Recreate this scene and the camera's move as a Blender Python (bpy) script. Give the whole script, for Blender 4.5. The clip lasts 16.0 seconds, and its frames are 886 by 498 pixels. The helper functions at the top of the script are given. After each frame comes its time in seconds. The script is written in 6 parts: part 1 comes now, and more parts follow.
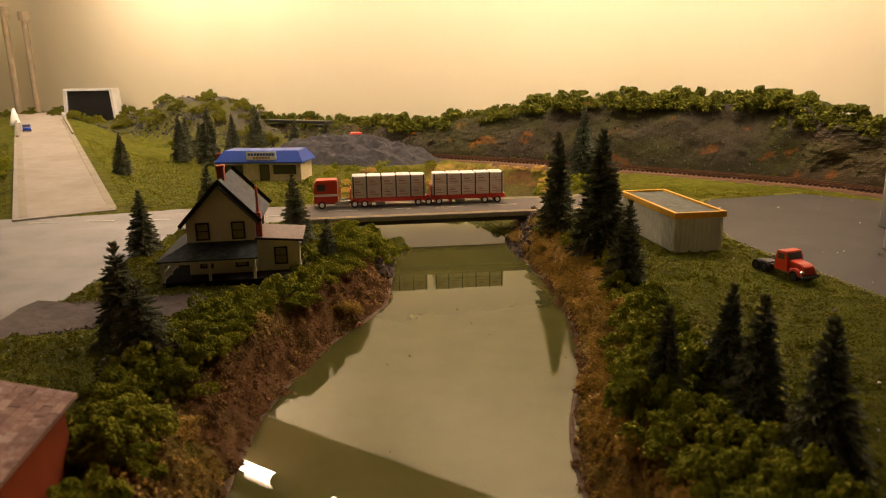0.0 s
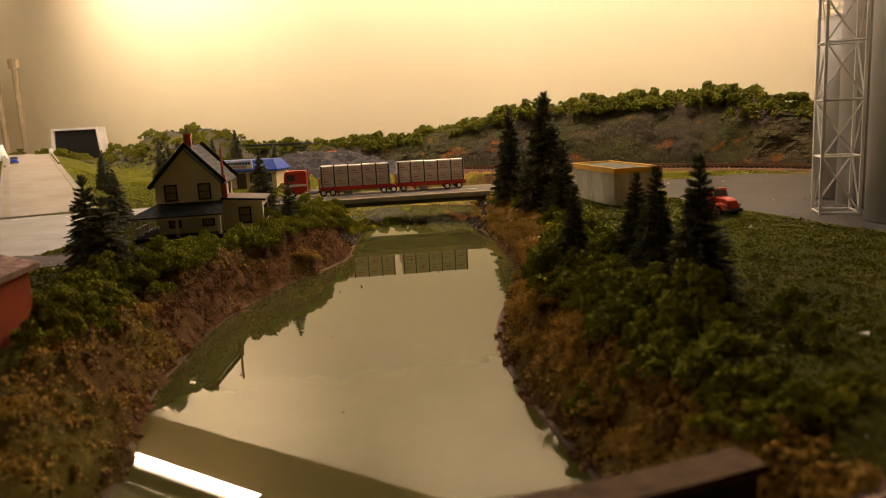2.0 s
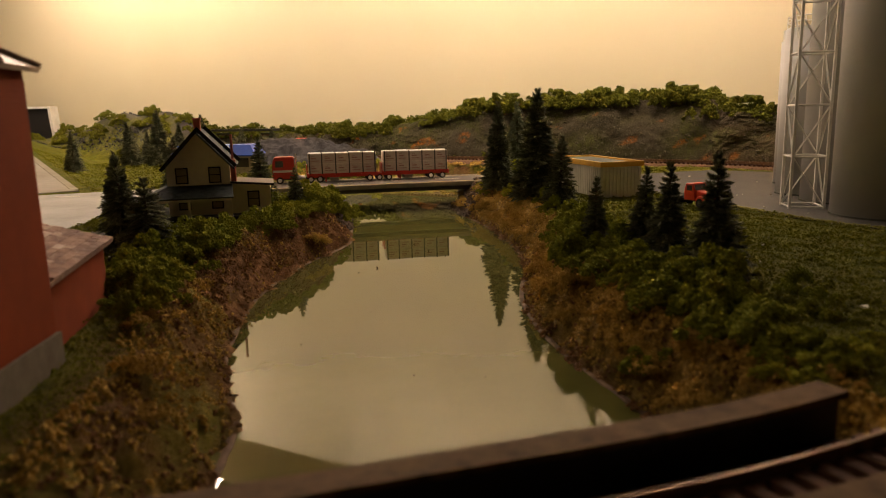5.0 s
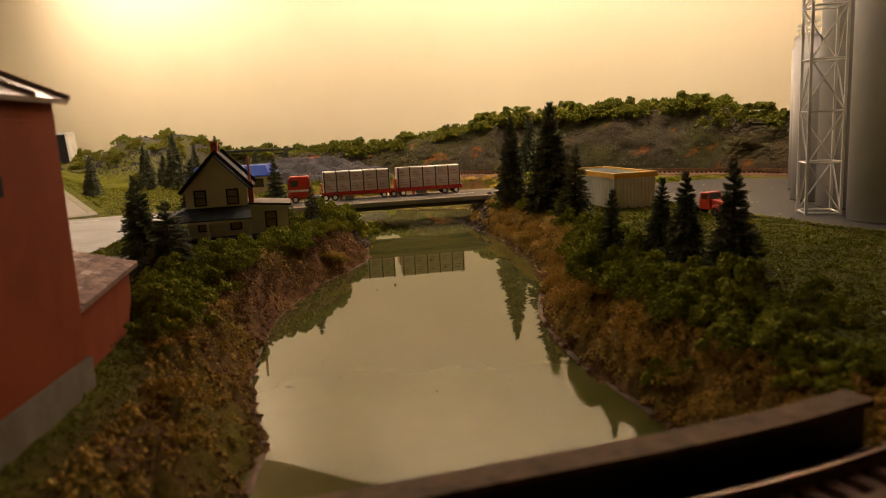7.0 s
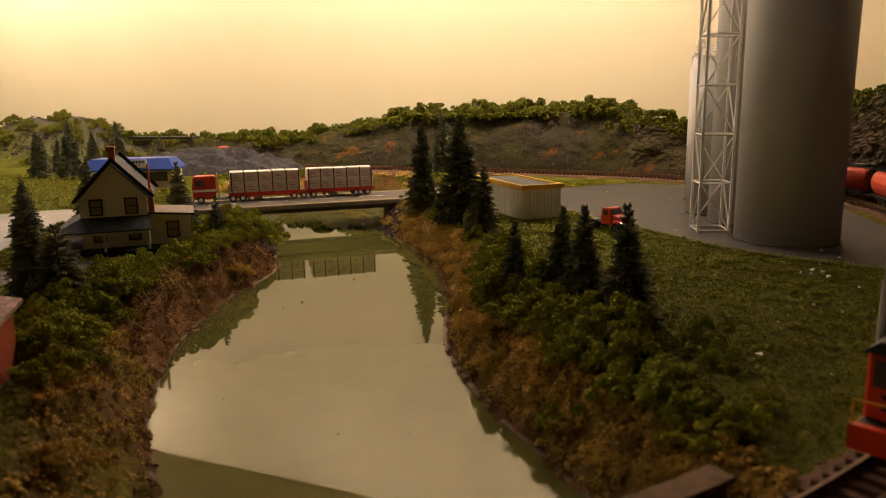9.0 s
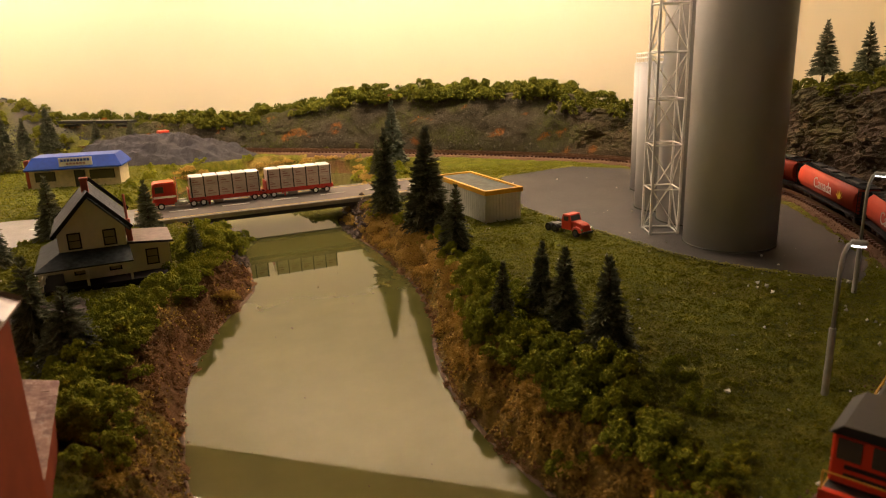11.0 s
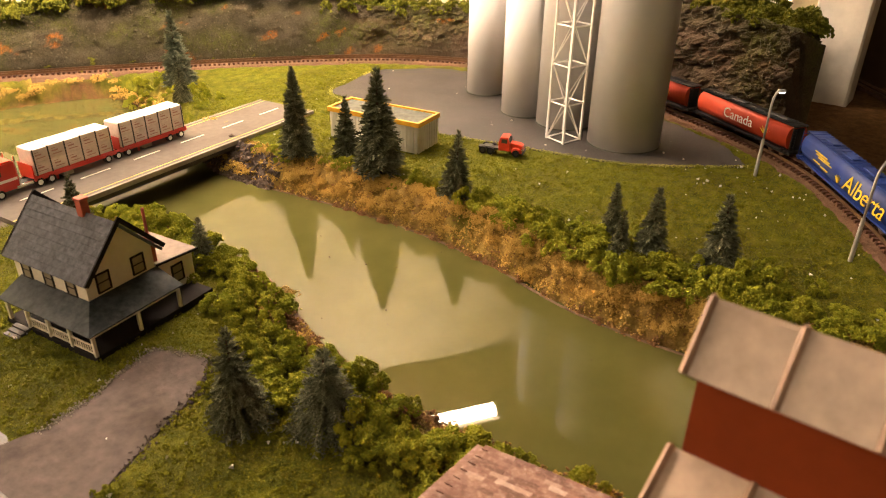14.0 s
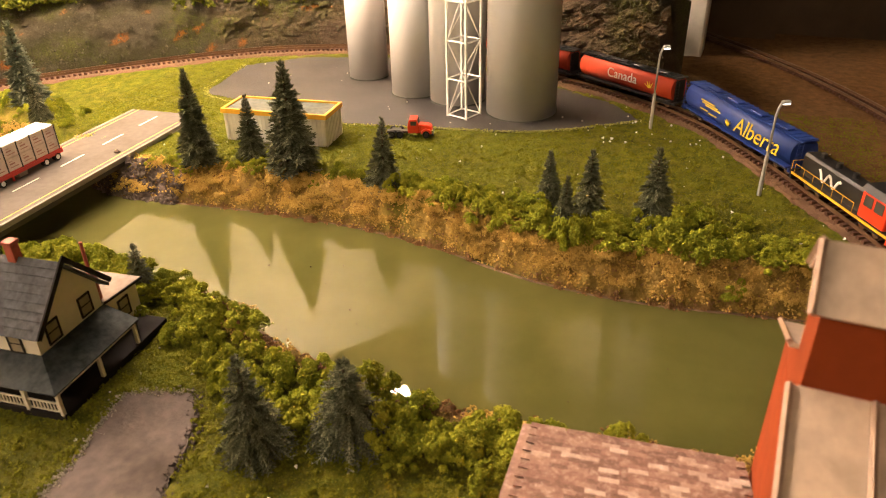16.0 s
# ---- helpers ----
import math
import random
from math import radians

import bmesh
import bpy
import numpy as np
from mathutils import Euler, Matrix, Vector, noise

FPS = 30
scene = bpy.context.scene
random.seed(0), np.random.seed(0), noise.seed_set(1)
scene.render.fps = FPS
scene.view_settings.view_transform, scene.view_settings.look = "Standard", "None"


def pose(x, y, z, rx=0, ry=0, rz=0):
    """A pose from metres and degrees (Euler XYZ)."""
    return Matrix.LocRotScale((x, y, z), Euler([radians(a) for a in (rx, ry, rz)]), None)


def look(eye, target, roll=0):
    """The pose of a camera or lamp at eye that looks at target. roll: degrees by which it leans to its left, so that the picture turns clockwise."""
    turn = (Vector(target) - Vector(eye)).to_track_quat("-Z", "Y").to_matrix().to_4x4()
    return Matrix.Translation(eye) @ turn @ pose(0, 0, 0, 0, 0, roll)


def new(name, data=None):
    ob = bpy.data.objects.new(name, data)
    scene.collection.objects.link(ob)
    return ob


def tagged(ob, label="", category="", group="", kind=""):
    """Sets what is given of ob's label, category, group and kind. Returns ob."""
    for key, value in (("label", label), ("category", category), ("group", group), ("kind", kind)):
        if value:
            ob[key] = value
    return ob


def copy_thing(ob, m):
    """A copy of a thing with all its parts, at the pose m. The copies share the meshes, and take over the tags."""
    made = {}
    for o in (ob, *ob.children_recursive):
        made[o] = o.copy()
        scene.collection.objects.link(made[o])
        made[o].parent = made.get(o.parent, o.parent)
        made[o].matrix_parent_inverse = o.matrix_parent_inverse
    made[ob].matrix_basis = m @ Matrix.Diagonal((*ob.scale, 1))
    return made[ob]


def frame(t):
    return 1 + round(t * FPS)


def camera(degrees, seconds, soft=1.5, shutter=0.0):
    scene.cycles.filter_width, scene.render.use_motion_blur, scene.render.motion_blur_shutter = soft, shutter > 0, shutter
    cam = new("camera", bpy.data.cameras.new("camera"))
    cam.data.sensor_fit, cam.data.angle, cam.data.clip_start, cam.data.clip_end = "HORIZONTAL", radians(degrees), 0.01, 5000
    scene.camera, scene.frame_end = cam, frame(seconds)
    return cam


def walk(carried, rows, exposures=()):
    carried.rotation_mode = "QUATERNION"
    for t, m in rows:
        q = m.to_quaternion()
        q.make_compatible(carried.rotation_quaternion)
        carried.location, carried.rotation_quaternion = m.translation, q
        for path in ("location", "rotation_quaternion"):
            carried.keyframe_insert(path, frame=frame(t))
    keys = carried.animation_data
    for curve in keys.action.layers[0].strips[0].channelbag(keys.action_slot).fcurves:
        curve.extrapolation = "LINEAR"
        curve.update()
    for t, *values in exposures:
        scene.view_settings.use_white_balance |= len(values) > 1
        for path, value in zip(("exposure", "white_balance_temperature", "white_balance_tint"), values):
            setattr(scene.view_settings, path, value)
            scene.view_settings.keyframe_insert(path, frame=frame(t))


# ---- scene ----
cam = camera(63.9, 16.0, soft=1.1)
cam.data.dof.use_dof, cam.data.dof.focus_distance, cam.data.dof.aperture_fstop = True, 0.5, 26.0
TUBE, ROOM = 95.0, 10.0
EXPOSURES = [(0.0, 0.14, 6500, 14), (1.0, 0.08, 6500, 14), (1.5, 0.0, 6500, 14), (2.5, 0.05, 6500, 14), (3.5, -0.1, 6500, 14), (4.0, -0.2, 6500, 14), (4.5, -0.18, 6500, 14), (7.0, -0.05, 6500, 14), (8.0, 0.0, 6500, 14), (9.0, 0.0, 6500, 14), (11.5, 0.65, 6500, 16), (12.0, 0.98, 6500, 19), (12.5, 1.15, 6500, 19), (14.0, 1.55, 6500, 15), (16.0, 1.72, 6500, 15)]
PATH = [
    (0, (0.009, -0.004, 0.11), (-0.026, 1.936, -0.377), -1.1),
    (0.5, (0.029, -0.01, 0.103), (-0.128, 1.936, -0.331), -3.7),
    (1, (0.036, -0.032, 0.094), (-0.173, 1.914, -0.32), -2.1),
    (1.5, (0.031, -0.046, 0.069), (-0.209, 1.912, -0.258), -1.6),
    (2, (0.031, -0.043, 0.058), (0.019, 1.927, -0.284), -3.0),
    (2.5, (0.046, -0.037, 0.051), (0.063, 1.936, -0.277), -1.8),
    (3, (0.042, -0.03, 0.049), (0.038, 1.948, -0.241), 0.6),
    (3.5, (0.043, -0.029, 0.046), (0.063, 1.95, -0.24), 1.2),
    (4, (0.04, -0.033, 0.051), (0.168, 1.951, -0.164), 0.7),
    (4.5, (0.011, -0.054, 0.058), (0.096, 1.918, -0.26), -2.0),
    (4.7, (-0.006, -0.065, 0.06), (0.145, 1.893, -0.316), -1.1),
    (7, (-0.009, -0.068, 0.062), (0.109, 1.9, -0.273), -2.9),
    (7.5, (-0.01, -0.072, 0.063), (0.096, 1.898, -0.267), -2.5),
    (8, (-0.01, -0.071, 0.063), (0.106, 1.899, -0.264), -2.1),
    (8.5, (-0.006, -0.068, 0.069), (0.164, 1.898, -0.256), -1.0),
    (9, (-0.004, -0.067, 0.082), (0.346, 1.862, -0.316), -1.1),
    (11.3, (-0.048, -0.074, 0.149), (0.538, 1.733, -0.476), -2.7),
    (11.5, (-0.069, -0.064, 0.164), (0.561, 1.684, -0.575), -2.9),
    (12, (-0.11, -0.048, 0.191), (0.622, 1.599, -0.676), -2.3),
    (12.5, (-0.139, -0.029, 0.2), (0.801, 1.488, -0.704), -2.1),
    (13, (-0.183, 0.005, 0.202), (0.921, 1.409, -0.697), 0.7),
    (13.5, (-0.235, 0.049, 0.203), (1.061, 1.245, -0.74), 0.7),
    (14, (-0.253, 0.084, 0.193), (1.144, 1.161, -0.75), 0.8),
    (14.5, (-0.251, 0.1, 0.187), (1.182, 1.096, -0.79), 0.3),
    (15, (-0.25, 0.108, 0.181), (1.215, 1.035, -0.817), 0.7),
    (15.5, (-0.269, 0.119, 0.184), (1.253, 0.929, -0.828), 1.6),
    (16, (-0.278, 0.135, 0.193), (1.312, 0.842, -0.794), -1.2),
]
walk(cam, [(t, look(eye, target, roll)) for t, eye, target, roll in PATH], EXPOSURES)

# ---- world, lights, exposure ----
WARM = (1.0, 0.785, 0.58)
world = bpy.data.worlds.new("world")
world.use_nodes = True
world.node_tree.nodes["Background"].inputs[0].default_value = (1.0, 0.8, 0.55, 1)
world.node_tree.nodes["Background"].inputs[1].default_value = 0.006
scene.world = world

CM = 0.01            # the whole layout is laid out in centimetres
WATER = -2.0         # level of the river
NX, NY = 0.545, 0.839   # across the room's back wall
UX, UY = -0.839, 0.545  # along it, to the left
WALL = 93.0          # distance of the back wall along (NX, NY)
SHELF = 47.8         # underside of the board above the layout


def along(u, n, z=0.0):
    """A place by its distance along the back wall and across it, in centimetres."""
    return (u * UX + n * NX, u * UY + n * NY, z)


# ---- helpers of this scene ----
def thing(name, x=0, y=0, z=0, rz=0, label="", category="", group="", kind=""):
    ob = new(name)
    ob.empty_display_size = 0.01
    ob.matrix_basis = pose(x * CM, y * CM, z * CM, 0, 0, rz)
    return tagged(ob, label, category, group, kind)


def part(name, bm, material, parent=None, label="", smooth=False, kind=""):
    for v in bm.verts:
        v.co *= CM
    me = bpy.data.meshes.new(name)
    bm.to_mesh(me)
    bm.free()
    me.materials.append(material)
    if smooth:
        me.polygons.foreach_set("use_smooth", [True] * len(me.polygons))
    ob = new(name, me)
    ob.parent = parent
    return tagged(ob, label, kind=kind)


def share(name, mesh, parent, m=None):
    ob = new(name, mesh)
    ob.parent = parent
    if m is not None:
        ob.matrix_basis = m
    return ob


def box(bm, x0, y0, z0, x1, y1, z1, bevel=0.0, m=None):
    vs = [bm.verts.new(p) for p in ((x0, y0, z0), (x1, y0, z0), (x1, y1, z0), (x0, y1, z0), (x0, y0, z1), (x1, y0, z1), (x1, y1, z1), (x0, y1, z1))]
    fs = [bm.faces.new([vs[i] for i in q]) for q in ((3, 2, 1, 0), (4, 5, 6, 7), (0, 1, 5, 4), (1, 2, 6, 5), (2, 3, 7, 6), (3, 0, 4, 7))]
    if bevel:
        es = list({e for f in fs for e in f.edges})
        out = bmesh.ops.bevel(bm, geom=es, offset=bevel, segments=1, affect="EDGES", profile=0.5)
        vs = list({v for f in out["faces"] for v in f.verts} | {v for v in vs if v.is_valid})
    if m is not None:
        for v in vs:
            v.co = m @ v.co
    return bm


def rod(bm, a, b, r0, r1=None, seg=8, caps=True):
    a, b = Vector(a), Vector(b)
    r1 = r0 if r1 is None else r1
    q = (b - a).to_track_quat("Z", "Y").to_matrix()
    rings = []
    for c, r in ((a, r0), (b, r1)):
        rings.append([bm.verts.new(c + q @ Vector((r * math.cos(k * math.tau / seg), r * math.sin(k * math.tau / seg), 0))) for k in range(seg)])
    for k in range(seg):
        j = (k + 1) % seg
        bm.faces.new((rings[0][k], rings[0][j], rings[1][j], rings[1][k]))
    if caps:
        bm.faces.new(rings[0][::-1])
        bm.faces.new(rings[1])
    return bm


def prism(bm, outline, axis, lo, hi):
    """A closed outline in the two other axes, drawn out along an axis."""
    def at(p, h):
        return {"x": (h, p[0], p[1]), "y": (p[0], h, p[1]), "z": (p[0], p[1], h)}[axis]
    a, b = [bm.verts.new(at(p, lo)) for p in outline], [bm.verts.new(at(p, hi)) for p in outline]
    n = len(outline)
    for k in range(n):
        j = (k + 1) % n
        bm.faces.new((a[k], a[j], b[j], b[k]))
    bm.faces.new(a[::-1])
    bm.faces.new(b)
    bmesh.ops.recalc_face_normals(bm, faces=bm.faces)
    return bm


def slab(bm, corners, thick):
    """A quad with thickness below it; corners anticlockwise from above."""
    cs = [Vector(c) for c in corners]
    n = (cs[1] - cs[0]).cross(cs[2] - cs[0]).normalized() * thick
    top, low = [bm.verts.new(c) for c in cs], [bm.verts.new(c - n) for c in cs]
    k = len(cs)
    bm.faces.new(top)
    bm.faces.new(low[::-1])
    for i in range(k):
        j = (i + 1) % k
        bm.faces.new((low[i], low[j], top[j], top[i]))
    return bm


def tube(bm, points, r, seg=6):
    """One swept pipe along the points."""
    ps = [Vector(p) for p in points]
    side = Vector((0.31, 0.57, 0.76))
    rings = []
    for i, p in enumerate(ps):
        d = (ps[min(i + 1, len(ps) - 1)] - ps[max(i - 1, 0)]).normalized()
        side = (side - d * side.dot(d)).normalized()
        other = d.cross(side)
        rings.append([bm.verts.new(p + (side * math.cos(k * math.tau / seg) + other * math.sin(k * math.tau / seg)) * r) for k in range(seg)])
    for a, b in zip(rings, rings[1:]):
        for k in range(seg):
            m = (k + 1) % seg
            bm.faces.new((a[k], a[m], b[m], b[k]))
    bm.faces.new(rings[0][::-1])
    bm.faces.new(rings[-1])
    return bm


def spline(points, step):
    """Places at even steps on a smooth line through the points."""
    ps = [np.array(p, float) for p in points]
    ps = [2 * ps[0] - ps[1]] + ps + [2 * ps[-1] - ps[-2]]
    fine = []
    for i in range(1, len(ps) - 2):
        for t in np.linspace(0, 1, 40, endpoint=False):
            a, b, c, d = ps[i - 1:i + 3]
            fine.append(0.5 * (2 * b + (c - a) * t + (2 * a - 5 * b + 4 * c - d) * t * t + (3 * b - a - 3 * c + d) * t ** 3))
    fine = np.array(fine + [ps[-2]])
    s = np.concatenate(([0], np.cumsum(np.linalg.norm(np.diff(fine, axis=0), axis=1))))
    at = np.arange(0, s[-1], step)
    return np.stack([np.interp(at, s, fine[:, k]) for k in range(fine.shape[1])], 1)


def away(px, py, line):
    """Distance of places from a line of points."""
    best = np.full(px.shape, 1e9)
    for (ax, ay), (bx, by) in zip(line[:-1], line[1:]):
        dx, dy = bx - ax, by - ay
        t = np.clip(((px - ax) * dx + (py - ay) * dy) / (dx * dx + dy * dy + 1e-12), 0, 1)
        best = np.minimum(best, np.hypot(px - ax - t * dx, py - ay - t * dy))
    return best


def inside(px, py, ring):
    odd = np.zeros(px.shape, bool)
    for (ax, ay), (bx, by) in zip(ring, ring[1:] + ring[:1]):
        cross = ((ay > py) != (by > py)) & (px < (bx - ax) * (py - ay) / (by - ay + 1e-12) + ax)
        odd ^= cross
    return odd


def rough(px, py, size, seed=0):
    """Smooth noise, about -1 to 1, with lumps of that size."""
    return np.array([noise.fractal((x / size + seed * 7.3, y / size - seed * 3.1, seed * 1.7), 1.0, 2.0, 4) for x, y in zip(px.ravel(), py.ravel())]).reshape(px.shape)


def smooth01(v):
    v = np.clip(v, 0, 1)
    return v * v * (3 - 2 * v)


# ---- materials ----
class Nodes:
    def __init__(self, name):
        self.mat = bpy.data.materials.new(name)
        self.mat.use_nodes = True
        self.tree = self.mat.node_tree
        self.out = self.tree.nodes["Principled BSDF"]
        self.pos = self.tree.nodes.new("ShaderNodeNewGeometry").outputs["Position"]

    def node(self, kind, **values):
        n = self.tree.nodes.new(kind)
        for key, value in values.items():
            self.feed(n.inputs[key.replace("_", " ")], value)
        return n

    def feed(self, socket, value):
        if isinstance(value, bpy.types.NodeSocket):
            self.tree.links.new(value, socket)
        else:
            socket.default_value = value

    def grain(self, scale, detail=6.0, rough_=0.6, vec=None):
        n = self.node("ShaderNodeTexNoise", Scale=scale, Detail=detail, Roughness=rough_)
        self.feed(n.inputs["Vector"], vec or self.pos)
        return n.outputs["Fac"]

    def steps(self, fac, stops):
        n = self.node("ShaderNodeValToRGB", Fac=fac)
        ramp = n.color_ramp
        while len(ramp.elements) < len(stops):
            ramp.elements.new(0.5)
        for e, (at, c) in zip(ramp.elements, stops):
            e.position, e.color = at, (*c, 1)
        return n.outputs["Color"]

    def mix(self, fac, a, b, kind="MIX"):
        n = self.tree.nodes.new("ShaderNodeMix")
        n.data_type, n.blend_type = "RGBA", kind
        self.feed(n.inputs[0], fac)
        for socket, c in ((n.inputs[6], a), (n.inputs[7], b)):
            self.feed(socket, c if isinstance(c, bpy.types.NodeSocket) else (*c, 1))
        return n.outputs[2]

    def bump(self, height, strength, distance):
        n = self.node("ShaderNodeBump", Height=height, Strength=strength, Distance=distance)
        self.feed(self.out.inputs["Normal"], n.outputs["Normal"])

    def set(self, **values):
        for key, value in values.items():
            s = self.out.inputs[key.replace("_", " ")]
            if isinstance(value, tuple) and len(value) == 3 and not isinstance(value, bpy.types.NodeSocket):
                value = (*value, 1)
            self.feed(s, value)
        return self.mat


def paint(name, color, roughness=0.5, metal=0.0, vary=0.15, size=1.0, bump=0.1, dirt=0.25):
    """Painted or moulded stuff with fine grain and broader grime. size: of the lumps, in centimetres."""
    k = Nodes(name)
    fine, broad = k.grain(260 / size), k.grain(45 / size, 4)
    dark = tuple(c * (1 - vary) for c in color)
    lite = tuple(min(1, c * (1 + vary)) for c in color)
    base = k.steps(fine, ((0.3, dark), (0.7, lite)))
    grime = k.steps(broad, ((0.45, (1, 1, 1)), (0.75, (1 - dirt, 1 - dirt * 1.05, 1 - dirt * 1.15))))
    k.bump(fine, bump, 0.0004 * size)
    return k.set(Base_Color=k.mix(1.0, base, grime, "MULTIPLY"), Roughness=roughness, Metallic=metal, Specular_IOR_Level=0.15 if roughness > 0.7 else 0.5)


def foam(name, deep, mid, lite, size=1.0, own_grain=0.5):
    """Ground foam and dyed foliage: mottled per lump and per thing."""
    k = Nodes(name)
    n = k.grain(420 / size, 8, 0.75)
    info = k.tree.nodes.new("ShaderNodeNewGeometry").outputs["Random Per Island"]
    own = k.tree.nodes.new("ShaderNodeObjectInfo").outputs["Random"]
    base = k.steps(n, ((0.25, deep), (0.5, mid), (0.8, lite)))
    base = k.mix(own_grain, base, k.steps(info, ((0.0, deep), (0.6, mid), (1.0, lite))))
    base = k.mix(0.25, base, k.steps(own, ((0.0, mid), (1.0, lite))))
    k.bump(n, 0.6, 0.0008)
    return k.set(Base_Color=base, Roughness=0.95, Specular_IOR_Level=0.08)


m_wall = Nodes("wall_paint")
g = m_wall.grain(3, 3)
m_wall.bump(m_wall.grain(260, 5), 0.15, 0.0006)
m_wall = m_wall.set(Base_Color=m_wall.steps(g, ((0.3, (0.74, 0.65, 0.45)), (0.7, (0.80, 0.71, 0.50)))), Roughness=0.75)
m_shelf = paint("shelf_board", (0.26, 0.175, 0.08), 0.6, size=6, vary=0.2)
m_door = paint("brown_door", (0.11, 0.062, 0.028), 0.6, size=10, vary=0.15)
m_dim = paint("room_paint", (0.40, 0.35, 0.26), 0.8, size=12)
m_carpet = paint("carpet", (0.10, 0.085, 0.06), 0.95, size=4)
# tan toned to match soft shadow bars on the wall
m_shadow_stand = paint("shadow_stand_tan", (0.42, 0.34, 0.22), 0.7, size=4)
m_curtain = paint("white_post_paint", (0.62, 0.58, 0.50), 0.6, size=6)

m_asphalt = Nodes("asphalt")
a1, a2 = m_asphalt.grain(1500, 5, 0.8), m_asphalt.grain(28, 6)
m_asphalt.bump(a1, 0.35, 0.0004)
m_asphalt = m_asphalt.set(Base_Color=m_asphalt.mix(0.55, m_asphalt.steps(a1, ((0.3, (0.085, 0.076, 0.068)), (0.7, (0.21, 0.19, 0.172)))), m_asphalt.steps(a2, ((0.35, (0.10, 0.09, 0.08)), (0.65, (0.22, 0.20, 0.185))))), Roughness=0.55, Specular_IOR_Level=0.4)
m_lot = Nodes("dark_asphalt")
a1, a2 = m_lot.grain(1600, 5, 0.8), m_lot.grain(22, 5)
m_lot.bump(a1, 0.3, 0.0004)
m_lot = m_lot.set(Base_Color=m_lot.mix(0.5, m_lot.steps(a1, ((0.3, (0.018, 0.016, 0.014)), (0.7, (0.058, 0.051, 0.047)))), m_lot.steps(a2, ((0.35, (0.024, 0.021, 0.019)), (0.65, (0.062, 0.054, 0.049))))), Roughness=0.62, Specular_IOR_Level=0.3)

m_water = Nodes("resin_water")
w1, w2 = m_water.grain(14, 3), m_water.grain(60, 4)
m_water.bump(w1, 0.002, 0.01)
m_water = m_water.set(Base_Color=m_water.mix(0.35, m_water.steps(w1, ((0.35, (0.063, 0.061, 0.016)), (0.65, (0.076, 0.072, 0.020)))), m_water.steps(w2, ((0.3, (0.059, 0.060, 0.015)), (0.7, (0.087, 0.079, 0.024))))), Roughness=0.002, IOR=1.30)

m_ground = Nodes("turf_and_earth")
k = m_ground
zone = k.tree.nodes.new("ShaderNodeAttribute")
zone.attribute_name = "zone"
split = k.tree.nodes.new("ShaderNodeSeparateColor")
k.feed(split.inputs[0], zone.outputs["Color"])
f1, f2, f3 = k.grain(900, 8, 0.8), k.grain(110, 6, 0.7), k.grain(24, 5)
turf = k.mix(0.45, k.steps(f1, ((0.32, (0.036, 0.044, 0.003)), (0.5, (0.092, 0.102, 0.007)), (0.72, (0.20, 0.19, 0.016)))), k.steps(f2, ((0.34, (0.015, 0.021, 0.002)), (0.5, (0.088, 0.098, 0.007)), (0.68, (0.23, 0.20, 0.018)))))
turf = k.mix(k.steps(f3, ((0.42, (0, 0, 0)), (0.62, (0.55, 0.55, 0.55)))), turf, k.steps(f2, ((0.3, (0.034, 0.030, 0.006)), (0.7, (0.13, 0.115, 0.016)))))
dry = k.mix(0.5, k.steps(f1, ((0.3, (0.09, 0.050, 0.014)), (0.5, (0.31, 0.205, 0.052)), (0.75, (0.52, 0.37, 0.11)))), k.steps(f2, ((0.35, (0.12, 0.068, 0.02)), (0.55, (0.33, 0.215, 0.055)), (0.8, (0.46, 0.32, 0.09)))))
earth = k.mix(0.5, k.steps(f1, ((0.3, (0.040, 0.019, 0.008)), (0.55, (0.17, 0.087, 0.036)), (0.8, (0.33, 0.19, 0.085)))), k.steps(f2, ((0.35, (0.055, 0.025, 0.010)), (0.7, (0.25, 0.13, 0.052)))))
stone = k.mix(0.5, k.steps(f1, ((0.3, (0.035, 0.031, 0.029)), (0.7, (0.13, 0.115, 0.105)))), k.steps(f3, ((0.35, (0.055, 0.048, 0.045)), (0.7, (0.12, 0.105, 0.097)))))
base = k.mix(split.outputs["Red"], turf, dry)
base = k.mix(split.outputs["Green"], base, earth)
base = k.mix(split.outputs["Blue"], base, stone)
k.bump(k.mix(0.4, f1, f2), 1.0, 0.0024)
m_ground = k.set(Base_Color=base, Roughness=0.95, Specular_IOR_Level=0.08)

m_cliff = Nodes("carved_rock")
k = m_cliff
stretch = k.node("ShaderNodeMapping")
k.feed(stretch.inputs["Vector"], k.pos)
stretch.inputs["Scale"].default_value = (1, 1, 1.3)
f1, f2, f3 = k.grain(700, 8, 0.75), k.grain(90, 8, 0.7, stretch.outputs[0]), k.grain(26, 5)
zone = k.tree.nodes.new("ShaderNodeAttribute")
zone.attribute_name = "zone"
split = k.tree.nodes.new("ShaderNodeSeparateColor")
k.feed(split.inputs[0], zone.outputs["Color"])
rock = k.mix(0.5, k.steps(f2, ((0.3, (0.014, 0.012, 0.007)), (0.52, (0.052, 0.041, 0.024)), (0.78, (0.125, 0.105, 0.070)))), k.steps(f1, ((0.32, (0.014, 0.012, 0.006)), (0.72, (0.095, 0.081, 0.050)))))
brown = k.mix(0.5, k.steps(f2, ((0.3, (0.06, 0.034, 0.020)), (0.5, (0.062, 0.042, 0.025)), (0.78, (0.14, 0.10, 0.064)))), k.steps(f1, ((0.3, (0.034, 0.021, 0.012)), (0.7, (0.115, 0.078, 0.047)))))
moss = k.steps(f1, ((0.3, (0.020, 0.022, 0.005)), (0.6, (0.076, 0.080, 0.016)), (0.85, (0.16, 0.15, 0.034))))
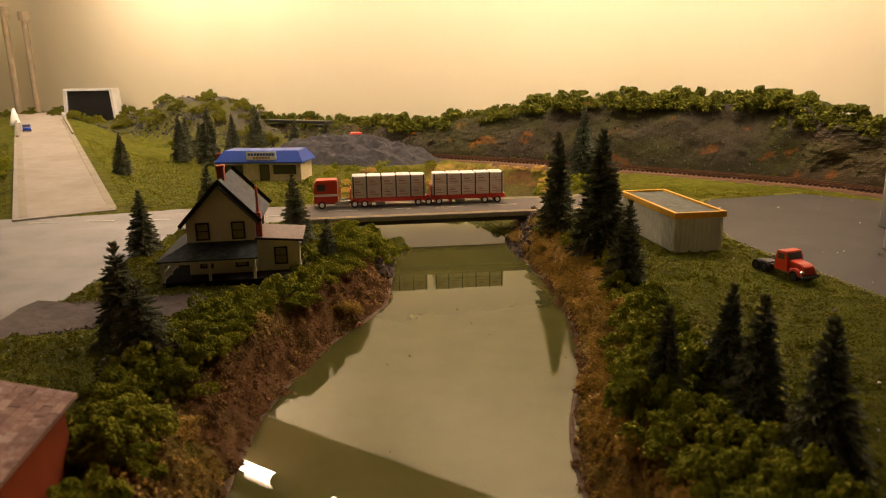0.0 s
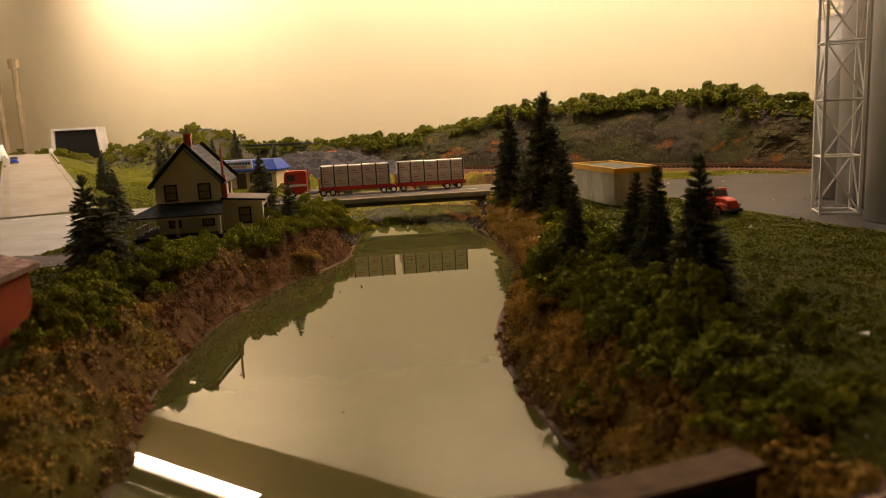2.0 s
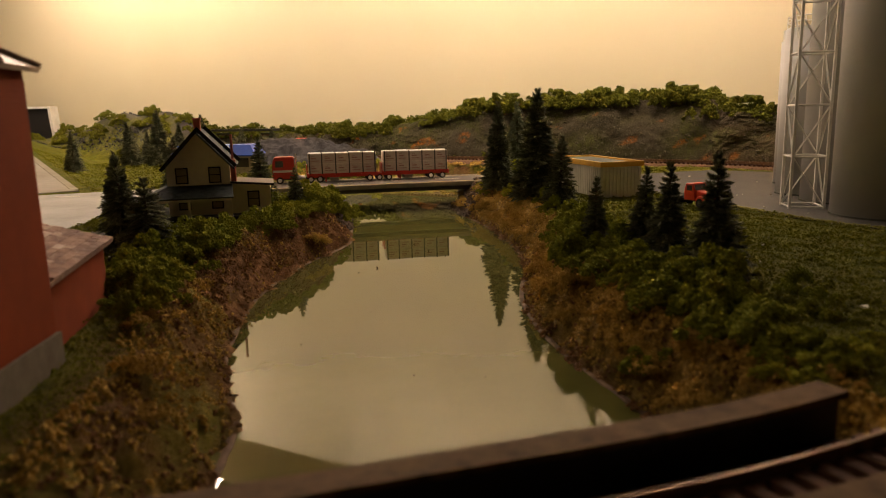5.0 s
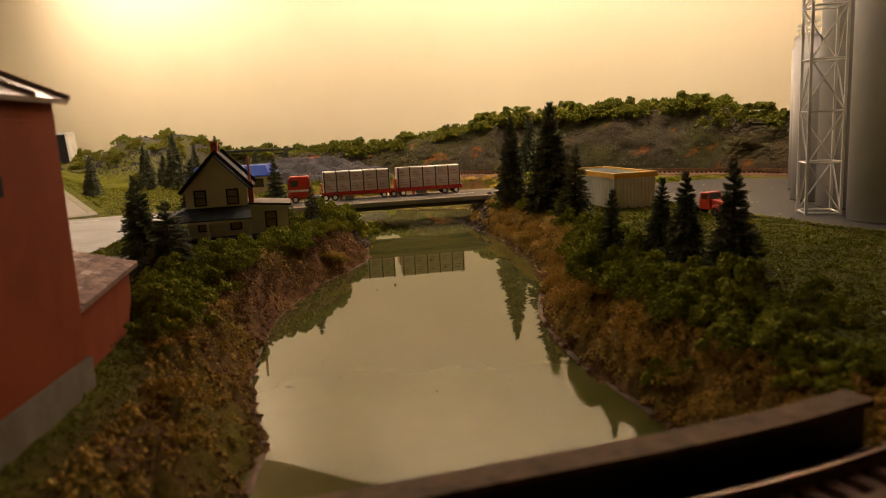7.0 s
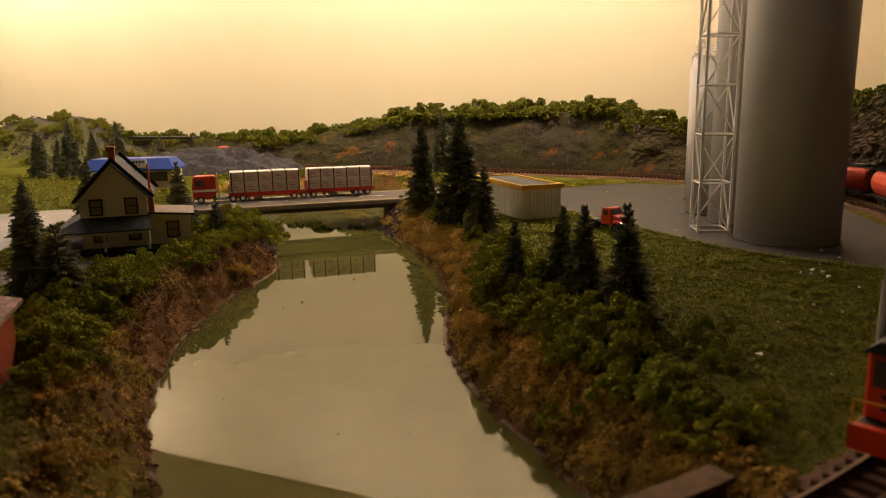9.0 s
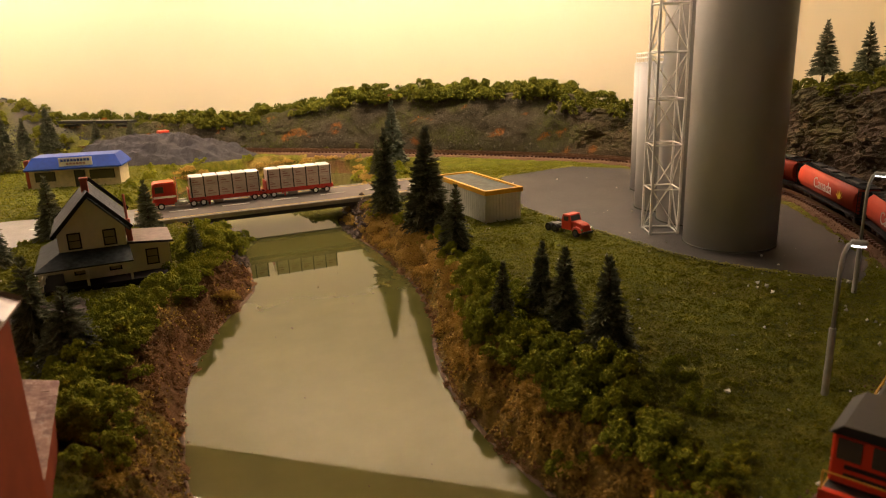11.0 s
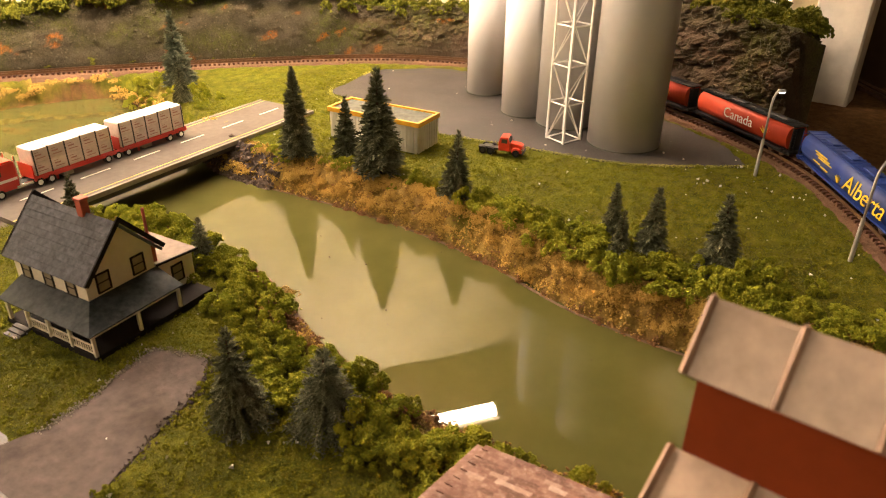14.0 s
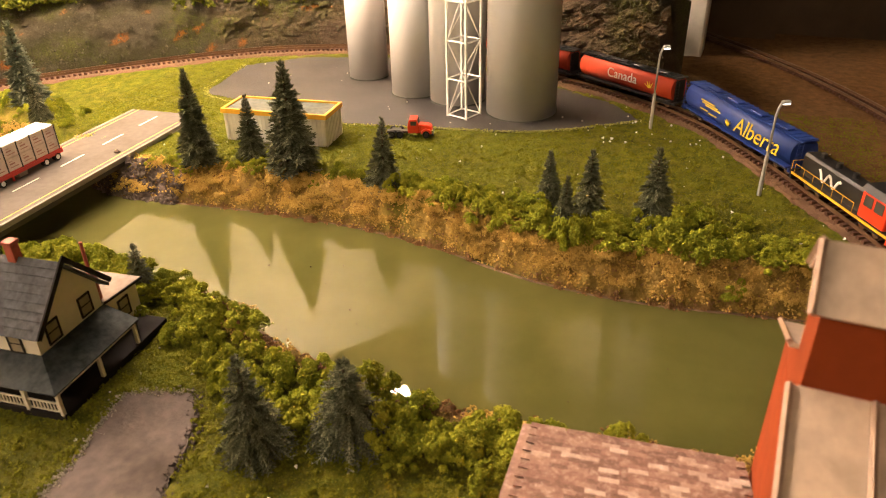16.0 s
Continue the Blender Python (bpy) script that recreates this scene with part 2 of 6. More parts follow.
rust = k.steps(f1, ((0.3, (0.10, 0.030, 0.006)), (0.7, (0.38, 0.13, 0.016))))
patch = k.grain(170, 8, 0.8)


def broken(amount):
    n = k.node("ShaderNodeMath", Value=amount)
    n.operation = "MULTIPLY"
    k.feed(n.inputs[1], k.steps(patch, ((0.36, (0, 0, 0)), (0.58, (1, 1, 1)))))
    return n.outputs[0]


base = k.mix(split.outputs["Blue"], rock, brown)
base = k.mix(broken(split.outputs["Red"]), base, moss)
base = k.mix(broken(split.outputs["Green"]), base, rust)
k.bump(k.mix(0.5, f1, f2), 0.9, 0.003)
m_cliff = k.set(Base_Color=base, Roughness=0.92, Specular_IOR_Level=0.12)

m_bush = foam("bush_foam", (0.036, 0.050, 0.004), (0.150, 0.170, 0.011), (0.40, 0.385, 0.032), 3.0, 0.3)
m_bush_far = foam("hill_bush_foam", (0.020, 0.026, 0.003), (0.085, 0.092, 0.009), (0.22, 0.215, 0.022), 3.0, 0.3)
m_bush_rust = foam("rust_foam", (0.12, 0.035, 0.005), (0.33, 0.10, 0.012), (0.50, 0.19, 0.02))
m_dry = foam("dry_grass_foam", (0.18, 0.105, 0.024), (0.46, 0.30, 0.072), (0.66, 0.46, 0.125))
m_turf = foam("turf_crumbs", (0.070, 0.078, 0.005), (0.118, 0.124, 0.008), (0.24, 0.225, 0.018), 2.0, 0.3)
m_edge = foam("pale_edge_foam", (0.16, 0.145, 0.025), (0.34, 0.32, 0.075), (0.52, 0.50, 0.16))
m_scree = foam("cliff_grit", (0.020, 0.017, 0.009), (0.062, 0.053, 0.030), (0.15, 0.13, 0.085))
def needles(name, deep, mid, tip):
    """Dyed bristles, paler towards their ends."""
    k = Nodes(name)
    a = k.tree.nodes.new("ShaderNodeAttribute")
    a.attribute_name = "tip_tone"
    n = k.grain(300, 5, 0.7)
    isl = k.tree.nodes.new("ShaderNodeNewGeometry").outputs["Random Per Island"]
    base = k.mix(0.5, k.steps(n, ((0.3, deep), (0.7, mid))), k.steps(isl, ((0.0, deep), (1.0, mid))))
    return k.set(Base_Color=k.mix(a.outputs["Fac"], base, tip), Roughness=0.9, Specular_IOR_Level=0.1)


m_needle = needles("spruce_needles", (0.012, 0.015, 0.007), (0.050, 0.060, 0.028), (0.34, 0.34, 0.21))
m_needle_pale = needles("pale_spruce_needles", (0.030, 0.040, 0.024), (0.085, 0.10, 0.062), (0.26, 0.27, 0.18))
m_rim = paint("resin_rim", (0.13, 0.082, 0.050), 0.8, vary=0.4, size=0.8, dirt=0.5)
m_bark = paint("bark", (0.06, 0.038, 0.022), 0.9, vary=0.4)
m_rubble = foam("river_rubble", (0.050, 0.024, 0.010), (0.18, 0.092, 0.038), (0.33, 0.19, 0.085))

m_red_wall = paint("red_barn_paint", (0.19, 0.033, 0.007), 0.85, vary=0.12, size=3, dirt=0.2)
m_conc = paint("weathered_concrete", (0.15, 0.125, 0.095), 0.9, vary=0.2, size=1.5)
m_tin = paint("brown_tin_roof", (0.45, 0.335, 0.255), 0.42, vary=0.25, size=2.5, dirt=0.45)
m_seam = paint("roof_batten", (0.25, 0.155, 0.10), 0.6)
m_shingle = Nodes("red_brown_shingles")
own = m_shingle.tree.nodes.new("ShaderNodeObjectInfo").outputs["Random"]
isl = m_shingle.tree.nodes.new("ShaderNodeNewGeometry").outputs["Random Per Island"]
mixed = m_shingle.node("ShaderNodeMath", Value=own)
m_shingle.feed(mixed.inputs[1], isl)
mixed.operation = "ADD"
frac = m_shingle.node("ShaderNodeMath", Value=mixed.outputs[0])
frac.operation = "FRACT"
f1 = m_shingle.grain(380, 8, 0.75)
m_shingle.bump(f1, 0.4, 0.0004)
m_shingle = m_shingle.set(Base_Color=m_shingle.mix(0.4, m_shingle.steps(frac.outputs[0], ((0.0, (0.090, 0.036, 0.024)), (0.55, (0.20, 0.098, 0.070)), (0.85, (0.28, 0.17, 0.13)), (1.0, (0.50, 0.39, 0.33)))), m_shingle.steps(f1, ((0.35, (0.05, 0.022, 0.016)), (0.52, (0.20, 0.11, 0.08)), (0.7, (0.62, 0.50, 0.43))))), Roughness=0.9)

m_cream = paint("cream_siding", (0.68, 0.62, 0.50), 0.6, vary=0.06, size=1.2, dirt=0.15)
m_roof = paint("grey_shingle_roof", (0.066, 0.068, 0.074), 0.75, vary=0.5, size=0.7, bump=0.4)
m_trim = paint("dark_trim", (0.016, 0.013, 0.012), 0.85)
m_porch = paint("dark_green_roof", (0.024, 0.029, 0.029), 0.72, vary=0.7, size=0.9, bump=0.5)
m_ext = paint("tan_felt_roof", (0.22, 0.175, 0.145), 0.85, size=0.8)
m_brick = paint("red_brick_paint", (0.34, 0.065, 0.030), 0.7, vary=0.25)
m_pane = Nodes("window_pane").set(Base_Color=(0.06, 0.055, 0.045), Roughness=0.12)
m_blind = paint("drawn_blind", (0.26, 0.215, 0.14), 0.7)
m_steel_white = paint("ribbed_white_steel", (0.62, 0.60, 0.54), 0.5, vary=0.05, size=1.0, dirt=0.2)
m_yellow = paint("yellow_paint", (0.62, 0.33, 0.015), 0.5, vary=0.1)
m_grey_top = paint("grey_roof_sheet", (0.11, 0.115, 0.095), 0.9, vary=0.25)
m_silo = paint("grey_silo_paint", (0.49, 0.48, 0.47), 0.7, vary=0.04, size=5, bump=0.08, dirt=0.08)
m_white = paint("white_plastic", (0.78, 0.76, 0.72), 0.4, vary=0.04)
m_ramp = paint("pale_road_card", (0.30, 0.265, 0.225), 0.85, vary=0.08, size=3, dirt=0.25)
m_deck = paint("bridge_asphalt", (0.115, 0.098, 0.082), 0.85, vary=0.12, size=1.2, dirt=0.2)
m_kerb = paint("pale_concrete", (0.27, 0.24, 0.185), 0.85, vary=0.1)
m_line = paint("road_white", (0.66, 0.62, 0.52), 0.8, vary=0.15)
m_line_y = paint("road_yellow", (0.56, 0.40, 0.09), 0.8, vary=0.15)
m_red = paint("truck_red", (0.48, 0.022, 0.012), 0.35, vary=0.06, dirt=0.1)
m_orange = paint("orange_red_plastic", (0.56, 0.040, 0.012), 0.35, vary=0.05, dirt=0.1)
m_car_red = paint("hopper_red", (0.46, 0.045, 0.013), 0.6, vary=0.08, size=2, dirt=0.25)
m_blue = paint("hopper_blue", (0.008, 0.030, 0.17), 0.5, vary=0.08, size=2)
m_black = paint("black_plastic", (0.014, 0.013, 0.013), 0.45)
m_tyre = paint("tyre_rubber", (0.018, 0.017, 0.016), 0.8)
m_chrome = paint("bright_metal", (0.62, 0.60, 0.57), 0.25, 1.0, vary=0.05)
m_pole = paint("grey_pole_paint", (0.38, 0.37, 0.34), 0.45, 0.3)
m_lumber = paint("wrapped_lumber", (0.60, 0.50, 0.44), 0.7, vary=0.08, size=0.6)
m_print = paint("dull_red_print", (0.36, 0.19, 0.165), 0.7)
m_yell_print = paint("yellow_print", (0.72, 0.50, 0.02), 0.5)
m_rail = paint("rail_brown", (0.17, 0.095, 0.05), 0.4, 0.6, vary=0.2)
m_tie = paint("tie_brown", (0.085, 0.040, 0.024), 0.8, vary=0.3)
m_ballast = foam("ballast", (0.030, 0.015, 0.008), (0.105, 0.056, 0.032), (0.24, 0.15, 0.10), 0.5)
m_girder = paint("girder_dark", (0.022, 0.017, 0.014), 0.5)
m_flange = paint("worn_flange", (0.12, 0.075, 0.042), 0.9, vary=0.4)
m_mud = paint("grey_mud", (0.088, 0.068, 0.060), 0.85, vary=0.3, size=1.6, bump=1.0, dirt=0.55)
m_shop_blue = paint("shop_blue_roof", (0.010, 0.050, 0.30), 0.5)
m_shop = paint("shop_cream", (0.62, 0.53, 0.33), 0.6)
m_gravel = foam("grey_pile", (0.018, 0.017, 0.018), (0.052, 0.049, 0.051), (0.12, 0.112, 0.115), 0.7)
m_glow = Nodes("lamp_head").set(Base_Color=(0.9, 0.9, 0.9), Emission_Color=(1, 0.96, 0.9), Emission_Strength=4.0)
m_tube = Nodes("fluorescent_tube").set(Base_Color=(0.9, 0.9, 0.9), Emission_Color=WARM, Emission_Strength=TUBE)
m_fixture = paint("lamp_housing", (0.20, 0.16, 0.10), 0.5, size=4)
m_dull = paint("unlit_tube", (0.75, 0.68, 0.5), 0.3)
m_globe = Nodes("frosted_globe").set(Base_Color=(0.9, 0.9, 0.9), Emission_Color=(1.0, 0.80, 0.56), Emission_Strength=ROOM)
m_bulb = Nodes("bulb").set(Base_Color=(0.9, 0.9, 0.9), Emission_Color=(1.0, 0.77, 0.48), Emission_Strength=85.0)
m_pen_blue = paint("blue_pen", (0.012, 0.035, 0.36), 0.35)
m_teal = paint("teal_box", (0.05, 0.28, 0.32), 0.5)
m_crumb = paint("white_crumbs", (0.70, 0.66, 0.58), 0.8)

# ---- the room ----
def wall_slab(name, a, b, z0, z1, thick, material, label):
    a, b = Vector((*a, 0)), Vector((*b, 0))
    d = (b - a).normalized()
    n = Vector((d.y, -d.x, 0)) * thick
    bm = bmesh.new()
    prism(bm, [(a.x, a.y), (b.x, b.y), (b.x + n.x, b.y + n.y), (a.x + n.x, a.y + n.y)], "z", z0, z1)
    return tagged(part(name, bm, material), label, "wall", kind="structure")


U_LEFT, U_RIGHT = 238.0, -42.0
corner_l, corner_r = along(U_LEFT, WALL)[:2], along(U_RIGHT, WALL)[:2]
wall_slab("wall_back", corner_r, corner_l, -95, 140, -10, m_wall, "cream yellow painted wall behind the layout")
wall_slab("wall_left", corner_l, along(U_LEFT, -160)[:2], -95, 140, -10, m_wall, "cream yellow painted side wall")
wall_slab("wall_right", (52.2, 23.3), corner_r, -95, 140, -3, m_wall, "cream yellow wall beside the rocky cliff")
wall_slab("wall_far_right", (150, -60), (150, 60), -95, 140, -8, m_door, "dark brown panelling in the next room")
wall_slab("wall_next_room", (150, 60), (corner_r[0] + 4, 66), -95, 140, -8, m_door, "dark wall of the next room")
wall_slab("wall_front", along(U_LEFT, -160)[:2], (150, -230), -95, 140, -8, m_dim, "dim wall on the far side of the room")
wall_slab("wall_side", (150, -230), (150, -60), -95, 140, -8, m_dim, "dim side wall of the room")
bm = bmesh.new()
box(bm, -420, -420, -97, 170, 300, -95)
tagged(part("floor", bm, m_carpet), "dark carpeted room floor", "floor", kind="structure")
bm = bmesh.new()
box(bm, -420, -420, 140, 170, 300, 144)
tagged(part("ceiling", bm, m_dim), "dim room ceiling", "ceiling", kind="structure")
# board above the layout, with its lamp
bm = bmesh.new()
slab(bm, [along(U_LEFT, 58, SHELF + 2), along(U_RIGHT - 6, 58, SHELF + 2), along(U_RIGHT - 6, WALL, SHELF + 2), along(U_LEFT, WALL, SHELF + 2)], 2)
board = tagged(part("overhead_board", bm, m_shelf), "tan wooden board over the layout, against the wall", "shelf", kind="structure")
bm = bmesh.new()
rod(bm, along(U_LEFT - 2, 59.6, SHELF - 1.9), along(U_RIGHT, 59.6, SHELF - 1.9), 0.6, seg=12)
part("front_rail", bm, m_dull, board, "slim cream rail under the board", True)
for u0, u1 in ((-8, 64), (76, 128)):
    lamp = thing("tube_lamp", label="short fluorescent tube lamp under the board", category="lamp", group="lamps under the board")
    bm = bmesh.new()
    slab(bm, [along(u1 + 2, 65.6, SHELF - 0.02), along(u0 - 2, 65.6, SHELF - 0.02), along(u0 - 2, 67, SHELF - 0.02), along(u1 + 2, 67, SHELF - 0.02)], 0.5)
    # unseen lips on both sides, added to keep tube light off board and wall
    slab(bm, [along(u1 + 2, 68, SHELF - 0.02), along(u0 - 2, 68, SHELF - 0.02), along(u0 - 2, 68.3, SHELF - 0.02), along(u1 + 2, 68.3, SHELF - 0.02)], 1.0)
    slab(bm, [along(u1 + 2, 64.3, SHELF - 0.02), along(u0 - 2, 64.3, SHELF - 0.02), along(u0 - 2, 64.6, SHELF - 0.02), along(u1 + 2, 64.6, SHELF - 0.02)], 1.7)
    slab(bm, [along(u1 + 2, 67, SHELF - 0.02), along(u0 - 2, 67, SHELF - 0.02), along(u0 - 2, 68, SHELF - 0.02), along(u1 + 2, 68, SHELF - 0.02)], 0.25)
    part("housing", bm, m_fixture, lamp, "slim cream steel housing with added lips that shield the tube")
    bm = bmesh.new()
    rod(bm, along(u0, 66.3, SHELF - 2.0), along(u1, 66.3, SHELF - 2.0), 1.0, seg=20)
    part("tube", bm, m_tube, lamp, "glowing white tube", True)
    for u in (u0 - 1, u1 + 1):
        bm = bmesh.new()
        rod(bm, along(u - 0.9, 66.3, SHELF - 2.0), along(u + 0.9, 66.3, SHELF - 2.0), 1.05, seg=16)
        box(bm, -0.8, -0.8, 0, 0.8, 0.8, 1.8, m=pose(*along(u, 66.3, SHELF - 2.0)))
        part("end_cap", bm, m_white, lamp)
spot = thing("bulb_lamp", *along(184, 77, SHELF), label="bare warm bulb under the board", category="lamp")
bm = bmesh.new()
bmesh.ops.create_uvsphere(bm, u_segments=16, v_segments=10, radius=2.2)
for v in bm.verts:
    v.co.z -= 4.5
part("bulb", bm, m_bulb, spot, smooth=True)
bm = bmesh.new()
rod(bm, (0, 0, -2.6), (0, 0, 0), 1.4, 1.8, 12)
part("socket", bm, m_white, spot)
# lamp on the room's ceiling
room_lamp = thing("ceiling_lamp", -150, 15, 138, 0, "round frosted ceiling lamp of the room", "lamp")
bm = bmesh.new()
rod(bm, (0, 0, -7), (0, 0, 0), 17, 21, 32)
part("globe", bm, m_globe, room_lamp, "frosted glowing globe", True)
bm = bmesh.new()
rod(bm, (0, 0, 0), (0, 0, 2), 22, 22, 32)
part("plate", bm, m_white, room_lamp)
# table under the layout
bm = bmesh.new()
prism(bm, [along(U_LEFT - 4, 30)[:2], (-70, -32), (50, -32), (60, -5), (44, 21), corner_r[:2], along(U_LEFT, WALL)[:2]][::-1], "z", -7, -4.6)
tagged(part("layout_table", bm, m_shelf), "plywood table that carries the layout", "table", kind="structure")

# ---- ground ----
RIVER = [(8.5, -31), (7.5, -6), (6.8, 4), (5.8, 10), (4.7, 16), (4.5, 20.4), (4.8, 24), (6.0, 29), (6.6, 34.6), (6.3, 41.5), (5.2, 49), (4.7, 54), (6.5, 60), (8.5, 66), (10.5, 74), (11, 78),
         (8.8, 81.4), (2.6, 83.3), (-3.7, 82.6), (-8.2, 79.7), (-10, 74.2), (-11, 66), (-9, 58), (-6, 53), (-3.4, 48.5), (-2.8, 40), (-3.2, 37), (-4.9, 32.5), (-6, 27.8), (-6.4, 23.5), (-6.1, 18),
         (-5.4, 14.3), (-4.5, 11), (-4.6, 4), (-5.5, -6), (-6, -31)]
TRACK = spline([(-62, 136), (-40, 119), (-20, 104.5), (-1, 90.8), (9.5, 84), (20.5, 76.3), (32.5, 66.2), (38.2, 58.5), (41.2, 48.5), (40.2, 38.8), (36.2, 28.8), (32.5, 21.9), (28.3, 16.5), (22.6, 12), (17.4, 8.7), (12, 5.5), (6, 2.95), (0, 1.5), (-6, 0.3), (-14, -1.2), (-30, -3), (-60, -4)], 0.5)
RAMP_A, RAMP_B, RAMP_H = np.array((-30.8, 56.6)), np.array((-68.0, 119.0)), 4.2
LOT = [(31.2, 61.6), (22.2, 59.3), (20.2, 52), (18.7, 45), (20.5, 36.8), (22, 29.9), (23.8, 26.2), (28, 20.8), (31.5, 23.6), (35.0, 30.5), (38.6, 39.5), (39.3, 48), (36.2, 57.2)]
ROAD = [(-90, 47), (-36, 55.4), (-30.8, 56.3), (-26, 57.6), (-22, 58.9), (-10.3, 59.3), (-9.6, 53.0), (-15, 51.8), (-19, 50.6), (-19.4, 45), (-19.3, 39), (-19.2, 34.0), (-19.6, 32.6), (-19.6, 28.4), (-20.4, 25.6), (-24, 23), (-32, 18), (-90, 10)]
DRIVE = [(-20.5, 34.0), (-18.3, 33.3), (-15.9, 33.7), (-13.6, 34.5), (-12.6, 34.7), (-11.9, 33.5), (-11.4, 32.1), (-12.8, 30.8), (-15.4, 29.7), (-17.8, 28.8), (-20.5, 28.2)]
ISLAND = [(-25.9, 37.7), (-29.3, 41.3), (-32.7, 42.4), (-26.0, 33.6), (-23.5, 33.5)]


FAR_TRACK = [tuple(p) for p in TRACK[::8] if p[1] > 68]


def height(px, py):
    """Height of the ground, and how much of it is bank, dry slope, earth and stone."""
    d = away(px, py, RIVER + RIVER[:1])
    d = np.where(inside(px, py, RIVER), -d, d)
    n1, n2 = rough(px, py, 1.6, 1), rough(px, py, 7, 2)
    wide = 2.7 + 0.5 * n2
    bank = smooth01(d / wide)
    z = WATER - 0.15 + bank * (2.2 - 0.05) + np.where(d < 0, np.maximum(d, -3) * 0.25, 0)
    z += (0.40 * n1 + 0.8 * np.abs(rough(px, py, 0.9, 4)) - 0.12 + 0.3 * rough(px, py, 0.5, 9)) * np.clip(1.15 - np.abs(d - 1.45) / 1.6, 0, 1)
    z += smooth01((d - 2.4) / 1.2) * (0.09 * n1 + 0.1 * n2)
    bed = away(px, py, FAR_TRACK)
    z = np.where((py > 70) & (bed < 2.6), np.maximum(z, -0.25 - 0.8 * np.maximum(bed - 1.9, 0)), z)
    # paved places are level
    flat = inside(px, py, LOT) | inside(px, py, DRIVE) | (inside(px, py, ROAD) & ~inside(px, py, ISLAND))
    z = np.where(flat & (d > 1), -0.12, z)
    # bank of the ramp
    ax = RAMP_B - RAMP_A
    long = np.hypot(*ax)
    t = ((px - RAMP_A[0]) * ax[0] + (py - RAMP_A[1]) * ax[1]) / long ** 2
    side = np.abs((px - RAMP_A[0]) * ax[1] - (py - RAMP_A[1]) * ax[0]) / long
    up = RAMP_H * np.clip(t, 0, 1.0) - np.maximum(side - 4.6, 0) * 0.34 - 0.12 + 0.25 * n2 * (side > 5) * (t > 0.1)
    z = np.where((t > 0) & (up > z), up, z)
    # mound behind the shop, towards the wall
    n = px * NX + py * NY
    u = px * UX + py * UY
    far = smooth01((n - 69 - 2 * n2) / 11) * smooth01((u - 76 + 2 * n2) / 14)
    z = np.where(far > 0.02, np.maximum(z, far * (2.8 + 3.8 * np.exp(-((u - 103) / 16) ** 2) + 1.3 * rough(px, py, 6, 5))), z)
    stone = far * smooth01(0.75 + 0.9 * rough(px, py, 5, 6))
    straw = (px > 0) | (py > 57) | (py < 21)
    n3 = rough(px, py, 2.6, 8)
    dry = np.clip(1.9 - np.abs(d - 1.75) / 0.85, 0, 1) * np.where(straw, smooth01(np.where(py > 57, -0.1, 1.1) + 0.9 * n2 + 0.7 * n3), 0.7 * smooth01(0.12 + 1.2 * n3))
    earth = np.clip(1.25 - np.abs(d - 0.2) / 0.5, 0, 1) + np.where(straw, 0.0, 1.0) * np.clip(1.2 - np.abs(d - 1.3) / 1.8, 0, 1)
    earth = np.clip(earth - 0.6 * dry * (d > 0.7), 0, 1)
    yard = inside(px, py, [(11, 3.6), (20, 8.6), (28, 14.6), (34, 22), (70, 26), (70, -32), (11, -32)])
    earth = np.where(yard, 0.95, earth)
    front = smooth01((21 - py) / 4) * (px < 0) * np.clip(1.3 - np.abs(d - 1.9) / 1.9, 0, 1)
    dry, earth = np.maximum(dry * (1 - 0.7 * front), front * 0.3), np.clip(earth * (1 - 0.6 * front) + 0.8 * front * smooth01(0.6 + n3), 0, 1)
    return z, np.clip(dry, 0, 1), np.clip(earth, 0, 1), np.clip(stone, 0, 1), d


xs = np.concatenate((np.arange(-260, -60, 5), np.arange(-60, -22, 1.0), np.arange(-22, -13, 0.6), np.arange(-13, 13, 0.24), np.arange(13, 45, 0.9), np.arange(45, 66, 3)))
ys = np.concatenate((np.arange(-31, 2, 1.4), np.arange(2, 62, 0.28), np.arange(62, 64, 0.5), np.arange(64, 90, 0.45), np.arange(90, 112, 0.9), np.arange(112, 240, 3.0)))
gx, gy = np.meshgrid(xs, ys)
gz, g_dry, g_earth, g_stone, g_d = height(gx, gy)
keep = (gx * NX + gy * NY < WALL + 3) & (gx * UX + gy * UY < U_LEFT + 4) & (gx + 0.25 * gy < 66)
nx = len(xs)
index = np.arange(gx.size).reshape(gx.shape)
cells = keep[:-1, :-1] & keep[1:, :-1] & keep[:-1, 1:] & keep[1:, 1:]
quads = np.stack([index[:-1, :-1], index[:-1, 1:], index[1:, 1:], index[1:, :-1]], -1)[cells]
me = bpy.data.meshes.new("ground")
me.from_pydata((np.stack([gx.ravel(), gy.ravel(), gz.ravel()], 1) * CM).tolist(), [], quads.tolist())
me.polygons.foreach_set("use_smooth", [True] * len(me.polygons))
attr = me.color_attributes.new("zone", "FLOAT_COLOR", "POINT")
attr.data.foreach_set("color", np.stack([g_dry.ravel(), g_earth.ravel(), g_stone.ravel(), np.ones(gx.size)], 1).ravel())
me.materials.append(m_ground)
tagged(new("ground", me), "model landscape of green turf with brown river banks", "ground", kind="structure")


def ground_at(x, y):
    return float(height(np.array([x]), np.array([y]))[0][0])


def sheet(name, ring, z, material, label, category, thick=0.3):
    bm = bmesh.new()
    prism(bm, ring, "z", z - thick, z)
    bmesh.ops.triangulate(bm, faces=[f for f in bm.faces if len(f.verts) > 4])
    return tagged(part(name, bm, material), label, category, kind="structure")


bm = bmesh.new()
prism(bm, [(-16, -31), (14, -31), (14, 86), (-16, 86)], "z", WATER - 0.06, WATER)
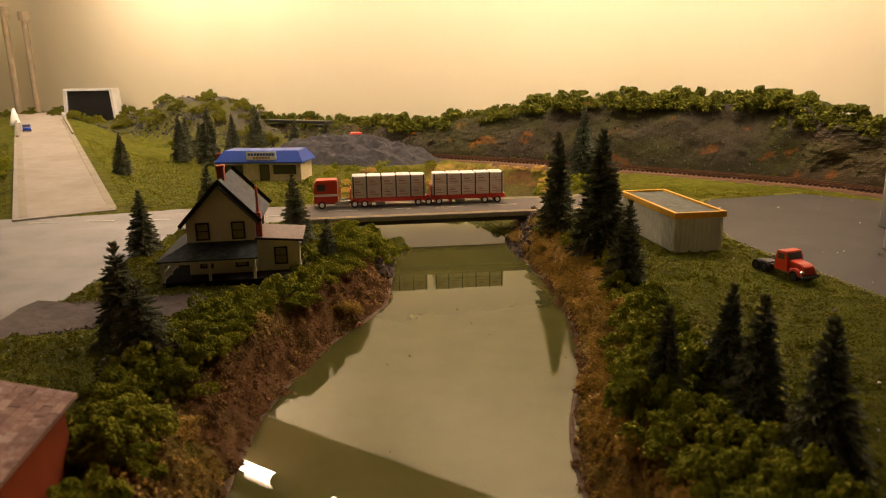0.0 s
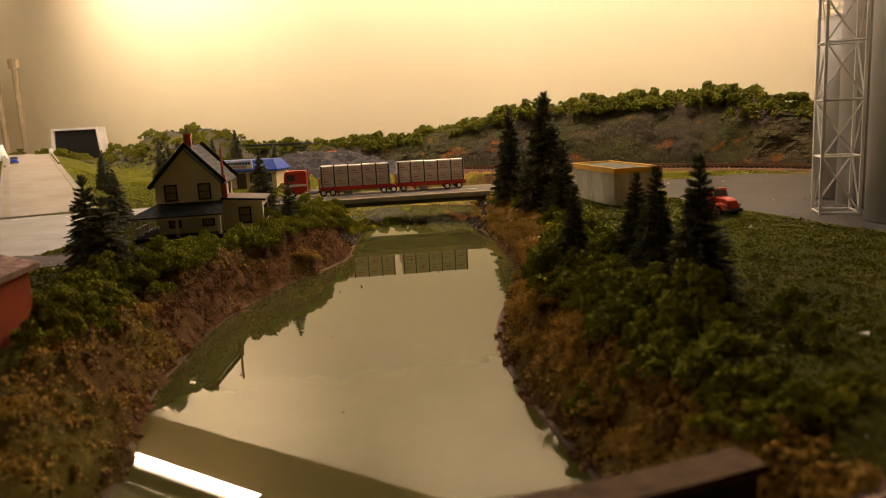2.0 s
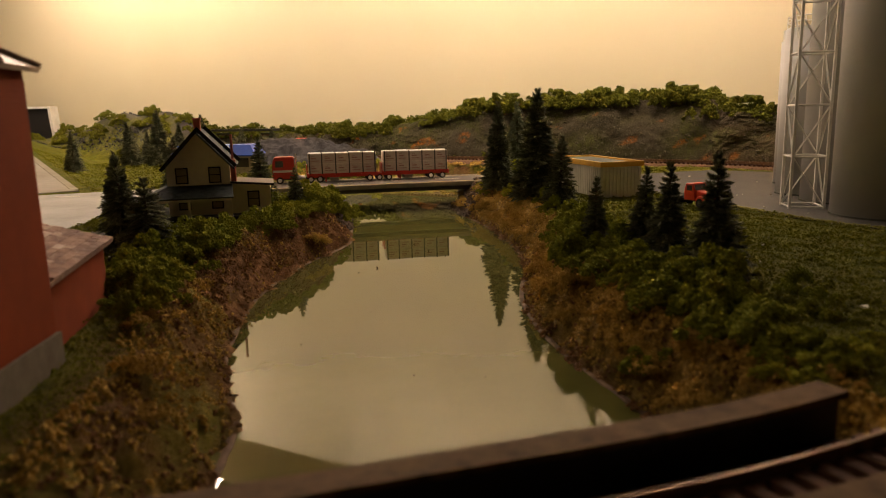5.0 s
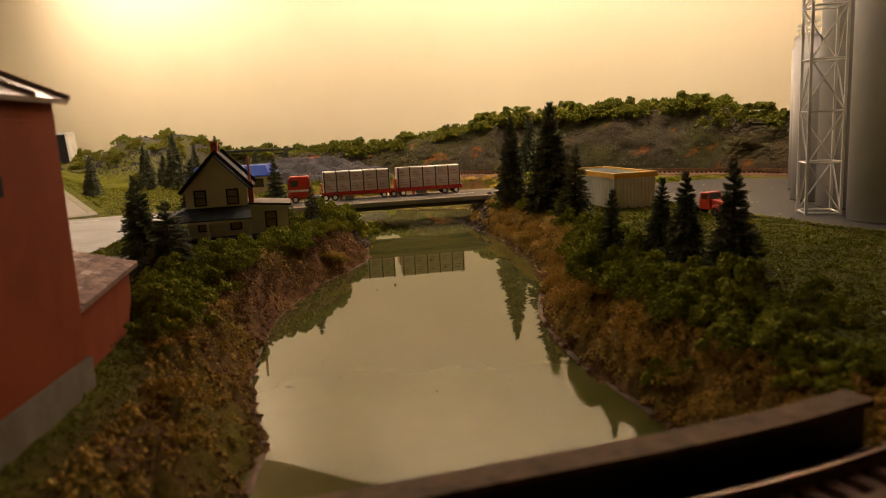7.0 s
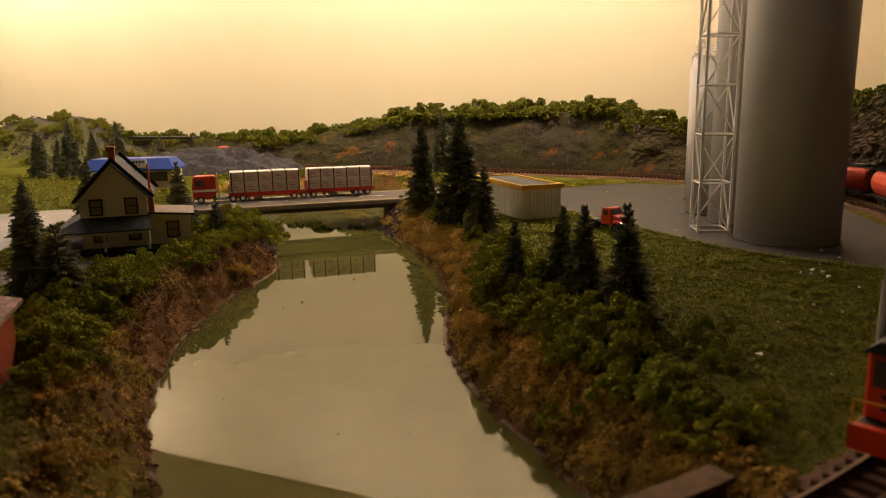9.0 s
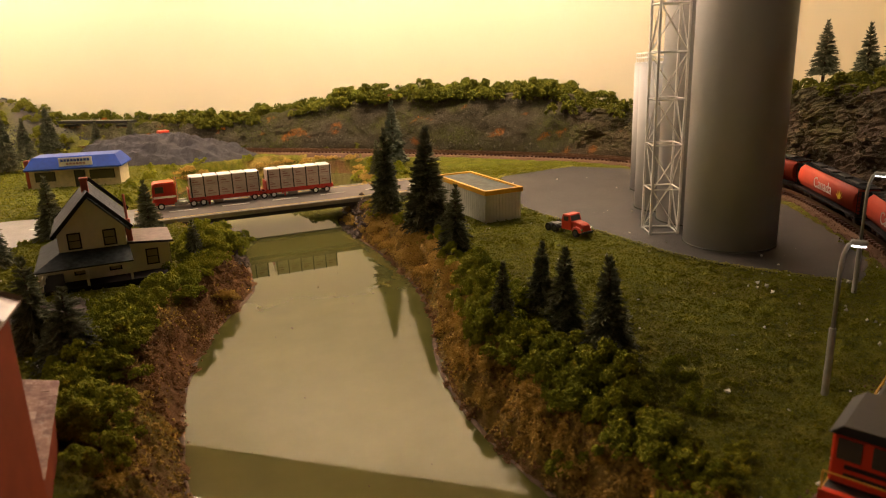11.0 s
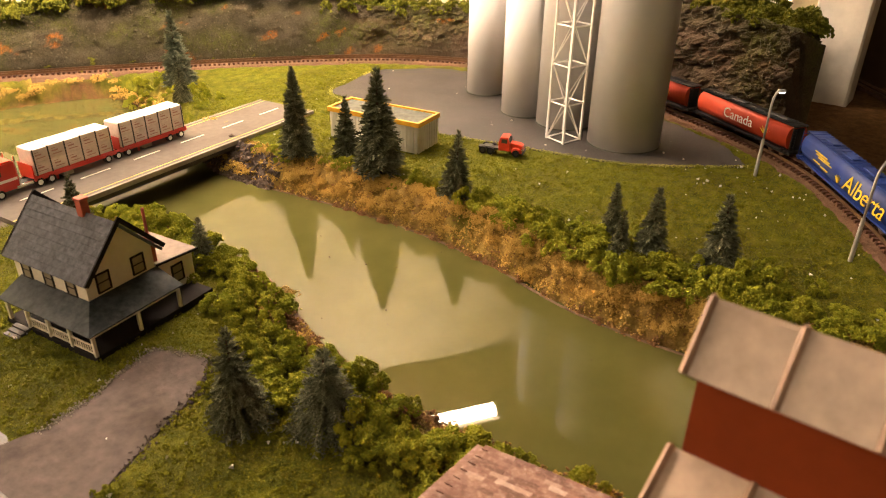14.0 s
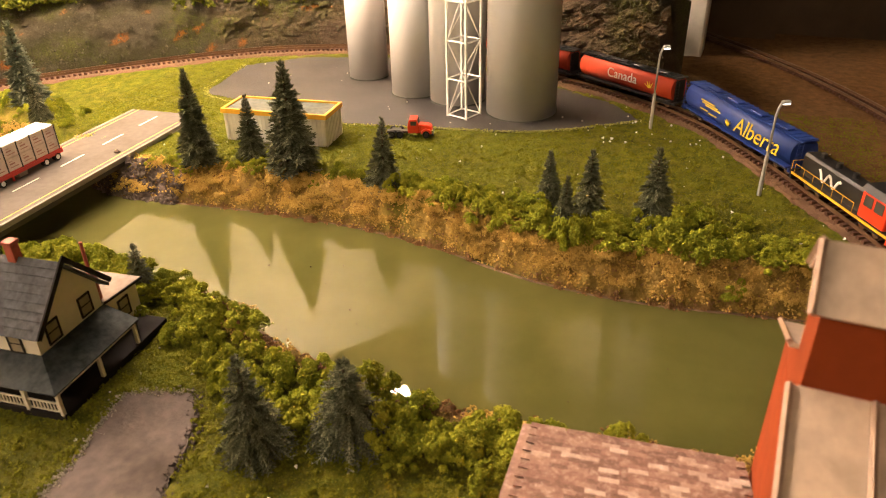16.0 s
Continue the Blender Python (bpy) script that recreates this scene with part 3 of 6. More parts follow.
tagged(part("water", bm, m_water), "still olive green glossy resin river", "river", kind="structure")


def ragged(ring, step, amount, seed):
    out = []
    for (ax, ay), (bx, by) in zip(ring, ring[1:] + ring[:1]):
        n = max(1, int(math.hypot(bx - ax, by - ay) / step))
        for i in range(n):
            x, y = ax + (bx - ax) * i / n, ay + (by - ay) * i / n
            out.append((x + amount * noise.noise((x, y, seed)), y + amount * noise.noise((y, x, seed + 5))))
    return out


sheet("parking_lot", ragged(LOT, 0.8, 0.35, 1), -0.03, m_lot, "dark grey asphalt yard round the silos", "yard", 0.08)
sheet("road", ragged(ROAD, 0.8, 0.35, 2), -0.03, m_asphalt, "worn pale grey asphalt road junction", "road", 0.08)
sheet("driveway", ragged(DRIVE, 0.35, 0.25, 9), 0.0, m_mud, "grey-brown muddy driveway beside the house", "driveway", 0.1)
bm = bmesh.new()
prism(bm, ragged(ISLAND, 0.6, 0.3, 3), "z", -0.2, 0.1)
tagged(part("grass_island", bm, m_ground), "small turf patch in the road", "grass", kind="structure")

OCTA = np.array(((1, 0, 0), (-1, 0, 0), (0, 1, 0), (0, -1, 0), (0, 0, 1), (0, 0, -1)), float)
OCTA_FACES = np.array(((0, 2, 4), (2, 1, 4), (1, 3, 4), (3, 0, 4), (2, 0, 5), (1, 2, 5), (3, 1, 5), (0, 3, 5)))
TETRA = np.array(((1, 0, -0.5), (-0.5, 0.87, -0.5), (-0.5, -0.87, -0.5), (0.1, 0, 0.9)), float)
TETRA_FACES = np.array(((0, 1, 3), (1, 2, 3), (2, 0, 3), (2, 1, 0)))


def grit_mesh(name, places, sizes, material, seed, fine=False):
    """Many small crooked grains in one mesh; places and sizes in centimetres."""
    shape, faces = (TETRA, TETRA_FACES) if fine else (OCTA, OCTA_FACES)
    rng = np.random.default_rng(seed)
    n, c = len(places), len(shape)
    q = rng.normal(size=(n, 4))
    q /= np.linalg.norm(q, axis=1)[:, None]
    w, x, y, z = q.T
    turn = np.array(((1 - 2 * (y * y + z * z), 2 * (x * y - z * w), 2 * (x * z + y * w)),
                     (2 * (x * y + z * w), 1 - 2 * (x * x + z * z), 2 * (y * z - x * w)),
                     (2 * (x * z - y * w), 2 * (y * z + x * w), 1 - 2 * (x * x + y * y)))).transpose(2, 0, 1)
    v = shape[None] * rng.uniform(0.6, 1.4, (n, c, 1)) * np.asarray(sizes)[:, None, None]
    v = np.einsum("nij,nkj->nki", turn, v) + np.asarray(places)[:, None, :]
    f = (faces[None] + c * np.arange(n)[:, None, None]).reshape(-1, 3)
    me = bpy.data.meshes.new(name)
    me.from_pydata((v.reshape(-1, 3) * CM).tolist(), [], f.tolist())
    me.materials.append(material)
    return me


def grit(name, places, sizes, material, seed, fine=False):
    return new(name, grit_mesh(name, places, sizes, material, seed, fine))


# ---- cliffs behind the track ----
def cliff():
    line = TRACK[8:-1]
    stop = np.argmin(np.hypot(line[:, 0] - 31.8, line[:, 1] - 21.0))
    line = line[:stop + 1]
    line = spline(line[::3], 0.3)
    tangent = np.gradient(line, axis=0)
    tangent /= np.linalg.norm(tangent, axis=1)[:, None]
    out = np.stack([-tangent[:, 1], tangent[:, 0]], 1)
    rows = np.concatenate((np.linspace(0, 0.62, 44), np.linspace(0.65, 1, 14)))
    verts, zone = [], []
    for n_, ((x, y), (ox, oy)) in enumerate(zip(line, out)):
        u = x * UX + y * UY
        close = float(smooth01(np.array((len(line) - 1 - n_) / 26)))
        right = max(float(smooth01(np.array((x + 0.1 * y - 38.6) / 1.2))), float(smooth01(np.array((46 - y) / 4))))   # the brown rocks past the corner
        crest = 3.6 + 3.6 * float(smooth01(np.array((62 - u) / 34))) + 0.5 * noise.noise((u / 9, 3, 1))
        crest = crest * (1 - right) + (5.6 + 3.6 * float(smooth01(np.array((58 - y) / 20)))) * right
        for v in rows:
            f = min(v / 0.62, 1)
            foot = 2.1 - 0.9 * right
            d = foot + (2.6 - 0.6 * right) * (0.35 + 0.65 * close) * f ** 1.4 + (max(0, v - 0.62) / 0.38) * (22 - right * (20 - 7 * close))
            z = crest * f ** 0.85 + (max(0, v - 0.62) / 0.38) * (1.0 - 2.0 * right) - 0.15
            px, py = x + ox * d, y + oy * d
            k = noise.fractal((px / 4, py / 4, z / 4), 1, 2, 6)
            rocky = right * float(smooth01(np.array((54 - y) / 9)))
            if right > 0:
                cell, where = noise.voronoi((px / 2.6, py / 2.6, z / 2.0))
                k = 0.6 * k + (0.25 + 0.75 * rocky) * right * (0.6 * min(cell[1] - cell[0], 0.5) + 0.75 * noise.noise(where[0]))
                cell, where = noise.voronoi((px / 0.9, py / 0.9, z / 0.7))
                k += rocky * 0.16 * noise.noise(where[0] * 3)
            fine = 0.22 + 0.55 * float(smooth01(np.array(noise.noise((px / 5, py / 5, z / 2)) + 0.1))) + 0.3 * rocky
            fine *= float(smooth01(np.array((f - 0.12) / 0.25))) if right < 0.5 else 1.0
            k += fine * (0.6 * noise.noise((px / 0.7, py / 0.7, z / 0.6)) + 0.5 * noise.noise((px / 0.36, py / 0.36, z / 0.3)))
            crack = abs(noise.noise((u / 2.2, 4.0, z / 9)))
            if right < 0.5 and f < 0.4 and crack < 0.035:
                k -= 0.35
            ledge = (0.5 + 0.6 * right) * k * min(1, 3 * f)
            verts.append(((px - ox * ledge) * CM, (py - oy * ledge) * CM, (z + 0.35 * noise.noise((px / 2, py / 2, 9)) * f) * CM))
            m = noise.fractal((px / 7, py / 7, z / 4), 1, 2, 3)
            moss = np.clip((0.40 + 1.7 * m) * (1 - 0.35 * right) * (0.3 + 0.7 * min(1, f * 2.2)) + max(0, v - 0.6) * 4, 0, 0.9)
            rust = np.clip((noise.fractal((px / 2.4 + 40, py / 2.4, z / 1.6), 1, 2, 3) - 0.52) * 7, 0, 0.8 - 0.7 * rocky)
            zone += [moss, rust, right * (0.9 if f < 0.75 else 0.3), 1.0]
    w = len(rows)
    faces = [(i * w + j, i * w + j + 1, (i + 1) * w + j + 1, (i + 1) * w + j) for i in range(len(line) - 1) for j in range(w - 1)]
    # face that closes the cut end
    last = (len(line) - 1) * w
    far = verts[-1]
    verts.append((far[0], far[1], -0.2 * CM))
    zone += [0.1, 0.0, 0.8, 1.0]
    faces += [(last + j + 1, last + j, len(verts) - 1) for j in range(w - 1)]
    me = bpy.data.meshes.new("cliff")
    me.from_pydata(verts, [], faces)
    me.polygons.foreach_set("use_smooth", [zone[4 * p.vertices[0] + 2] < 0.2 for p in me.polygons])
    a = me.color_attributes.new("zone", "FLOAT_COLOR", "POINT")
    a.data.foreach_set("color", zone)
    me.materials.append(m_cliff)
    tagged(new("cliff", me), "dark carved rock cutting with mossy and rusty patches", "cliff", kind="structure")
    rng = np.random.default_rng(12)
    spots = np.array(verts[:-1]).reshape(len(line), w, 3)[20:, 3:46].reshape(-1, 3) / CM
    spots = spots[rng.choice(len(spots), 9000)] + rng.normal(0, 0.1, (9000, 3))
    grit("cliff_grit", spots, 0.05 + 0.14 * rng.random(9000) ** 3, m_scree, 13)
    tagged(bpy.data.objects["cliff_grit"], "grey-brown stone grit on the cutting", "grit", kind="stuff")
    return line, out


CUT, CUT_OUT = cliff()

# ---- bridge ----
def line_pose(x, y, rz):
    return x, y, 0, rz


BR = 7.0  # turn of the bridge road, degrees
bridge = thing("road_bridge", -2.6, 55.75, 0, BR, "grey two-lane road bridge with pale kerbs", "bridge")
bm = bmesh.new()
box(bm, -8.6, -3.0, 0.0, 18.3, 3.0, 0.34)
part("deck", bm, m_deck, bridge)
for y0, y1, nm in ((-3.2, -3.0, "kerb"), (3.0, 3.2, "kerb")):
    bm = bmesh.new()
    box(bm, -8.6, y0, 0.02, 18.3, y1, 0.38, 0.03)
    part(nm, bm, m_kerb, bridge)
for y0 in (-3.15, 2.55):
    bm = bmesh.new()
    box(bm, -8.4, y0, -0.30, 17.9, y0 + 0.6, 0.0)
    part("beam", bm, m_girder, bridge)
for y0 in (-2.62, 2.55):
    bm = bmesh.new()
    box(bm, -8.6, y0, 0.33, 18.3, y0 + 0.09, 0.352)
    part("edge_line", bm, m_line_y, bridge)
for i in range(6):
    bm = bmesh.new()
    box(bm, -6.6 + i * 4.3, -0.07, 0.33, -4.3 + i * 4.3, 0.07, 0.352)
    part("dash", bm, m_line, bridge)
for x0, x1 in ((-9.4, -7.2), (9.0, 11.2)):
    bm = bmesh.new()
    box(bm, x0, -2.9, -3.0, x1, 2.9, -0.02, 0.05)
    part("abutment", bm, m_conc, bridge)
bm = bmesh.new()
for i in range(5):
    box(bm, -30 + i * 4.3, -0.07, -0.02, -27.7 + i * 4.3, 0.07, 0.0)
part("lane_mark", bm, m_line, thing("lane_marks", -2.6, 55.75, 0.02, 4, "faded white dashes on the asphalt road", "road marking", kind="structure"))

# ---- ramp ----
ramp = thing("road_ramp", RAMP_A[0], RAMP_A[1], 0, math.degrees(math.atan2(*(RAMP_B - RAMP_A)[::-1])) - 90, "pale card road ramp climbing to the upper level", "ramp")
RL = float(np.hypot(*(RAMP_B - RAMP_A)))
bm = bmesh.new()
slab(bm, [(-4.1, 0, 0.1), (3.55, 0, 0.1), (3.55, RL, RAMP_H + 0.1), (-3.75, RL, RAMP_H + 0.1)], 0.3)
slab(bm, [(-3.55, RL, RAMP_H + 0.1), (3.55, RL, RAMP_H + 0.1), (3.55, RL + 24, RAMP_H + 0.3), (-3.55, RL + 24, RAMP_H + 0.3)], 0.3)
part("roadway", bm, m_ramp, ramp)
for s in (-1, 1):
    bm = bmesh.new()
    xa, xb = sorted((s * 3.0, s * 3.65))
    slab(bm, [(xa, 0.6, 0.16), (xb, 0.6, 0.16), (xb, RL, RAMP_H + 0.18), (xa, RL, RAMP_H + 0.18)], 0.3)
    part("shoulder", bm, m_kerb, ramp)
    bm = bmesh.new()
    y0 = RL * 0.70
    xa, xb = sorted((s * 3.35, s * 3.65))
    slab(bm, [(xa, y0, RAMP_H * 0.70 + 0.45), (xb, y0, RAMP_H * 0.70 + 0.45), (xb, RL, RAMP_H + 0.6), (xa, RL, RAMP_H + 0.6)], 0.5)
    part("guard_wall", bm, m_kerb, ramp)
    bm = bmesh.new()
    box(bm, xa - 0.15, RL - 0.3, RAMP_H, xb + 0.15, RL + 0.3, RAMP_H + 1.2, 0.05)
    part("end_post", bm, m_white, ramp)


# ---- plants ----
def spruce_mesh(seed, h, r, material, count, droop):
    rnd = random.Random(seed)
    verts, faces, tip_tone = [], [], []

    def barb(a, b, wide, shade_a, shade_b):
        """A small needle."""
        d = (b - a).normalized()
        s = d.cross(Vector((0.2, 0.1, 1))).normalized() * wide
        t = d.cross(s)
        k = len(verts)
        verts.extend((a + s, a - s * 0.6 + t, a - s * 0.6 - t, b))
        tip_tone.extend((shade_a, shade_a, shade_a, shade_b))
        faces.extend(((k, k + 1, k + 3), (k + 1, k + 2, k + 3), (k + 2, k, k + 3)))

    def spike(a, b, wide, shade_a, shade_b, thick=1.0):
        """A three-sided bristle from a to b, widest near its foot."""
        d = (b - a).normalized()
        s = d.cross(Vector((0.2, 0.1, 1))).normalized()
        t = d.cross(s)
        m = a.lerp(b, 0.4)
        k = len(verts)
        verts.extend((a, m + s * wide, m - s * wide * 0.6 + t * wide * thick, m - s * wide * 0.6 - t * wide * thick, b))
        tip_tone.extend((shade_a, (shade_a + shade_b) / 2, (shade_a + shade_b) / 2, (shade_a + shade_b) / 2, shade_b))
        faces.extend(((k, k + 1, k + 2), (k, k + 2, k + 3), (k, k + 3, k + 1), (k + 4, k + 2, k + 1), (k + 4, k + 3, k + 2), (k + 4, k + 1, k + 3)))

    tiers = int(9 + 2.2 * h)
    weight = [(1 - (k + 0.5) / tiers) + 0.22 for k in range(tiers)]
    for k in range(tiers):
        many = max(5, int(0.72 * count * weight[k] / sum(weight)))
        uneven, spin = rnd.uniform(0.84, 1.12), rnd.random() * 6.3
        for i in range(many):
            f = min(0.985, max(0, (k + 0.5 + rnd.gauss(0, 0.22)) / tiers))
            a = spin + i * math.tau / many + rnd.uniform(-0.35, 0.35)
            reach = r * ((1 - f) ** 0.9 + 0.06) * uneven * (rnd.uniform(0.62, 1.0) if rnd.random() < 0.6 else rnd.uniform(0.95, 1.2))
            fall = reach * rnd.uniform(0.3, 0.75) * droop * (1 - 0.75 * f) - 0.14 * r * f
            out, side = Vector((math.cos(a), math.sin(a), 0)), Vector((-math.sin(a), math.cos(a), 0))
            root = Vector((0, 0, h * (0.10 + 0.87 * f))) + out * 0.08 * reach
            tip = root + out * reach * 0.92 - Vector((0, 0, fall)) + side * reach * rnd.uniform(-0.2, 0.2)
            tip.z = max(tip.z, 0.02 * h)
            w = 0.0215 * h * (1 - 0.5 * f) * rnd.uniform(0.8, 1.3)
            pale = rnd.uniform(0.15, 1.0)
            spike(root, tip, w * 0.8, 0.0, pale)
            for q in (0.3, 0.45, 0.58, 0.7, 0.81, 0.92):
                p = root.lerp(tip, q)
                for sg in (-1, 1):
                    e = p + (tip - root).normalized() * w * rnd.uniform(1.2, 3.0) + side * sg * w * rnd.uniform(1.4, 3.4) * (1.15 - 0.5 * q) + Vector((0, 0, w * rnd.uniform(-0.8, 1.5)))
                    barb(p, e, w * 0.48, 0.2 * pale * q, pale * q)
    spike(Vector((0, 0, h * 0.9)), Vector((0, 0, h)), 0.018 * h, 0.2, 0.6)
    me = bpy.data.meshes.new("crown")
    me.from_pydata([tuple(v * CM) for v in verts], [], faces)
    col = me.color_attributes.new("tip_tone", "FLOAT_COLOR", "POINT")
    col.data.foreach_set("color", np.repeat(np.array(tip_tone)[:, None], 4, 1).ravel())
    me.materials.append(material)
    top = thing("spruce", label="dark green bottle-brush model spruce", category="tree", group="spruces")
    share("crown", me, top)
    bm = bmesh.new()
    rod(bm, (0, 0, -0.5), (0, 0, h * 0.95), 0.035 * h, 0.006 * h, 7)
    part("trunk", bm, m_bark, top)
    return top


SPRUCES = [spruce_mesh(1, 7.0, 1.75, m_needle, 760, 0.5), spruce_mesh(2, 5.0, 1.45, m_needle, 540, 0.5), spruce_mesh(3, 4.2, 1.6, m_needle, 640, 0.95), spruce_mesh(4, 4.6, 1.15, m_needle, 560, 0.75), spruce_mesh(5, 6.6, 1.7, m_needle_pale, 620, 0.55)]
SIZES = [7.0, 5.0, 4.2, 4.6, 6.6]
used = set()


def spruce(kind, x, y, h, z=None, wide=1.0, label=""):
    s = h / SIZES[kind]
    z = ground_at(x, y) if z is None else z
    m = pose(x * CM, y * CM, (z - 0.05) * CM, random.uniform(-2, 2), random.uniform(-2, 2), random.uniform(0, 360)) @ Matrix.Diagonal((s * wide, s * wide, s, 1))
    if kind in used:
        ob = copy_thing(SPRUCES[kind], Matrix())
        ob.matrix_basis = m
    else:
        ob = SPRUCES[kind]
        ob.matrix_basis = m
        used.add(kind)
    if label:
        ob["label"] = label
    return ob


random.seed(11)
# by the far end of the bridge and on the right bank
spruce(0, 8.0, 48.0, 7.0, wide=0.72)
spruce(0, 9.6, 41.2, 7.6, wide=0.92)
spruce(1, 10.5, 45.4, 4.6, wide=0.8)
spruce(1, 9.4, 34.2, 4.8, wide=0.85)
spruce(3, 7.8, 21.8, 3.4, wide=0.85)
spruce(3, 10.5, 23.4, 3.6, wide=0.95)
spruce(3, 10.6, 21.0, 4.0, wide=0.95)
spruce(3, 10.9, 17.2, 4.6, wide=1.0)
# round the house
spruce(2, -13.1, 27.7, 4.5, wide=0.8)
spruce(2, -11.1, 24.9, 3.7, wide=1.2)
spruce(1, -19.0, 43.5, 4.0, wide=0.95)
spruce(1, -17.0, 50.2, 4.8, wide=0.85)
spruce(1, -9.7, 46.0, 4.6, wide=0.85)
spruce(2, -6.5, 39.4, 3.0, wide=0.8)
# beyond the bridge
spruce(4, 13.9, 71.8, 7.2, wide=0.85, label="pale green bottle-brush model spruce")
spruce(2, 11.2, 67.4, 3.6, wide=0.7)
# on the slopes by the ramp and above the shop
for x, y, h in ((-36.5, 79, 5.0), (-34.5, 92, 6.2), (-29.5, 88, 7.6), (-30, 99, 6.0), (-28, 104, 7.0), (-38, 103, 5.5), (-21, 98, 5.2), (-16.5, 97, 5.0), (-33.5, 96, 5.0), (-55, 76, 5.0)):
    spruce(1 if h < 5.6 else 0, x, y, h * 0.95, wide=0.85)
spruce(1, -63.7, 93.2, 5.4, wide=1.0)
# on top of the rocks
for x, y, h in ((49, 39, 6.2), (50, 34, 5.6), (51, 44, 5.0), (54, 52, 5.5)):
    spruce(1, x, y, h, 8.6, 0.9)


def bush_mesh(seed, clumps, grains, spread, size, material, name, flat=0.62):
    """Clump foliage: knobs of fine crumbs with gaps between them."""
    rng = np.random.default_rng(seed)
    a, q = rng.uniform(0, math.tau, clumps), np.sqrt(rng.random(clumps))
    lift = rng.uniform(0.25, 1.0, clumps) * np.sqrt(np.maximum(0, 1.05 - q * q)) * flat
    knob = np.stack((np.cos(a) * q, np.sin(a) * q, lift), 1) * spread
    knob_r = spread * rng.uniform(0.17, 0.36, clumps)
    d = rng.normal(size=(clumps, grains, 3))
    d /= np.linalg.norm(d, axis=2)[:, :, None]
    d[:, :, 2] = np.where(d[:, :, 2] < -0.3, -d[:, :, 2], d[:, :, 2])
    at = knob[:, None] + d * knob_r[:, None, None] * rng.uniform(0.72, 1.12, (clumps, grains, 1))
    return grit_mesh(name, at.reshape(-1, 3), size * rng.uniform(0.55, 1.4, clumps * grains), material, seed + 1)


BUSH = [bush_mesh(20 + i, 11, 84, 1.0, 0.062, m_bush, "bush", 1.15) for i in range(7)]
HILL = [bush_mesh(40 + i, 15, 34, 1.0, 0.09, m_bush_far, "bush", 1.25) for i in range(5)]
RUST = [bush_mesh(60 + i, 10, 18, 0.9, 0.10, m_bush_rust, "bush") for i in range(2)]
DRY = [bush_mesh(70 + i, 18, 34, 1.0, 0.052, m_dry, "tuft", 0.36) for i in range(5)]


def bush(pool, x, y, s, z=None, label="bright green crumbled foam bush on the bank", group="bank bushes", name="bush", lift=0.0):
    z = ground_at(x, y) if z is None else z
    ob = new(name, random.choice(pool))
    ob.matrix_basis = pose(x * CM, y * CM, (z - 0.12 + lift) * CM, random.uniform(-8, 8), random.uniform(-8, 8), random.uniform(0, 360)) @ Matrix.Diagonal((s, s, s * random.uniform(0.8, 1.2), 1))
    return tagged(ob, label, "bush", group)


random.seed(5)
# left bank: a thick hedge along the top of the slope
LEFT_TOP = spline([(-4.6, 51.2), (-5.4, 48.0), (-5.9, 43), (-6.0, 39.5), (-7.4, 35.6), (-8.9, 32), (-9.8, 28.5), (-10.2, 24.5), (-10.0, 20.5), (-9.4, 17.5)], 0.85)
for x, y in LEFT_TOP:
    for k in range(3 if random.random() < 0.5 and y > 19 else 2):
        bush(BUSH, x + random.uniform(-1.6, 1.5), y + random.uniform(-0.5, 0.5), random.uniform(0.65, 1.2))
for x, y in ((-11.8, 22.6), (-11.2, 25.0), (-12.0, 27.4), (-10.9, 29.9), (-3.9, 50.4), (-7.0, 50.6), (-9.6, 16.0), (-8.2, 15.2)):
    bush(BUSH, x, y, random.uniform(0.6, 0.95))
# right bank
RIGHT_TOP = spline([(9.4, 33.0), (9.3, 30.5), (9.2, 27.5), (8.3, 24.5), (7.6, 21.5), (7.9, 18.5), (8.6, 15.2), (8.9, 12.2), (9.2, 9.2), (9.6, 7.4)], 0.85)
for x, y in RIGHT_TOP:
    for k in range(3 if random.random() < 0.4 else 2):
        bush(BUSH, x + random.uniform(-1.3, 1.4), y + random.uniform(-0.5, 0.5), random.uniform(0.65, 1.2))
for x, y in ((7.0, 51.5), (7.6, 49.9), (8.4, 45.4), (9.0, 44.0), (8.0, 43.5), (8.6, 38.9), (9.3, 37.2), (9.8, 36.4), (6.9, 48.6), (10.4, 43.8), (6.5, 20.8), (6.6, 12.2), (12.6, 15.0), (12.0, 12.6), (11.0, 9.0)):
    bush(BUSH, x, y, random.uniform(0.5, 0.85))
# round the pond and along the verge of the road
for x, y in ((-12.5, 76), (-12, 72), (-13, 68), (-12.3, 64.5), (-11.8, 61.4), (-10.8, 80.5), (-13.5, 62.5), (-14.5, 66), (-14, 71), (11.5, 65.0), (12.6, 66.4), (10.6, 63.7), (13.6, 65.2), (12.5, 69.6), (11.8, 70.8), (13.2, 68), (-7.5, 83.5), (-2, 85.2), (-13, 83), (-17, 82.5), (10.2, 83.4)):
    bush(BUSH, x, y, random.uniform(0.55, 1.0), label="yellow-green foam bush by the pond", group="pond bushes")
for k in range(6):
    bush(BUSH, -47.2 - 0.55 * k, 73.1 + 1.3 * k, random.uniform(0.7, 1.0), label="yellow-green foam bush beside the ramp", group="ramp bushes")
bush(BUSH, -25.9, 35.7, 1.1, label="low green foam bush on the road island", group="island bushes")
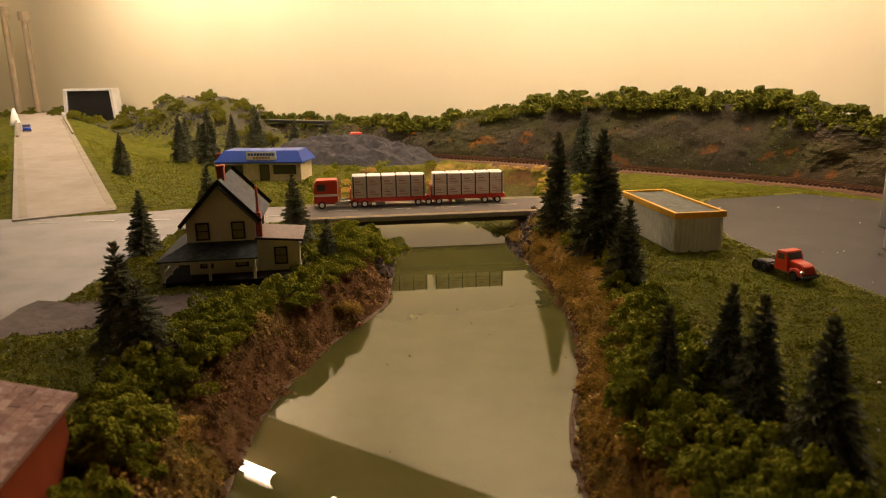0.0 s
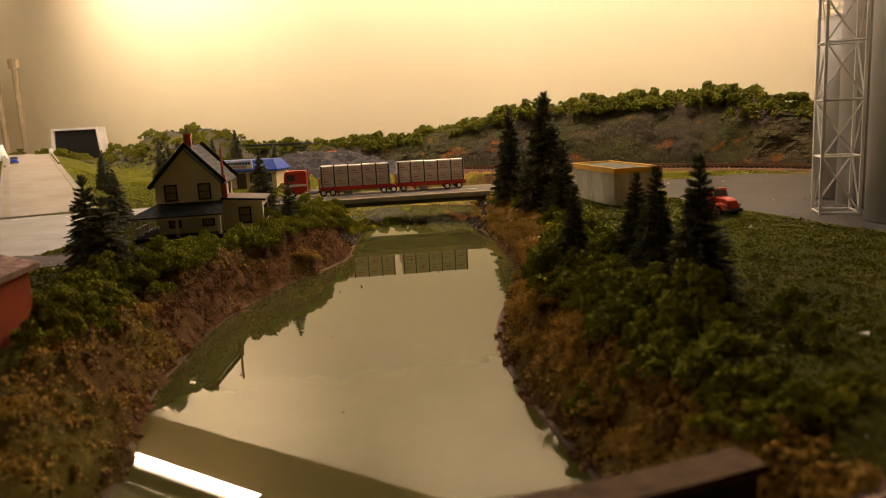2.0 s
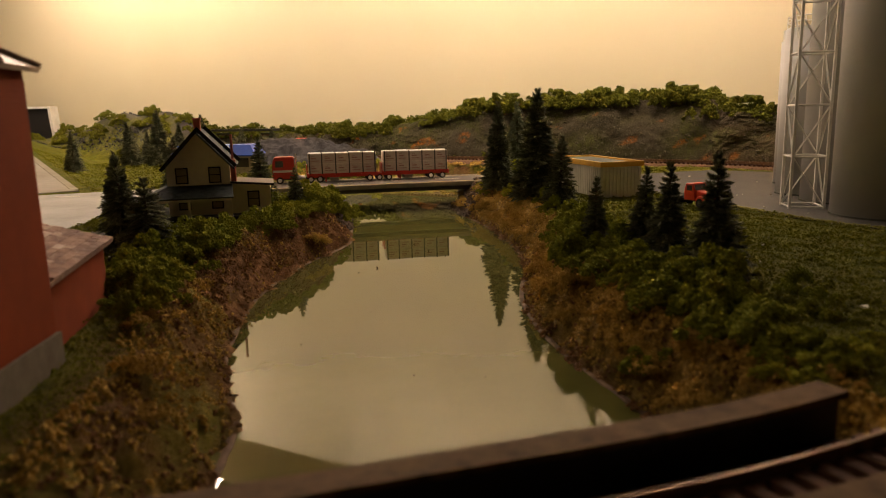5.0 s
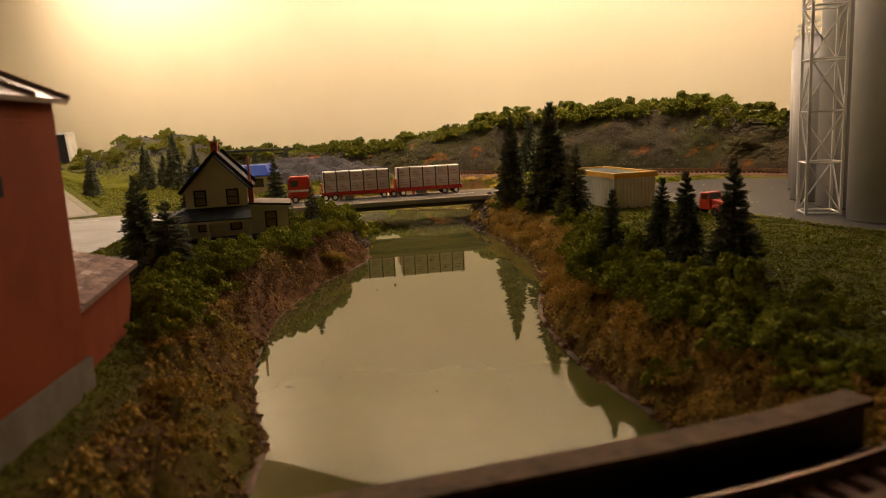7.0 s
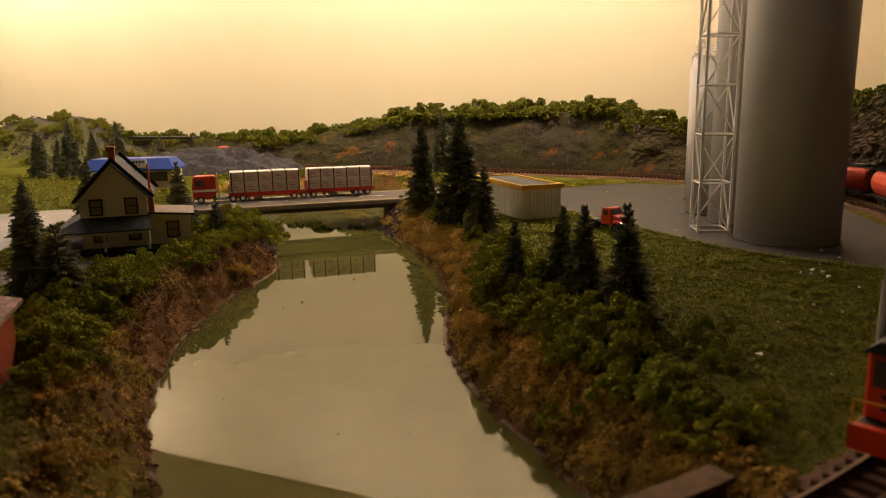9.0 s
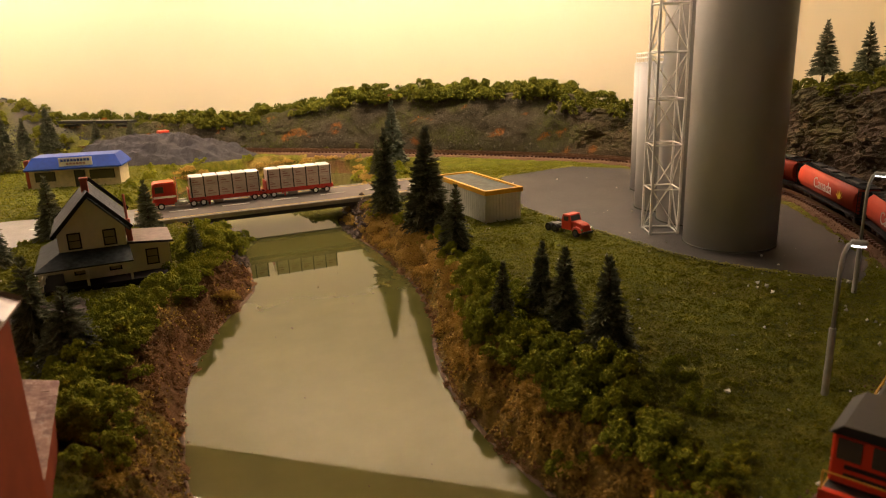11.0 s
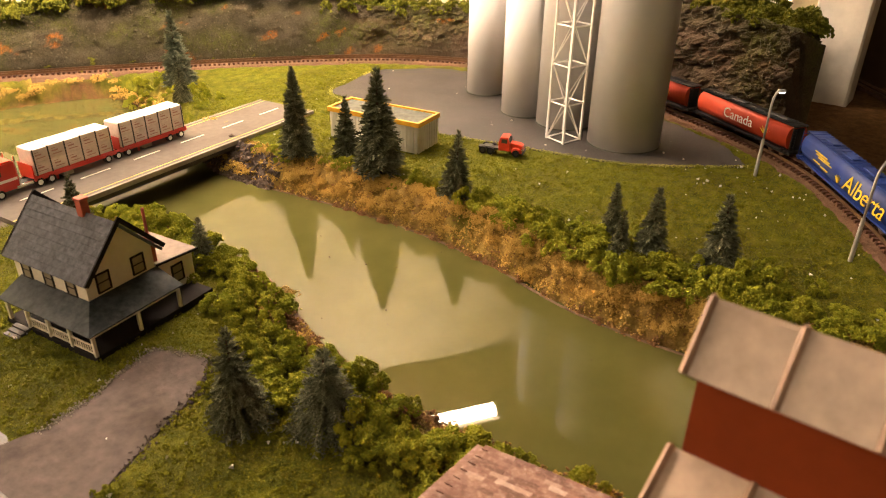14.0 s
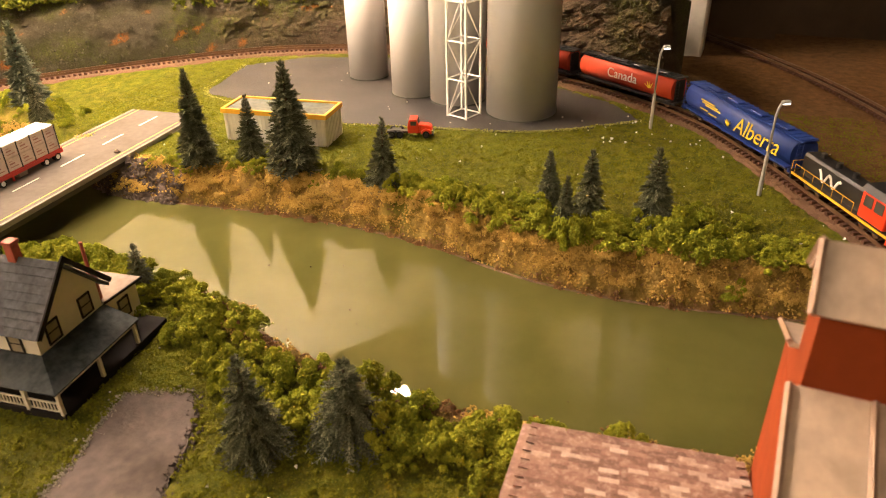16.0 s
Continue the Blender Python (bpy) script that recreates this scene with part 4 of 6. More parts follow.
for k in range(46):
    x, y = spline([(7, 62), (9.2, 67), (11.4, 74), (11.6, 79), (8.8, 82.4), (2.6, 84.2), (-4, 83.4), (-9, 80.4), (-11, 74), (-11.8, 66), (-9.8, 59)], 1.3)[k]
    bush(DRY, x + random.uniform(-0.6, 0.6), y + random.uniform(-0.6, 0.6), random.uniform(0.55, 1.0), None, "straw-coloured dry foam tuft by the pond", "pond tufts", "dry_tuft")
for x, y in ((9.2, 72.5), (10.2, 74.6), (11.4, 73.0), (12.4, 75.4), (10.8, 76.8), (13.4, 73.8), (9.0, 75.2)):
    bush(BUSH, x + 1.6, y, random.uniform(0.8, 1.2), label="yellow-green foam bush by the pond", group="pond bushes")
# crest of the cutting, mound behind the shop
crest_spots = []
for i in range(16, len(CUT) - 6, 4):
    x, y = CUT[i]
    ox, oy = CUT_OUT[i]
    u = x * UX + y * UY
    right = x + 0.1 * y > 38.6 or y < 44
    d = random.uniform(4.6, 7.2)
    crest = 3.6 + 3.6 * float(smooth01(np.array((62 - u) / 34)))
    if right:
        crest, d = 5.6 + 3.6 * float(smooth01(np.array((58 - y) / 20))), random.uniform(3.6, 6)
    for k in range(1 if right else 2):
        crest_spots.append((x + ox * (d + 1.2 * k), y + oy * (d + 1.2 * k), random.uniform(1.2, 2.2), crest - 1.1))
for i in range(76, len(CUT) - 12, 14):
    x, y = CUT[i]
    ox, oy = CUT_OUT[i]
    if random.random() < 0.6:
        bush(HILL, x + ox * 2.5, y + oy * 2.5, random.uniform(0.4, 0.7), 0.3, "olive foam bush at the foot of the rocks", "foot bushes")
    if random.random() < 0.5:
        bush(RUST, x + ox * 3.9, y + oy * 3.9, random.uniform(0.4, 0.7), random.uniform(1.5, 4.5), "rust orange foam tuft on the rocks", "rust tufts")
def joined(name, places, pool, label, category):
    """Many small plants in one mesh."""
    verts, faces = [], []
    level = height(np.array([p[0] for p in places]), np.array([p[1] for p in places]))[0] - 0.1
    for (x, y, size, *own), z in zip(places, level):
        z = own[0] if own else z
        me = random.choice(pool)
        b, a = len(verts), random.uniform(0, 6.3)
        ca, sa = math.cos(a) * size, math.sin(a) * size
        for v in me.vertices:
            verts.append((x * CM + v.co.x * ca - v.co.y * sa, y * CM + v.co.x * sa + v.co.y * ca, z * CM + v.co.z * size))
        faces += [tuple(b + q for q in p.vertices) for p in me.polygons]
    me = bpy.data.meshes.new(name)
    me.from_pydata(verts, [], faces)
    me.materials.append(pool[0].materials[0])
    return tagged(new(name, me), label, category, kind="stuff")


spots = []
for _ in range(230):
    u, n = random.uniform(76, 150), random.uniform(70, 91)
    x, y, _z = along(u, n)
    if n > 75 or random.random() < 0.5:
        spots.append((x, y, random.uniform(0.6, 1.4)))
joined("crest_thicket", crest_spots, HILL, "olive green foam trees along the crest of the cutting", "thicket")
joined("mound_thicket", spots, HILL, "olive green foam thicket on the rocky mound", "thicket")
# dry tufts that mat the slopes
random.seed(8)
RB = [p for p in RIVER if p[0] > 3 and 2 < p[1] < 62]
LB = [p for p in RIVER if p[0] < -2 and 2 < p[1] < 62]
for side, line in ((1, spline(sorted(RB, key=lambda p: p[1]), 0.8)), (-1, spline(sorted(LB, key=lambda p: p[1]), 0.8))):
    for x, y in line:
        for _ in range(2 if side > 0 else 1):
            if side < 0 and random.random() < (0.9 if y > 21 else 0.8):
                continue
            d = random.uniform(0.9, 2.6)
            bush(DRY, x + side * d, y + random.uniform(-0.4, 0.4), random.uniform(0.45, 0.8), None, "straw-coloured dry foam tuft on the slope", "dry tufts", "dry_tuft")


def crumbs(name, count, area, size, material, label, category, seed, test, fine=True):
    rng = np.random.default_rng(seed)
    x0, y0, x1, y1 = area
    px, py = rng.uniform(x0, x1, count), rng.uniform(y0, y1, count)
    pz, dry, earth, stone_, d = height(px, py)
    ok = test(px, py, d)
    lump = np.array([max(0, noise.noise((x / 0.8, y / 0.8, seed))) for x, y in zip(px, py)])
    at = np.stack((px, py, pz + 0.3 * size + 0.22 * lump), 1)[ok]
    return tagged(grit(name, at, size * rng.uniform(0.5, 1.5, len(at)), material, seed, fine), label, category, kind="stuff")


def bank_crumbs(name, count, lo, hi, size, material, label, category, seed, where):
    """Grains strewn along both banks, lo to hi from the water's edge."""
    rng = np.random.default_rng(seed)
    lines = [spline(sorted(b, key=lambda p: p[1]), 0.25) for b in (RB, LB)]
    every = np.concatenate(lines)
    side = np.concatenate([np.full(len(l), s) for l, s in zip(lines, (1.0, -1.0))])
    pick = rng.integers(0, len(every), count)
    px = every[pick, 0] + side[pick] * rng.uniform(lo, hi * 1.1, count)
    py = every[pick, 1] + rng.uniform(-0.4, 0.4, count)
    pz, dry, earth, stone_, d = height(px, py)
    ok = (d > lo) & (d < hi) & (rng.random(count) < where(dry, earth))
    lump = np.array([noise.noise((x / 0.42, y / 0.42, seed)) + 0.5 * noise.noise((x / 1.3, y / 1.3, seed)) for x, y in zip(px, py)]) + 0.12
    ok &= lump > 0
    at = np.stack((px, py, pz + 0.25 * size + 0.42 * np.maximum(lump, 0) * rng.random(count) ** 0.4 * np.clip((d - 0.3) / 0.6, 0, 1)), 1)[ok]
    return tagged(grit(name, at, size * rng.uniform(0.4, 1.6, len(at)), material, seed), label, category, kind="stuff")


m_rock = foam("dark_bank_stone", (0.026, 0.019, 0.016), (0.085, 0.064, 0.052), (0.22, 0.17, 0.14))


def shore_rim(bank, side, name):
    """Ragged lip of dried resin along the water's edge."""
    line = spline(sorted(bank, key=lambda p: p[1]), 0.22)
    t = np.gradient(line, axis=0)
    t /= np.linalg.norm(t, axis=1)[:, None]
    out = np.stack([t[:, 1], -t[:, 0]], 1) * side
    bm, rings = bmesh.new(), []
    for (x, y), (ox, oy) in zip(line, out):
        wide = 0.02 + 0.12 * max(0, noise.noise((x / 2.5, y / 2.5, 3))) + 0.04 * noise.noise((x / 0.5, y / 0.5, 6))
        lift = 0.02 + 0.03 * noise.noise((x / 1.1, y / 1.1, 8))
        rings.append([bm.verts.new((x + ox * d, y + oy * d, WATER + z)) for d, z in ((0.28 - wide, -0.02), (0.33 - wide, lift), (0.40, lift + 0.01), (0.58, -0.02))])
    for a, b in zip(rings, rings[1:]):
        for i in range(3):
            bm.faces.new((a[i], a[i + 1], b[i + 1], b[i]))
    bmesh.ops.recalc_face_normals(bm, faces=bm.faces)
    tagged(part(name, bm, m_rim), "ragged pale brown rim of dried resin at the waterline", "river bank", kind="structure")


shore_rim(RB, 1, "shore_rim_east")
shore_rim(LB, -1, "shore_rim_west")
crumbs("bank_stones", 2600, (-5.5, 44, -1.5, 53), 0.17, m_rock, "dark broken stones at the end of the bank", "stones", 71, lambda x, y, d: (d > 0.1) & (d < 1.9), False)
crumbs("abutment_stones", 2600, (4.5, 48.5, 9, 57), 0.17, m_rock, "dark broken stones under the road bridge", "stones", 72, lambda x, y, d: (d > 0.1) & (d < 2.3), False)
off_road = lambda x, y, d: ~inside(x, y, ROAD) & ~inside(x, y, LOT) & (away(x, y, TRACK[::4].tolist()) > 1.7) & (away(x, y, [tuple(RAMP_A), tuple(RAMP_B)]) > 4.6)
crumbs("turf", 170000, (-22, 4, 34, 66), 0.042, m_turf, "green ground foam crumbs over the lawns", "grass", 3, lambda x, y, d: (d > 2.4) & off_road(x, y, d) & ~inside(x, y, DRIVE))
crumbs("turf_slope", 30000, (-60, 40, -8, 100), 0.075, m_turf, "green ground foam crumbs on the slopes", "grass", 4, lambda x, y, d: (d > 2.4) & off_road(x, y, d))
bank_crumbs("bank_rubble", 30000, 0.12, 2.4, 0.055, m_rubble, "brown earth and stone crumbs along the water", "rubble", 5, lambda dry, earth: 0.15 + 0.85 * earth)
bank_crumbs("dry_litter", 80000, 0.4, 3.1, 0.052, m_dry, "straw-coloured foam litter on the banks", "dry grass", 6, lambda dry, earth: 0.04 + 0.96 * dry)
rng = np.random.default_rng(31)
at = np.stack((rng.uniform(-4.5, 6, 26), rng.uniform(5, 46, 26), np.full(26, WATER + 0.02)), 1)
tagged(grit("floating_crumbs", at, 0.02 + 0.07 * rng.random(26) ** 3, m_bark, 32), "brown crumbs stuck on the resin water", "litter", kind="stuff")
crumbs("mound_rubble", 13000, (-75, 78, -12, 135), 0.15, m_gravel, "grey rubble on the mound by the wall", "rubble", 51, lambda x, y, d: (x * NX + y * NY > 71) & (x * NX + y * NY < 92) & (x * UX + y * UY > 80) & off_road(x, y, d), False)
TUFT = [bush_mesh(90 + i, 5, 9, 1.0, 0.15, m_turf, "tuft", 0.45) for i in range(4)]
rng = np.random.default_rng(61)
px = np.concatenate((rng.uniform(-20, -7.5, 1300), rng.uniform(9, 34, 2200)))
py = np.concatenate((rng.uniform(17, 50, 1300), rng.uniform(8, 62, 2200)))
ok = off_road(px, py, None) & ~inside(px, py, DRIVE) & (height(px, py)[4] > 2.8)
spots = list(zip(px[ok], py[ok], rng.uniform(0.12, 0.40, ok.sum())))[:2000]
random.seed(61)
joined("grass_tufts", spots, TUFT, "uneven clumps of green ground foam on the lawns", "grass")
# pale foam along the edges of the yard and the driveway
rng = np.random.default_rng(21)
for name, ring_, label in (("yard_edge", LOT[0:8], "pale yellow-green foam line along the yard"), ("driveway_edge", DRIVE[1:7], "pale crumbs along the driveway")):
    line_ = spline(ring_, 0.018)
    at = np.concatenate((line_ + rng.normal(0, 0.13, line_.shape), rng.uniform(-0.02, 0.07, (len(line_), 1))), 1)
    tagged(grit(name, at, rng.uniform(0.02, 0.06, len(at)) if name == "yard_edge" else rng.uniform(0.02, 0.06, len(at)), m_edge if name == "yard_edge" else m_kerb, 22), label, "edging", kind="stuff")
# dark crumbs shed on the mud
at = np.concatenate((spline(DRIVE[6:10], 0.03) + rng.normal(0, 0.16, spline(DRIVE[6:10], 0.03).shape), rng.uniform(0, 0.05, (len(spline(DRIVE[6:10], 0.03)), 1))), 1)
tagged(grit("mud_crumbs", at, rng.uniform(0.02, 0.075, len(at)), m_mud, 23), "dark mud crumbs along the driveway", "mud", kind="stuff")
crumbs("white_chips", 26, (22, 14, 34, 27), 0.11, m_crumb, "larger white chips by the street lamp", "litter", 17, lambda x, y, d: d > 2.4, False)
crumbs("white_litter", 150, (10, 6, 34, 60), 0.085, m_crumb, "white crumbs scattered on the turf", "litter", 7, lambda x, y, d: (d > 2.4))
crumbs("lawn_litter", 60, (-20, 20, -8, 52), 0.08, m_crumb, "pale crumbs on the lawn", "litter", 8, lambda x, y, d: (d > 2.4))

# ---- railway ----
def ribbon(bm, line, half, z0, z1, shift=0.0):
    """A strip of rectangular section along a line."""
    t = np.gradient(line, axis=0)
    t /= np.linalg.norm(t, axis=1)[:, None]
    n = np.stack([-t[:, 1], t[:, 0]], 1)
    rings = []
    for p, q in zip(line, n):
        a, b = p + q * (shift - half), p + q * (shift + half)
        rings.append([bm.verts.new(c) for c in ((*a, z0), (*b, z0), (*b, z1), (*a, z1))])
    for r, s in zip(rings, rings[1:]):
        for i in range(4):
            j = (i + 1) % 4
            bm.faces.new((r[i], s[i], s[j], r[j]))
    bm.faces.new(rings[0])
    bm.faces.new(rings[-1][::-1])
    bmesh.ops.recalc_face_normals(bm, faces=bm.faces)
    return bm


RAIL_TOP = 0.62


def railway(line, name, label, near):
    track = thing(name, label=label, category="railway track", kind="structure")
    for s in (-0.47, 0.47):
        bm = bmesh.new()
        ribbon(bm, line, 0.045, 0.40, RAIL_TOP, s)
        part("rail", bm, m_rail, track)
    t = np.gradient(line, axis=0)
    bm, single, count = bmesh.new(), None, 0
    box(bm, -0.12, -0.86, 0.22, 0.12, 0.86, 0.42)
    first = part("tie", bm, m_tie, track)
    tie_mesh = first.data
    rest = bmesh.new()
    for i in range(0, len(line)):
        x, y = line[i]
        a = math.degrees(math.atan2(t[i][1], t[i][0]))
        if near(x, y) and count < 290:
            m = pose(x * CM, y * CM, 0, 0, 0, a)
            if count == 0:
                first.matrix_basis = m
            else:
                share("tie", tie_mesh, track, m)
            count += 1
        else:
            box(rest, -0.12, -0.86, 0.22, 0.12, 0.86, 0.42, m=pose(x, y, 0, 0, 0, a))
    part("far_ties", rest, m_tie, track, "row of brown ties", kind="stuff")
    return track


bm = bmesh.new()
LAND = TRACK[(TRACK[:, 0] > 9.5) | (TRACK[:, 1] > 40)]
t_ = np.gradient(LAND, axis=0)
t_ /= np.linalg.norm(t_, axis=1)[:, None]
rings = []
rnd = random.Random(4)
for p, q in zip(LAND, t_):
    nrm = np.array((-q[1], q[0]))
    ring_ = []
    for s, z in ((-1.75, -0.25), (-1.2, 0.14), (-0.55, 0.28), (0, 0.26), (0.55, 0.28), (1.2, 0.14), (1.75, -0.25)):
        c = p + nrm * (s + rnd.uniform(-0.1, 0.1))
        ring_.append(bm.verts.new((c[0], c[1], z + rnd.uniform(-0.04, 0.04))))
    rings.append(ring_)
for r, s in zip(rings, rings[1:]):
    for i in range(6):
        bm.faces.new((r[i], s[i], s[i + 1], r[i + 1]))
bmesh.ops.recalc_face_normals(bm, faces=bm.faces)
tagged(part("ballast", bm, m_ballast), "reddish brown ballast bed under the track", "ballast", kind="stuff")
rng = np.random.default_rng(41)
near_ = LAND[(LAND[:, 0] > 8) & (LAND[:, 1] < 62)]
tn_ = np.gradient(near_, axis=0)
tn_ /= np.linalg.norm(tn_, axis=1)[:, None]
pick_ = rng.integers(0, len(near_), 14000)
off_ = rng.normal(0, 0.85, 14000).clip(-1.9, 1.9)
at = near_[pick_] + np.stack((-tn_[pick_, 1], tn_[pick_, 0]), 1) * off_[:, None] + rng.uniform(-0.3, 0.3, (14000, 2))
at = np.concatenate((at, (0.27 - 0.26 * np.maximum(np.abs(off_) - 0.55, 0))[:, None]), 1)
tagged(grit("ballast_stones", at, rng.uniform(0.025, 0.065, 14000), m_ballast, 42, True), "loose reddish brown ballast stones", "ballast", kind="stuff")
railway(TRACK, "main_track", "curved railway track with brown rails and ties", lambda x, y: 4 < x < 43 and -2 < y < 62)
SIDING = spline([(62, 22), (50, 12.5), (41, 6.5), (31, 1.5), (18, -3.5), (4, -7.5), (-20, -12)], 0.5)
railway(SIDING, "siding_track", "second railway track on brown earth", lambda x, y: False)

# plate girders of the rail bridge over the river
span = TRACK[(TRACK[:, 0] > -7.0) & (TRACK[:, 0] < 7.8) & (TRACK[:, 1] < 20)]
rail_bridge = thing("rail_bridge", label="dark plate girder rail bridge over the river", category="bridge")
for s in (-1.35, 1.35):
    bm = bmesh.new()
    ribbon(bm, span, 0.12, -0.75, 1.02, s)
    part("web", bm, m_girder, rail_bridge)
    bm = bmesh.new()
    ribbon(bm, span, 0.30, 1.02, 1.14, s)
    part("top_flange", bm, m_flange, rail_bridge, "worn brown top flange")
    bm = bmesh.new()
    ribbon(bm, span, 0.34, 0.05, 0.16, s)
    part("ledge", bm, m_girder, rail_bridge)
bm = bmesh.new()
ribbon(bm, span, 1.2, -0.75, 0.2)
part("floor", bm, m_girder, rail_bridge)


def on_track(s, line=TRACK, step=0.5):
    """Place and heading at a distance along the track."""
    i = int(s / step)
    p, q = line[i], line[i + 1]
    return p[0], p[1], math.degrees(math.atan2(q[1] - p[1], q[0] - p[0]))


def nearest(x, y):
    return 0.5 * int(np.argmin(np.hypot(TRACK[:, 0] - x, TRACK[:, 1] - y)))


def lettering(text, size, material, parent, m, name="lettering", thick=0.006, shear=0.0):
    cu = bpy.data.curves.new("lettering", "FONT")
    cu.body, cu.size, cu.extrude, cu.align_x, cu.shear = text, size * CM, thick * CM, "CENTER", shear
    tmp = bpy.data.objects.new("lettering", cu)
    scene.collection.objects.link(tmp)
    me = bpy.data.meshes.new_from_object(tmp.evaluated_get(bpy.context.evaluated_depsgraph_get()))
    bpy.data.objects.remove(tmp)
    me.materials.clear()
    me.materials.append(material)
    ob = share(name, me, parent, Matrix.LocRotScale(m.translation * CM, m.to_quaternion(), None))
    return tagged(ob, "printed lettering")


def truck_set(parent, xs_, wheel_r=0.26, side=0.47):
    for x in xs_:
        bm = bmesh.new()
        box(bm, x - 0.85, -0.62, 0.22, x + 0.85, 0.62, 0.5, 0.06)
        t = part("wheel_truck", bm, m_black, parent)
        for wx in (x - 0.55, x + 0.55):
            bm = bmesh.new()
            for s in (-side, side):
                rod(bm, (wx, s - 0.06, wheel_r), (wx, s + 0.06, wheel_r), wheel_r, seg=14)
            rod(bm, (wx, -side, wheel_r), (wx, side, wheel_r), 0.06, seg=6)
            part("wheelset", bm, m_rail, t)


def hopper(name, s, body, label, style, L=5.55):
    x, y, a = on_track(s)
    car = thing(name, x, y, RAIL_TOP, a, label, "rail car", "hopper cars")
    # barrel-sided body
    sec = [(-0.42, 0.62), (-0.72, 0.80), (-0.93, 1.20), (-0.97, 1.62), (-0.86, 2.05), (-0.55, 2.36), (0.55, 2.36), (0.86, 2.05), (0.97, 1.62), (0.93, 1.20), (0.72, 0.80), (0.42, 0.62)]
    bm = bmesh.new()
    prism(bm, sec, "x", -L + 0.5, L - 0.5)
    shell = part("barrel", bm, body, car)
    for p in shell.data.polygons:
        p.use_smooth = len(p.vertices) == 4
    for sx in (-1, 1):
        bm = bmesh.new()
        prism(bm, [(-0.95, 0.42), (0.95, 0.42), (0.95, 0.62), (0.5, 0.7), (0.5, 2.2), (-0.5, 2.2), (-0.5, 0.7), (-0.95, 0.62)], "x", *sorted((sx * (L - 0.53), sx * (L - 0.38))))
        box(bm, *((L - 0.5, -0.9, 0.40, L, 0.9, 0.58) if sx > 0 else (-L, -0.9, 0.40, -L + 0.5, 0.9, 0.58)))
        part("end_frame", bm, m_black if style == "red" else body, car)
        bm = bmesh.new()
        for q in range(7):
            z = 0.7 + q * 0.26
            rod(bm, (sx * (L - 0.15), -0.85, z), (sx * (L - 0.15), -0.45, z), 0.03, seg=4)
        for yy in (-0.85, -0.45):
            rod(bm, (sx * (L - 0.15), yy, 0.55), (sx * (L - 0.15), yy, 2.45), 0.03, seg=4)
        part("ladder", bm, m_black if style == "red" else body, car)
        bm = bmesh.new()
        box(bm, sx * L - 0.25, -0.12, 0.36, sx * L + 0.25, 0.12, 0.56, 0.03)
        part("coupler", bm, m_black, car)
    bm = bmesh.new()
    box(bm, -L + 0.2, -0.62, 2.40, L - 0.2, 0.62, 2.47)
    for q in range(24):
        xx = -L + 0.4 + q * (2 * L - 0.8) / 23
        box(bm, xx - 0.06, -0.66, 2.47, xx + 0.06, 0.66, 2.50)
    part("running_board", bm, m_black if style == "red" else body, car)
    for q in range(4):
        bm = bmesh.new()
        cx = (q - 1.5) * 0.4 * L
        box(bm, cx - 0.7, -0.28, 2.47, cx + 0.7, 0.28, 2.60, 0.04)
        part("hatch", bm, m_black if style == "red" else body, car)
        bm = bmesh.new()
        prism(bm, [(cx - 0.95, 0.66), (cx + 0.95, 0.66), (cx + 0.35, 0.22), (cx - 0.35, 0.22)], "y", -0.5, 0.5)
        part("chute", bm, body if style != "red" else m_black, car)
    bm = bmesh.new()
    box(bm, -L + 0.7, -0.96, 0.56, L - 0.7, 0.96, 0.66)
    part("sill", bm, m_black if style == "red" else body, car)
    truck_set(car, (1.6 - L, L - 1.6))
    return car


s_loco = nearest(14.4, 6.9)
LOCO = s_loco - 0.1
alberta = hopper("blue_hopper_car", LOCO - 11.5, m_blue, "blue cylindrical grain hopper car with yellow lettering", "blue", 6.9)
canada = hopper("red_hopper_car", LOCO - 24.9, m_car_red, "red cylindrical grain hopper car with white lettering", "red")
third = hopper("red_hopper_car", LOCO - 36.4, m_car_red, "red cylindrical grain hopper car, black ends", "red")
fourth = hopper("red_hopper_car", LOCO - 47.9, m_car_red, "red cylindrical grain hopper car behind the silos", "red")
for car, txt, size, off, col in ((canada, "Canada", 1.1, -0.1, m_white), (third, "Canada", 1.1, -0.1, m_white), (alberta, "Alberta", 1.65, 2.7, m_yell_print)):
    lettering(txt, size, col, car, pose(off, -1.0, 1.28 if txt == "Canada" else 0.98, 90, 0, 0), shear=0.0 if txt == "Canada" else 0.35)
for car in (canada, third):
    bm = bmesh.new()
    for q in range(5):
        a = radians(30 + q * 30)
        prism(bm, [(2.9 + 0.1 * math.cos(a) - 0.1 * math.sin(a), 1.25), (2.9 + 0.62 * math.cos(a), 1.25 + 0.62 * math.sin(a)), (2.9 + 0.1 * math.cos(a) + 0.1 * math.sin(a), 1.3)], "y", -1.0, -0.97)
    part("leaf_mark", bm, m_yell_print, car, "faded yellow leaf mark")
bm = bmesh.new()
for i, (x0, x1, z) in enumerate(((-4.2, -2.4, 1.85), (-4.0, -2.0, 1.70), (-3.6, -1.6, 1.58), (-4.2, -3.2, 1.2), (-3.0, -2.0, 1.12))):
    box(bm, x0, -1.0, z, x1, -0.93, z + 0.07)
part("small_print", bm, m_yell_print, alberta, "unreadable yellow print")
bm = bmesh.new()
for q in range(5):
    a = radians(50 + q * 22)
    prism(bm, [(-0.5, 1.0), (-0.5 + 0.55 * math.cos(a), 1.0 + 0.55 * math.sin(a)), (-0.42, 1.05)], "y", -1.0, -0.93)
part("sheaf_mark", bm, m_yell_print, alberta, "yellow sheaf mark")


